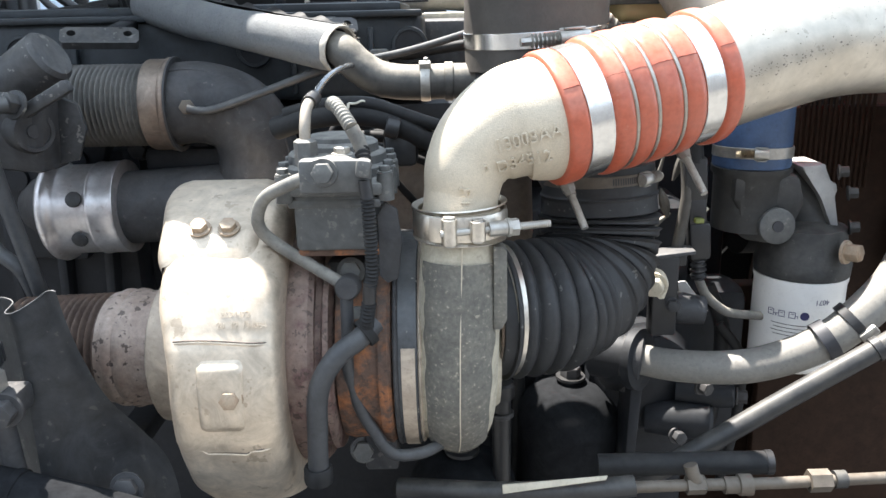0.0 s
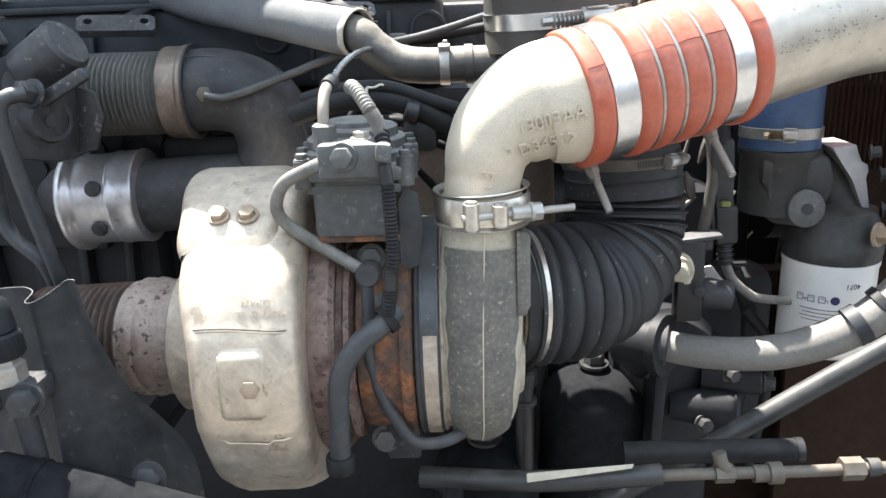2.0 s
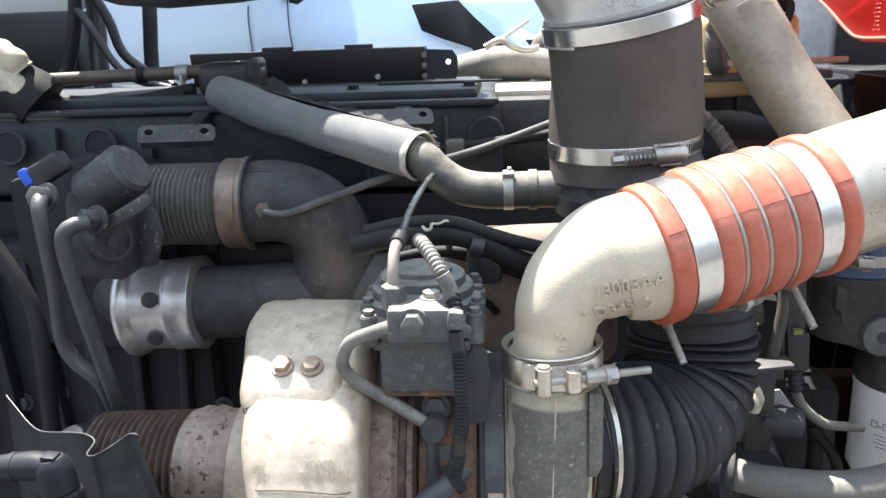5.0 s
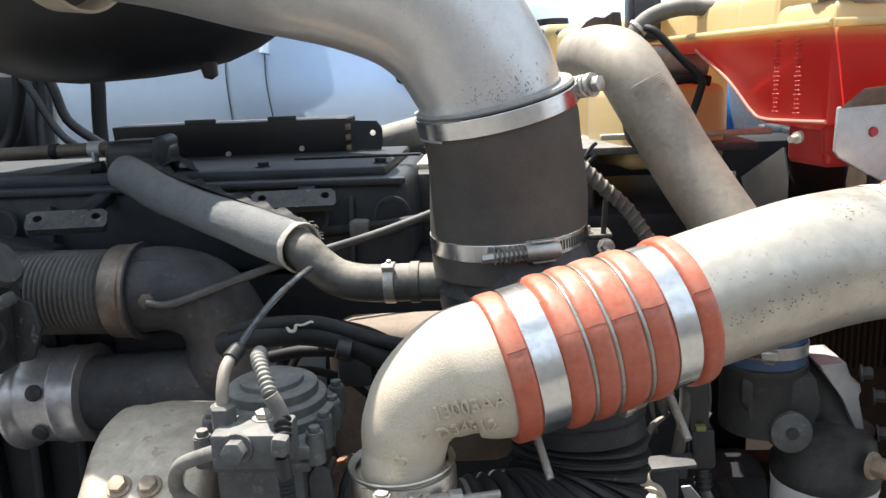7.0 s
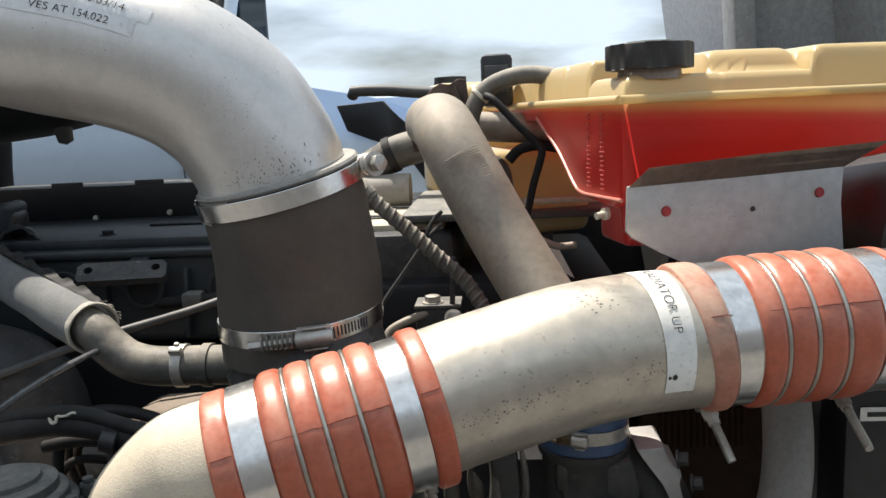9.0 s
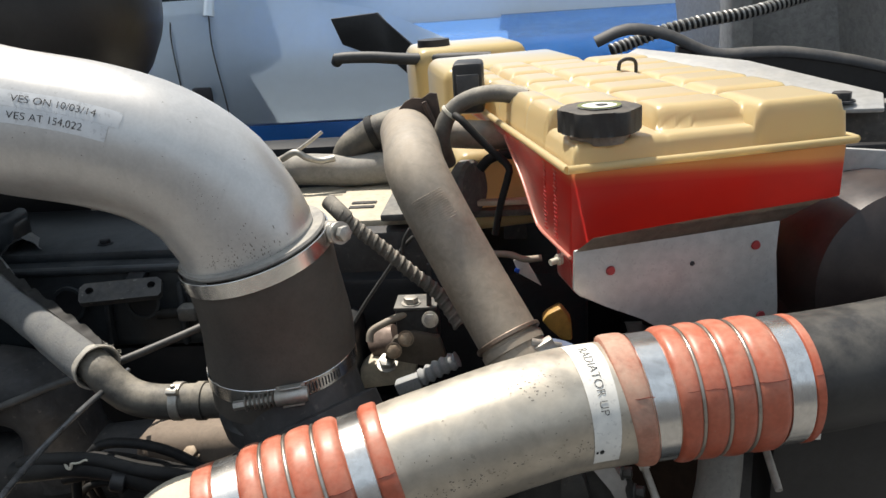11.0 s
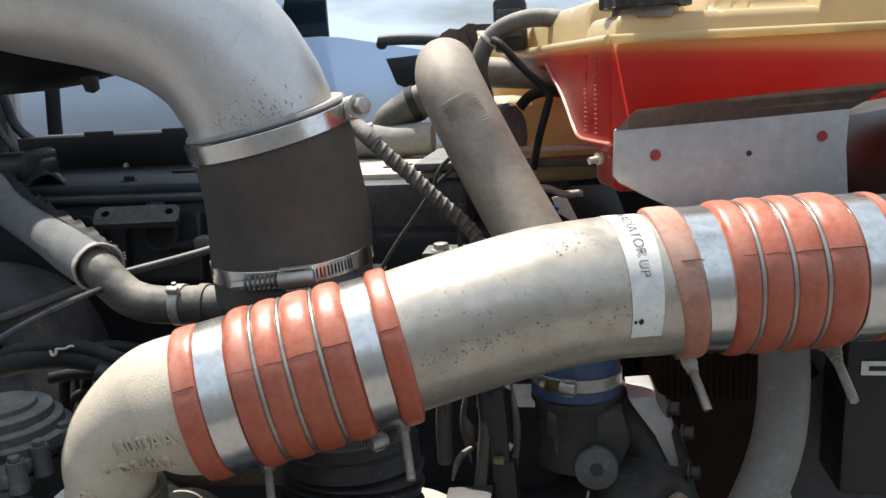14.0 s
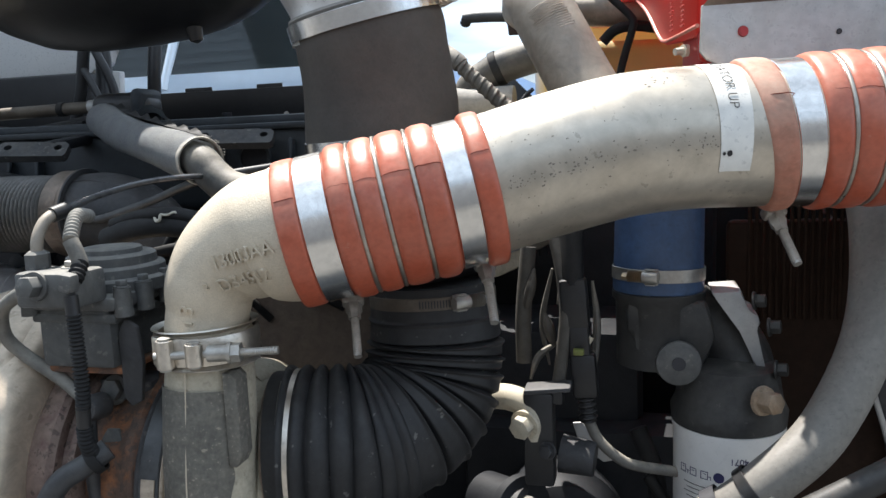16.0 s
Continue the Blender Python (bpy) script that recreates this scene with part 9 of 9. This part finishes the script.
# ---- neighbouring vehicle ----
def van():
    t = thing("parked_van", (-0.6, 3.4, 0.0), "silver van with blue lower body parked alongside", "van")
    # side profile swept across: lower blue body, silver door panel leaning back to the glass
    def crest(x, z):
        """The wing's crest falls towards the front."""
        top = max(1.80, 2.035 - 0.205 * max(0, x + 0.6) - 0.30 * max(0, x + 0.16))
        return z if z < 1.70 else 1.70 + (z - 1.70) * (min(2.025, top) - 1.70) / 0.325
    def slab(name, prof, x0, x1, mat, lab, falling=False):
        b = bmesh.new()
        nx = 48
        rows = []
        for i in range(nx + 1):
            x = x0 + (x1 - x0) * i / nx
            rows.append([b.verts.new((x, 3.0 + y + 0.05 * max(0, (x + 0.1)) ** 2, crest(x, z) if falling else z)) for y, z in prof])
        for r0, r1 in zip(rows, rows[1:]):
            for k in range(len(prof) - 1):
                b.faces.new((r0[k], r0[k + 1], r1[k + 1], r1[k]))
        bmesh.ops.solidify(b, geom=b.faces[:], thickness=0.03)
        return part(name, b, mat, t, lab, 60)
    slab("lower_body", [(0.02, 0.45), (-0.02, 0.8), (-0.04, 1.2), (-0.03, 1.45), (0.0, 1.56)], -3.4, 1.6, M_VANBLUE, "glossy deep blue lower panel")
    slab("side_panel", [(0.01, 1.565), (0.0, 1.62), (0.01, 1.75), (0.03, 1.88), (0.065, 2.025)], -3.4, 0.25, M_VAN, "silver painted side panel", True)
    slab("window_glass", [(0.07, 2.025), (0.14, 2.2), (0.22, 2.45)], -3.2, -0.75, M_GLASS, "dark side window glass")
    slab("roof", [(0.22, 2.45), (0.35, 2.62), (0.8, 2.7)], -3.4, -0.9, M_VAN, "silver roof")
    for x, w in ((-1.64, 0.05), (-0.80, 0.05), (-2.9, 0.05)):
        part("pillar", sweep([(x, 3.06, 1.96), (x + 0.03, 3.14, 2.2), (x + 0.06, 3.22, 2.46)], w * 0.5, 8, 12), M_VAN, t, "painted window pillar")
    for P in ([(-0.915, 2.998, 1.57), (-0.925, 2.998, 1.66), (-0.945, 3.02, 1.88), (-0.95, 3.06, 1.97)], [(-0.76, 2.996, 1.57), (-0.765, 2.996, 1.66), (-0.79, 3.01, 1.85), (-0.80, 3.05, 1.97)]):
        part("door_seam", sweep(P, 0.0028, 16, 8), M_CHARCOAL, t)
    part("door_handle", box((0.075, 0.02, 0.06), pose(-0.85, 2.995, 1.685), 0.008), M_SEAMLINE, t, "dark recessed door handle")
    # scuttle, wing mirror mount and bonnet
    part("quarter_trim", plate([(-0.33, 1.93), (-0.296, 1.838), (-0.218, 1.806), (-0.118, 1.776), (-0.071, 1.73), (-0.025, 1.652), (0.077, 1.624), (0.099, 1.663), (0.041, 1.725), (-0.015, 1.796), (-0.11, 1.878), (-0.16, 1.94)], 0.02, pose(0.0, 2.985, 0.0, 90, 0, 0), 0.004), M_PLASTIC, t, "black corner trim")
    part("wing_strip", plate([(0.172, 1.665), (0.215, 1.70), (0.135, 1.795), (0.075, 1.795)], 0.02, pose(0.0, 2.985, 0.0, 90, 0, 0), 0.004), M_PLASTIC, t, "black wiper cowl strip")
    slab("bonnet", [(0.0, 1.56), (0.02, 1.66), (0.08, 1.74), (0.4, 1.79), (1.9, 1.81)], 0.25, 1.58, M_VANBLUE, "glossy blue bonnet")
    # scuttle, windscreen, glass and roof close the body
    part("bonnet_top", box((1.15, 1.80, 0.04), pose(-0.28, 4.00, 1.775), 0.01), M_VANBLUE, t, "blue bonnet top")
    part("windscreen", plate([(0, 0), (1.70, 0), (1.62, 0.80), (0.08, 0.80)], 0.02, Matrix.Translation((-0.86, 3.10, 1.96)) @ Matrix.Rotation(radians(-52), 4, "Y") @ Matrix.Rotation(radians(90), 4, "Z"), 0.004), M_GLASS, t, "raked windscreen glass")
    part("roof_panel", box((2.20, 1.50, 0.05), pose(-2.35, 4.05, 2.67), 0.02), M_VAN, t, "silver roof panel")
    part("far_glass", box((2.3, 0.03, 0.66), pose(-2.25, 4.86, 2.33), 0.01), M_GLASS, t, "far side window glass")
    part("rear_glass", box((0.03, 1.60, 0.66), pose(-3.38, 4.02, 2.33), 0.01), M_GLASS, t, "rear window glass")
    part("far_side", box((5.0, 0.05, 1.55), pose(-0.9, 4.9, 1.225), 0.02), M_VAN, t)
    part("rear_end", box((0.05, 1.86, 1.5), pose(-3.40, 3.96, 1.21), 0.02), M_VAN, t, "silver rear door panel")
    part("underside", box((4.9, 1.80, 0.04), pose(-0.92, 3.98, 0.46), 0.01), M_PLASTIC, t)
    part("front_bumper", box((0.12, 1.75, 0.35), pose(1.58, 4.05, 0.65), 0.04), M_PLASTIC, t, "black plastic bumper")
    for x in (-2.55, 0.85):
        for y in (3.20, 4.74):
            w = part("wheel", lathe([(-0.10, 0.0), (-0.10, 0.20), (-0.07, 0.23), (0.07, 0.23), (0.10, 0.20), (0.085, 0.06), (0.10, 0.0)], (x, y, 0.345), (0, -1, 0), 36), M_BRACKET, t, "grey steel wheel")
            part("tyre", lathe([(-0.10, 0.225), (-0.11, 0.26), (-0.105, 0.33), (-0.08, 0.345), (0.08, 0.345), (0.105, 0.33), (0.11, 0.26), (0.10, 0.225)], (x, y, 0.345), (0, -1, 0), 40, closed=True), M_RUBBER, w, "black rubber tyre")


van()
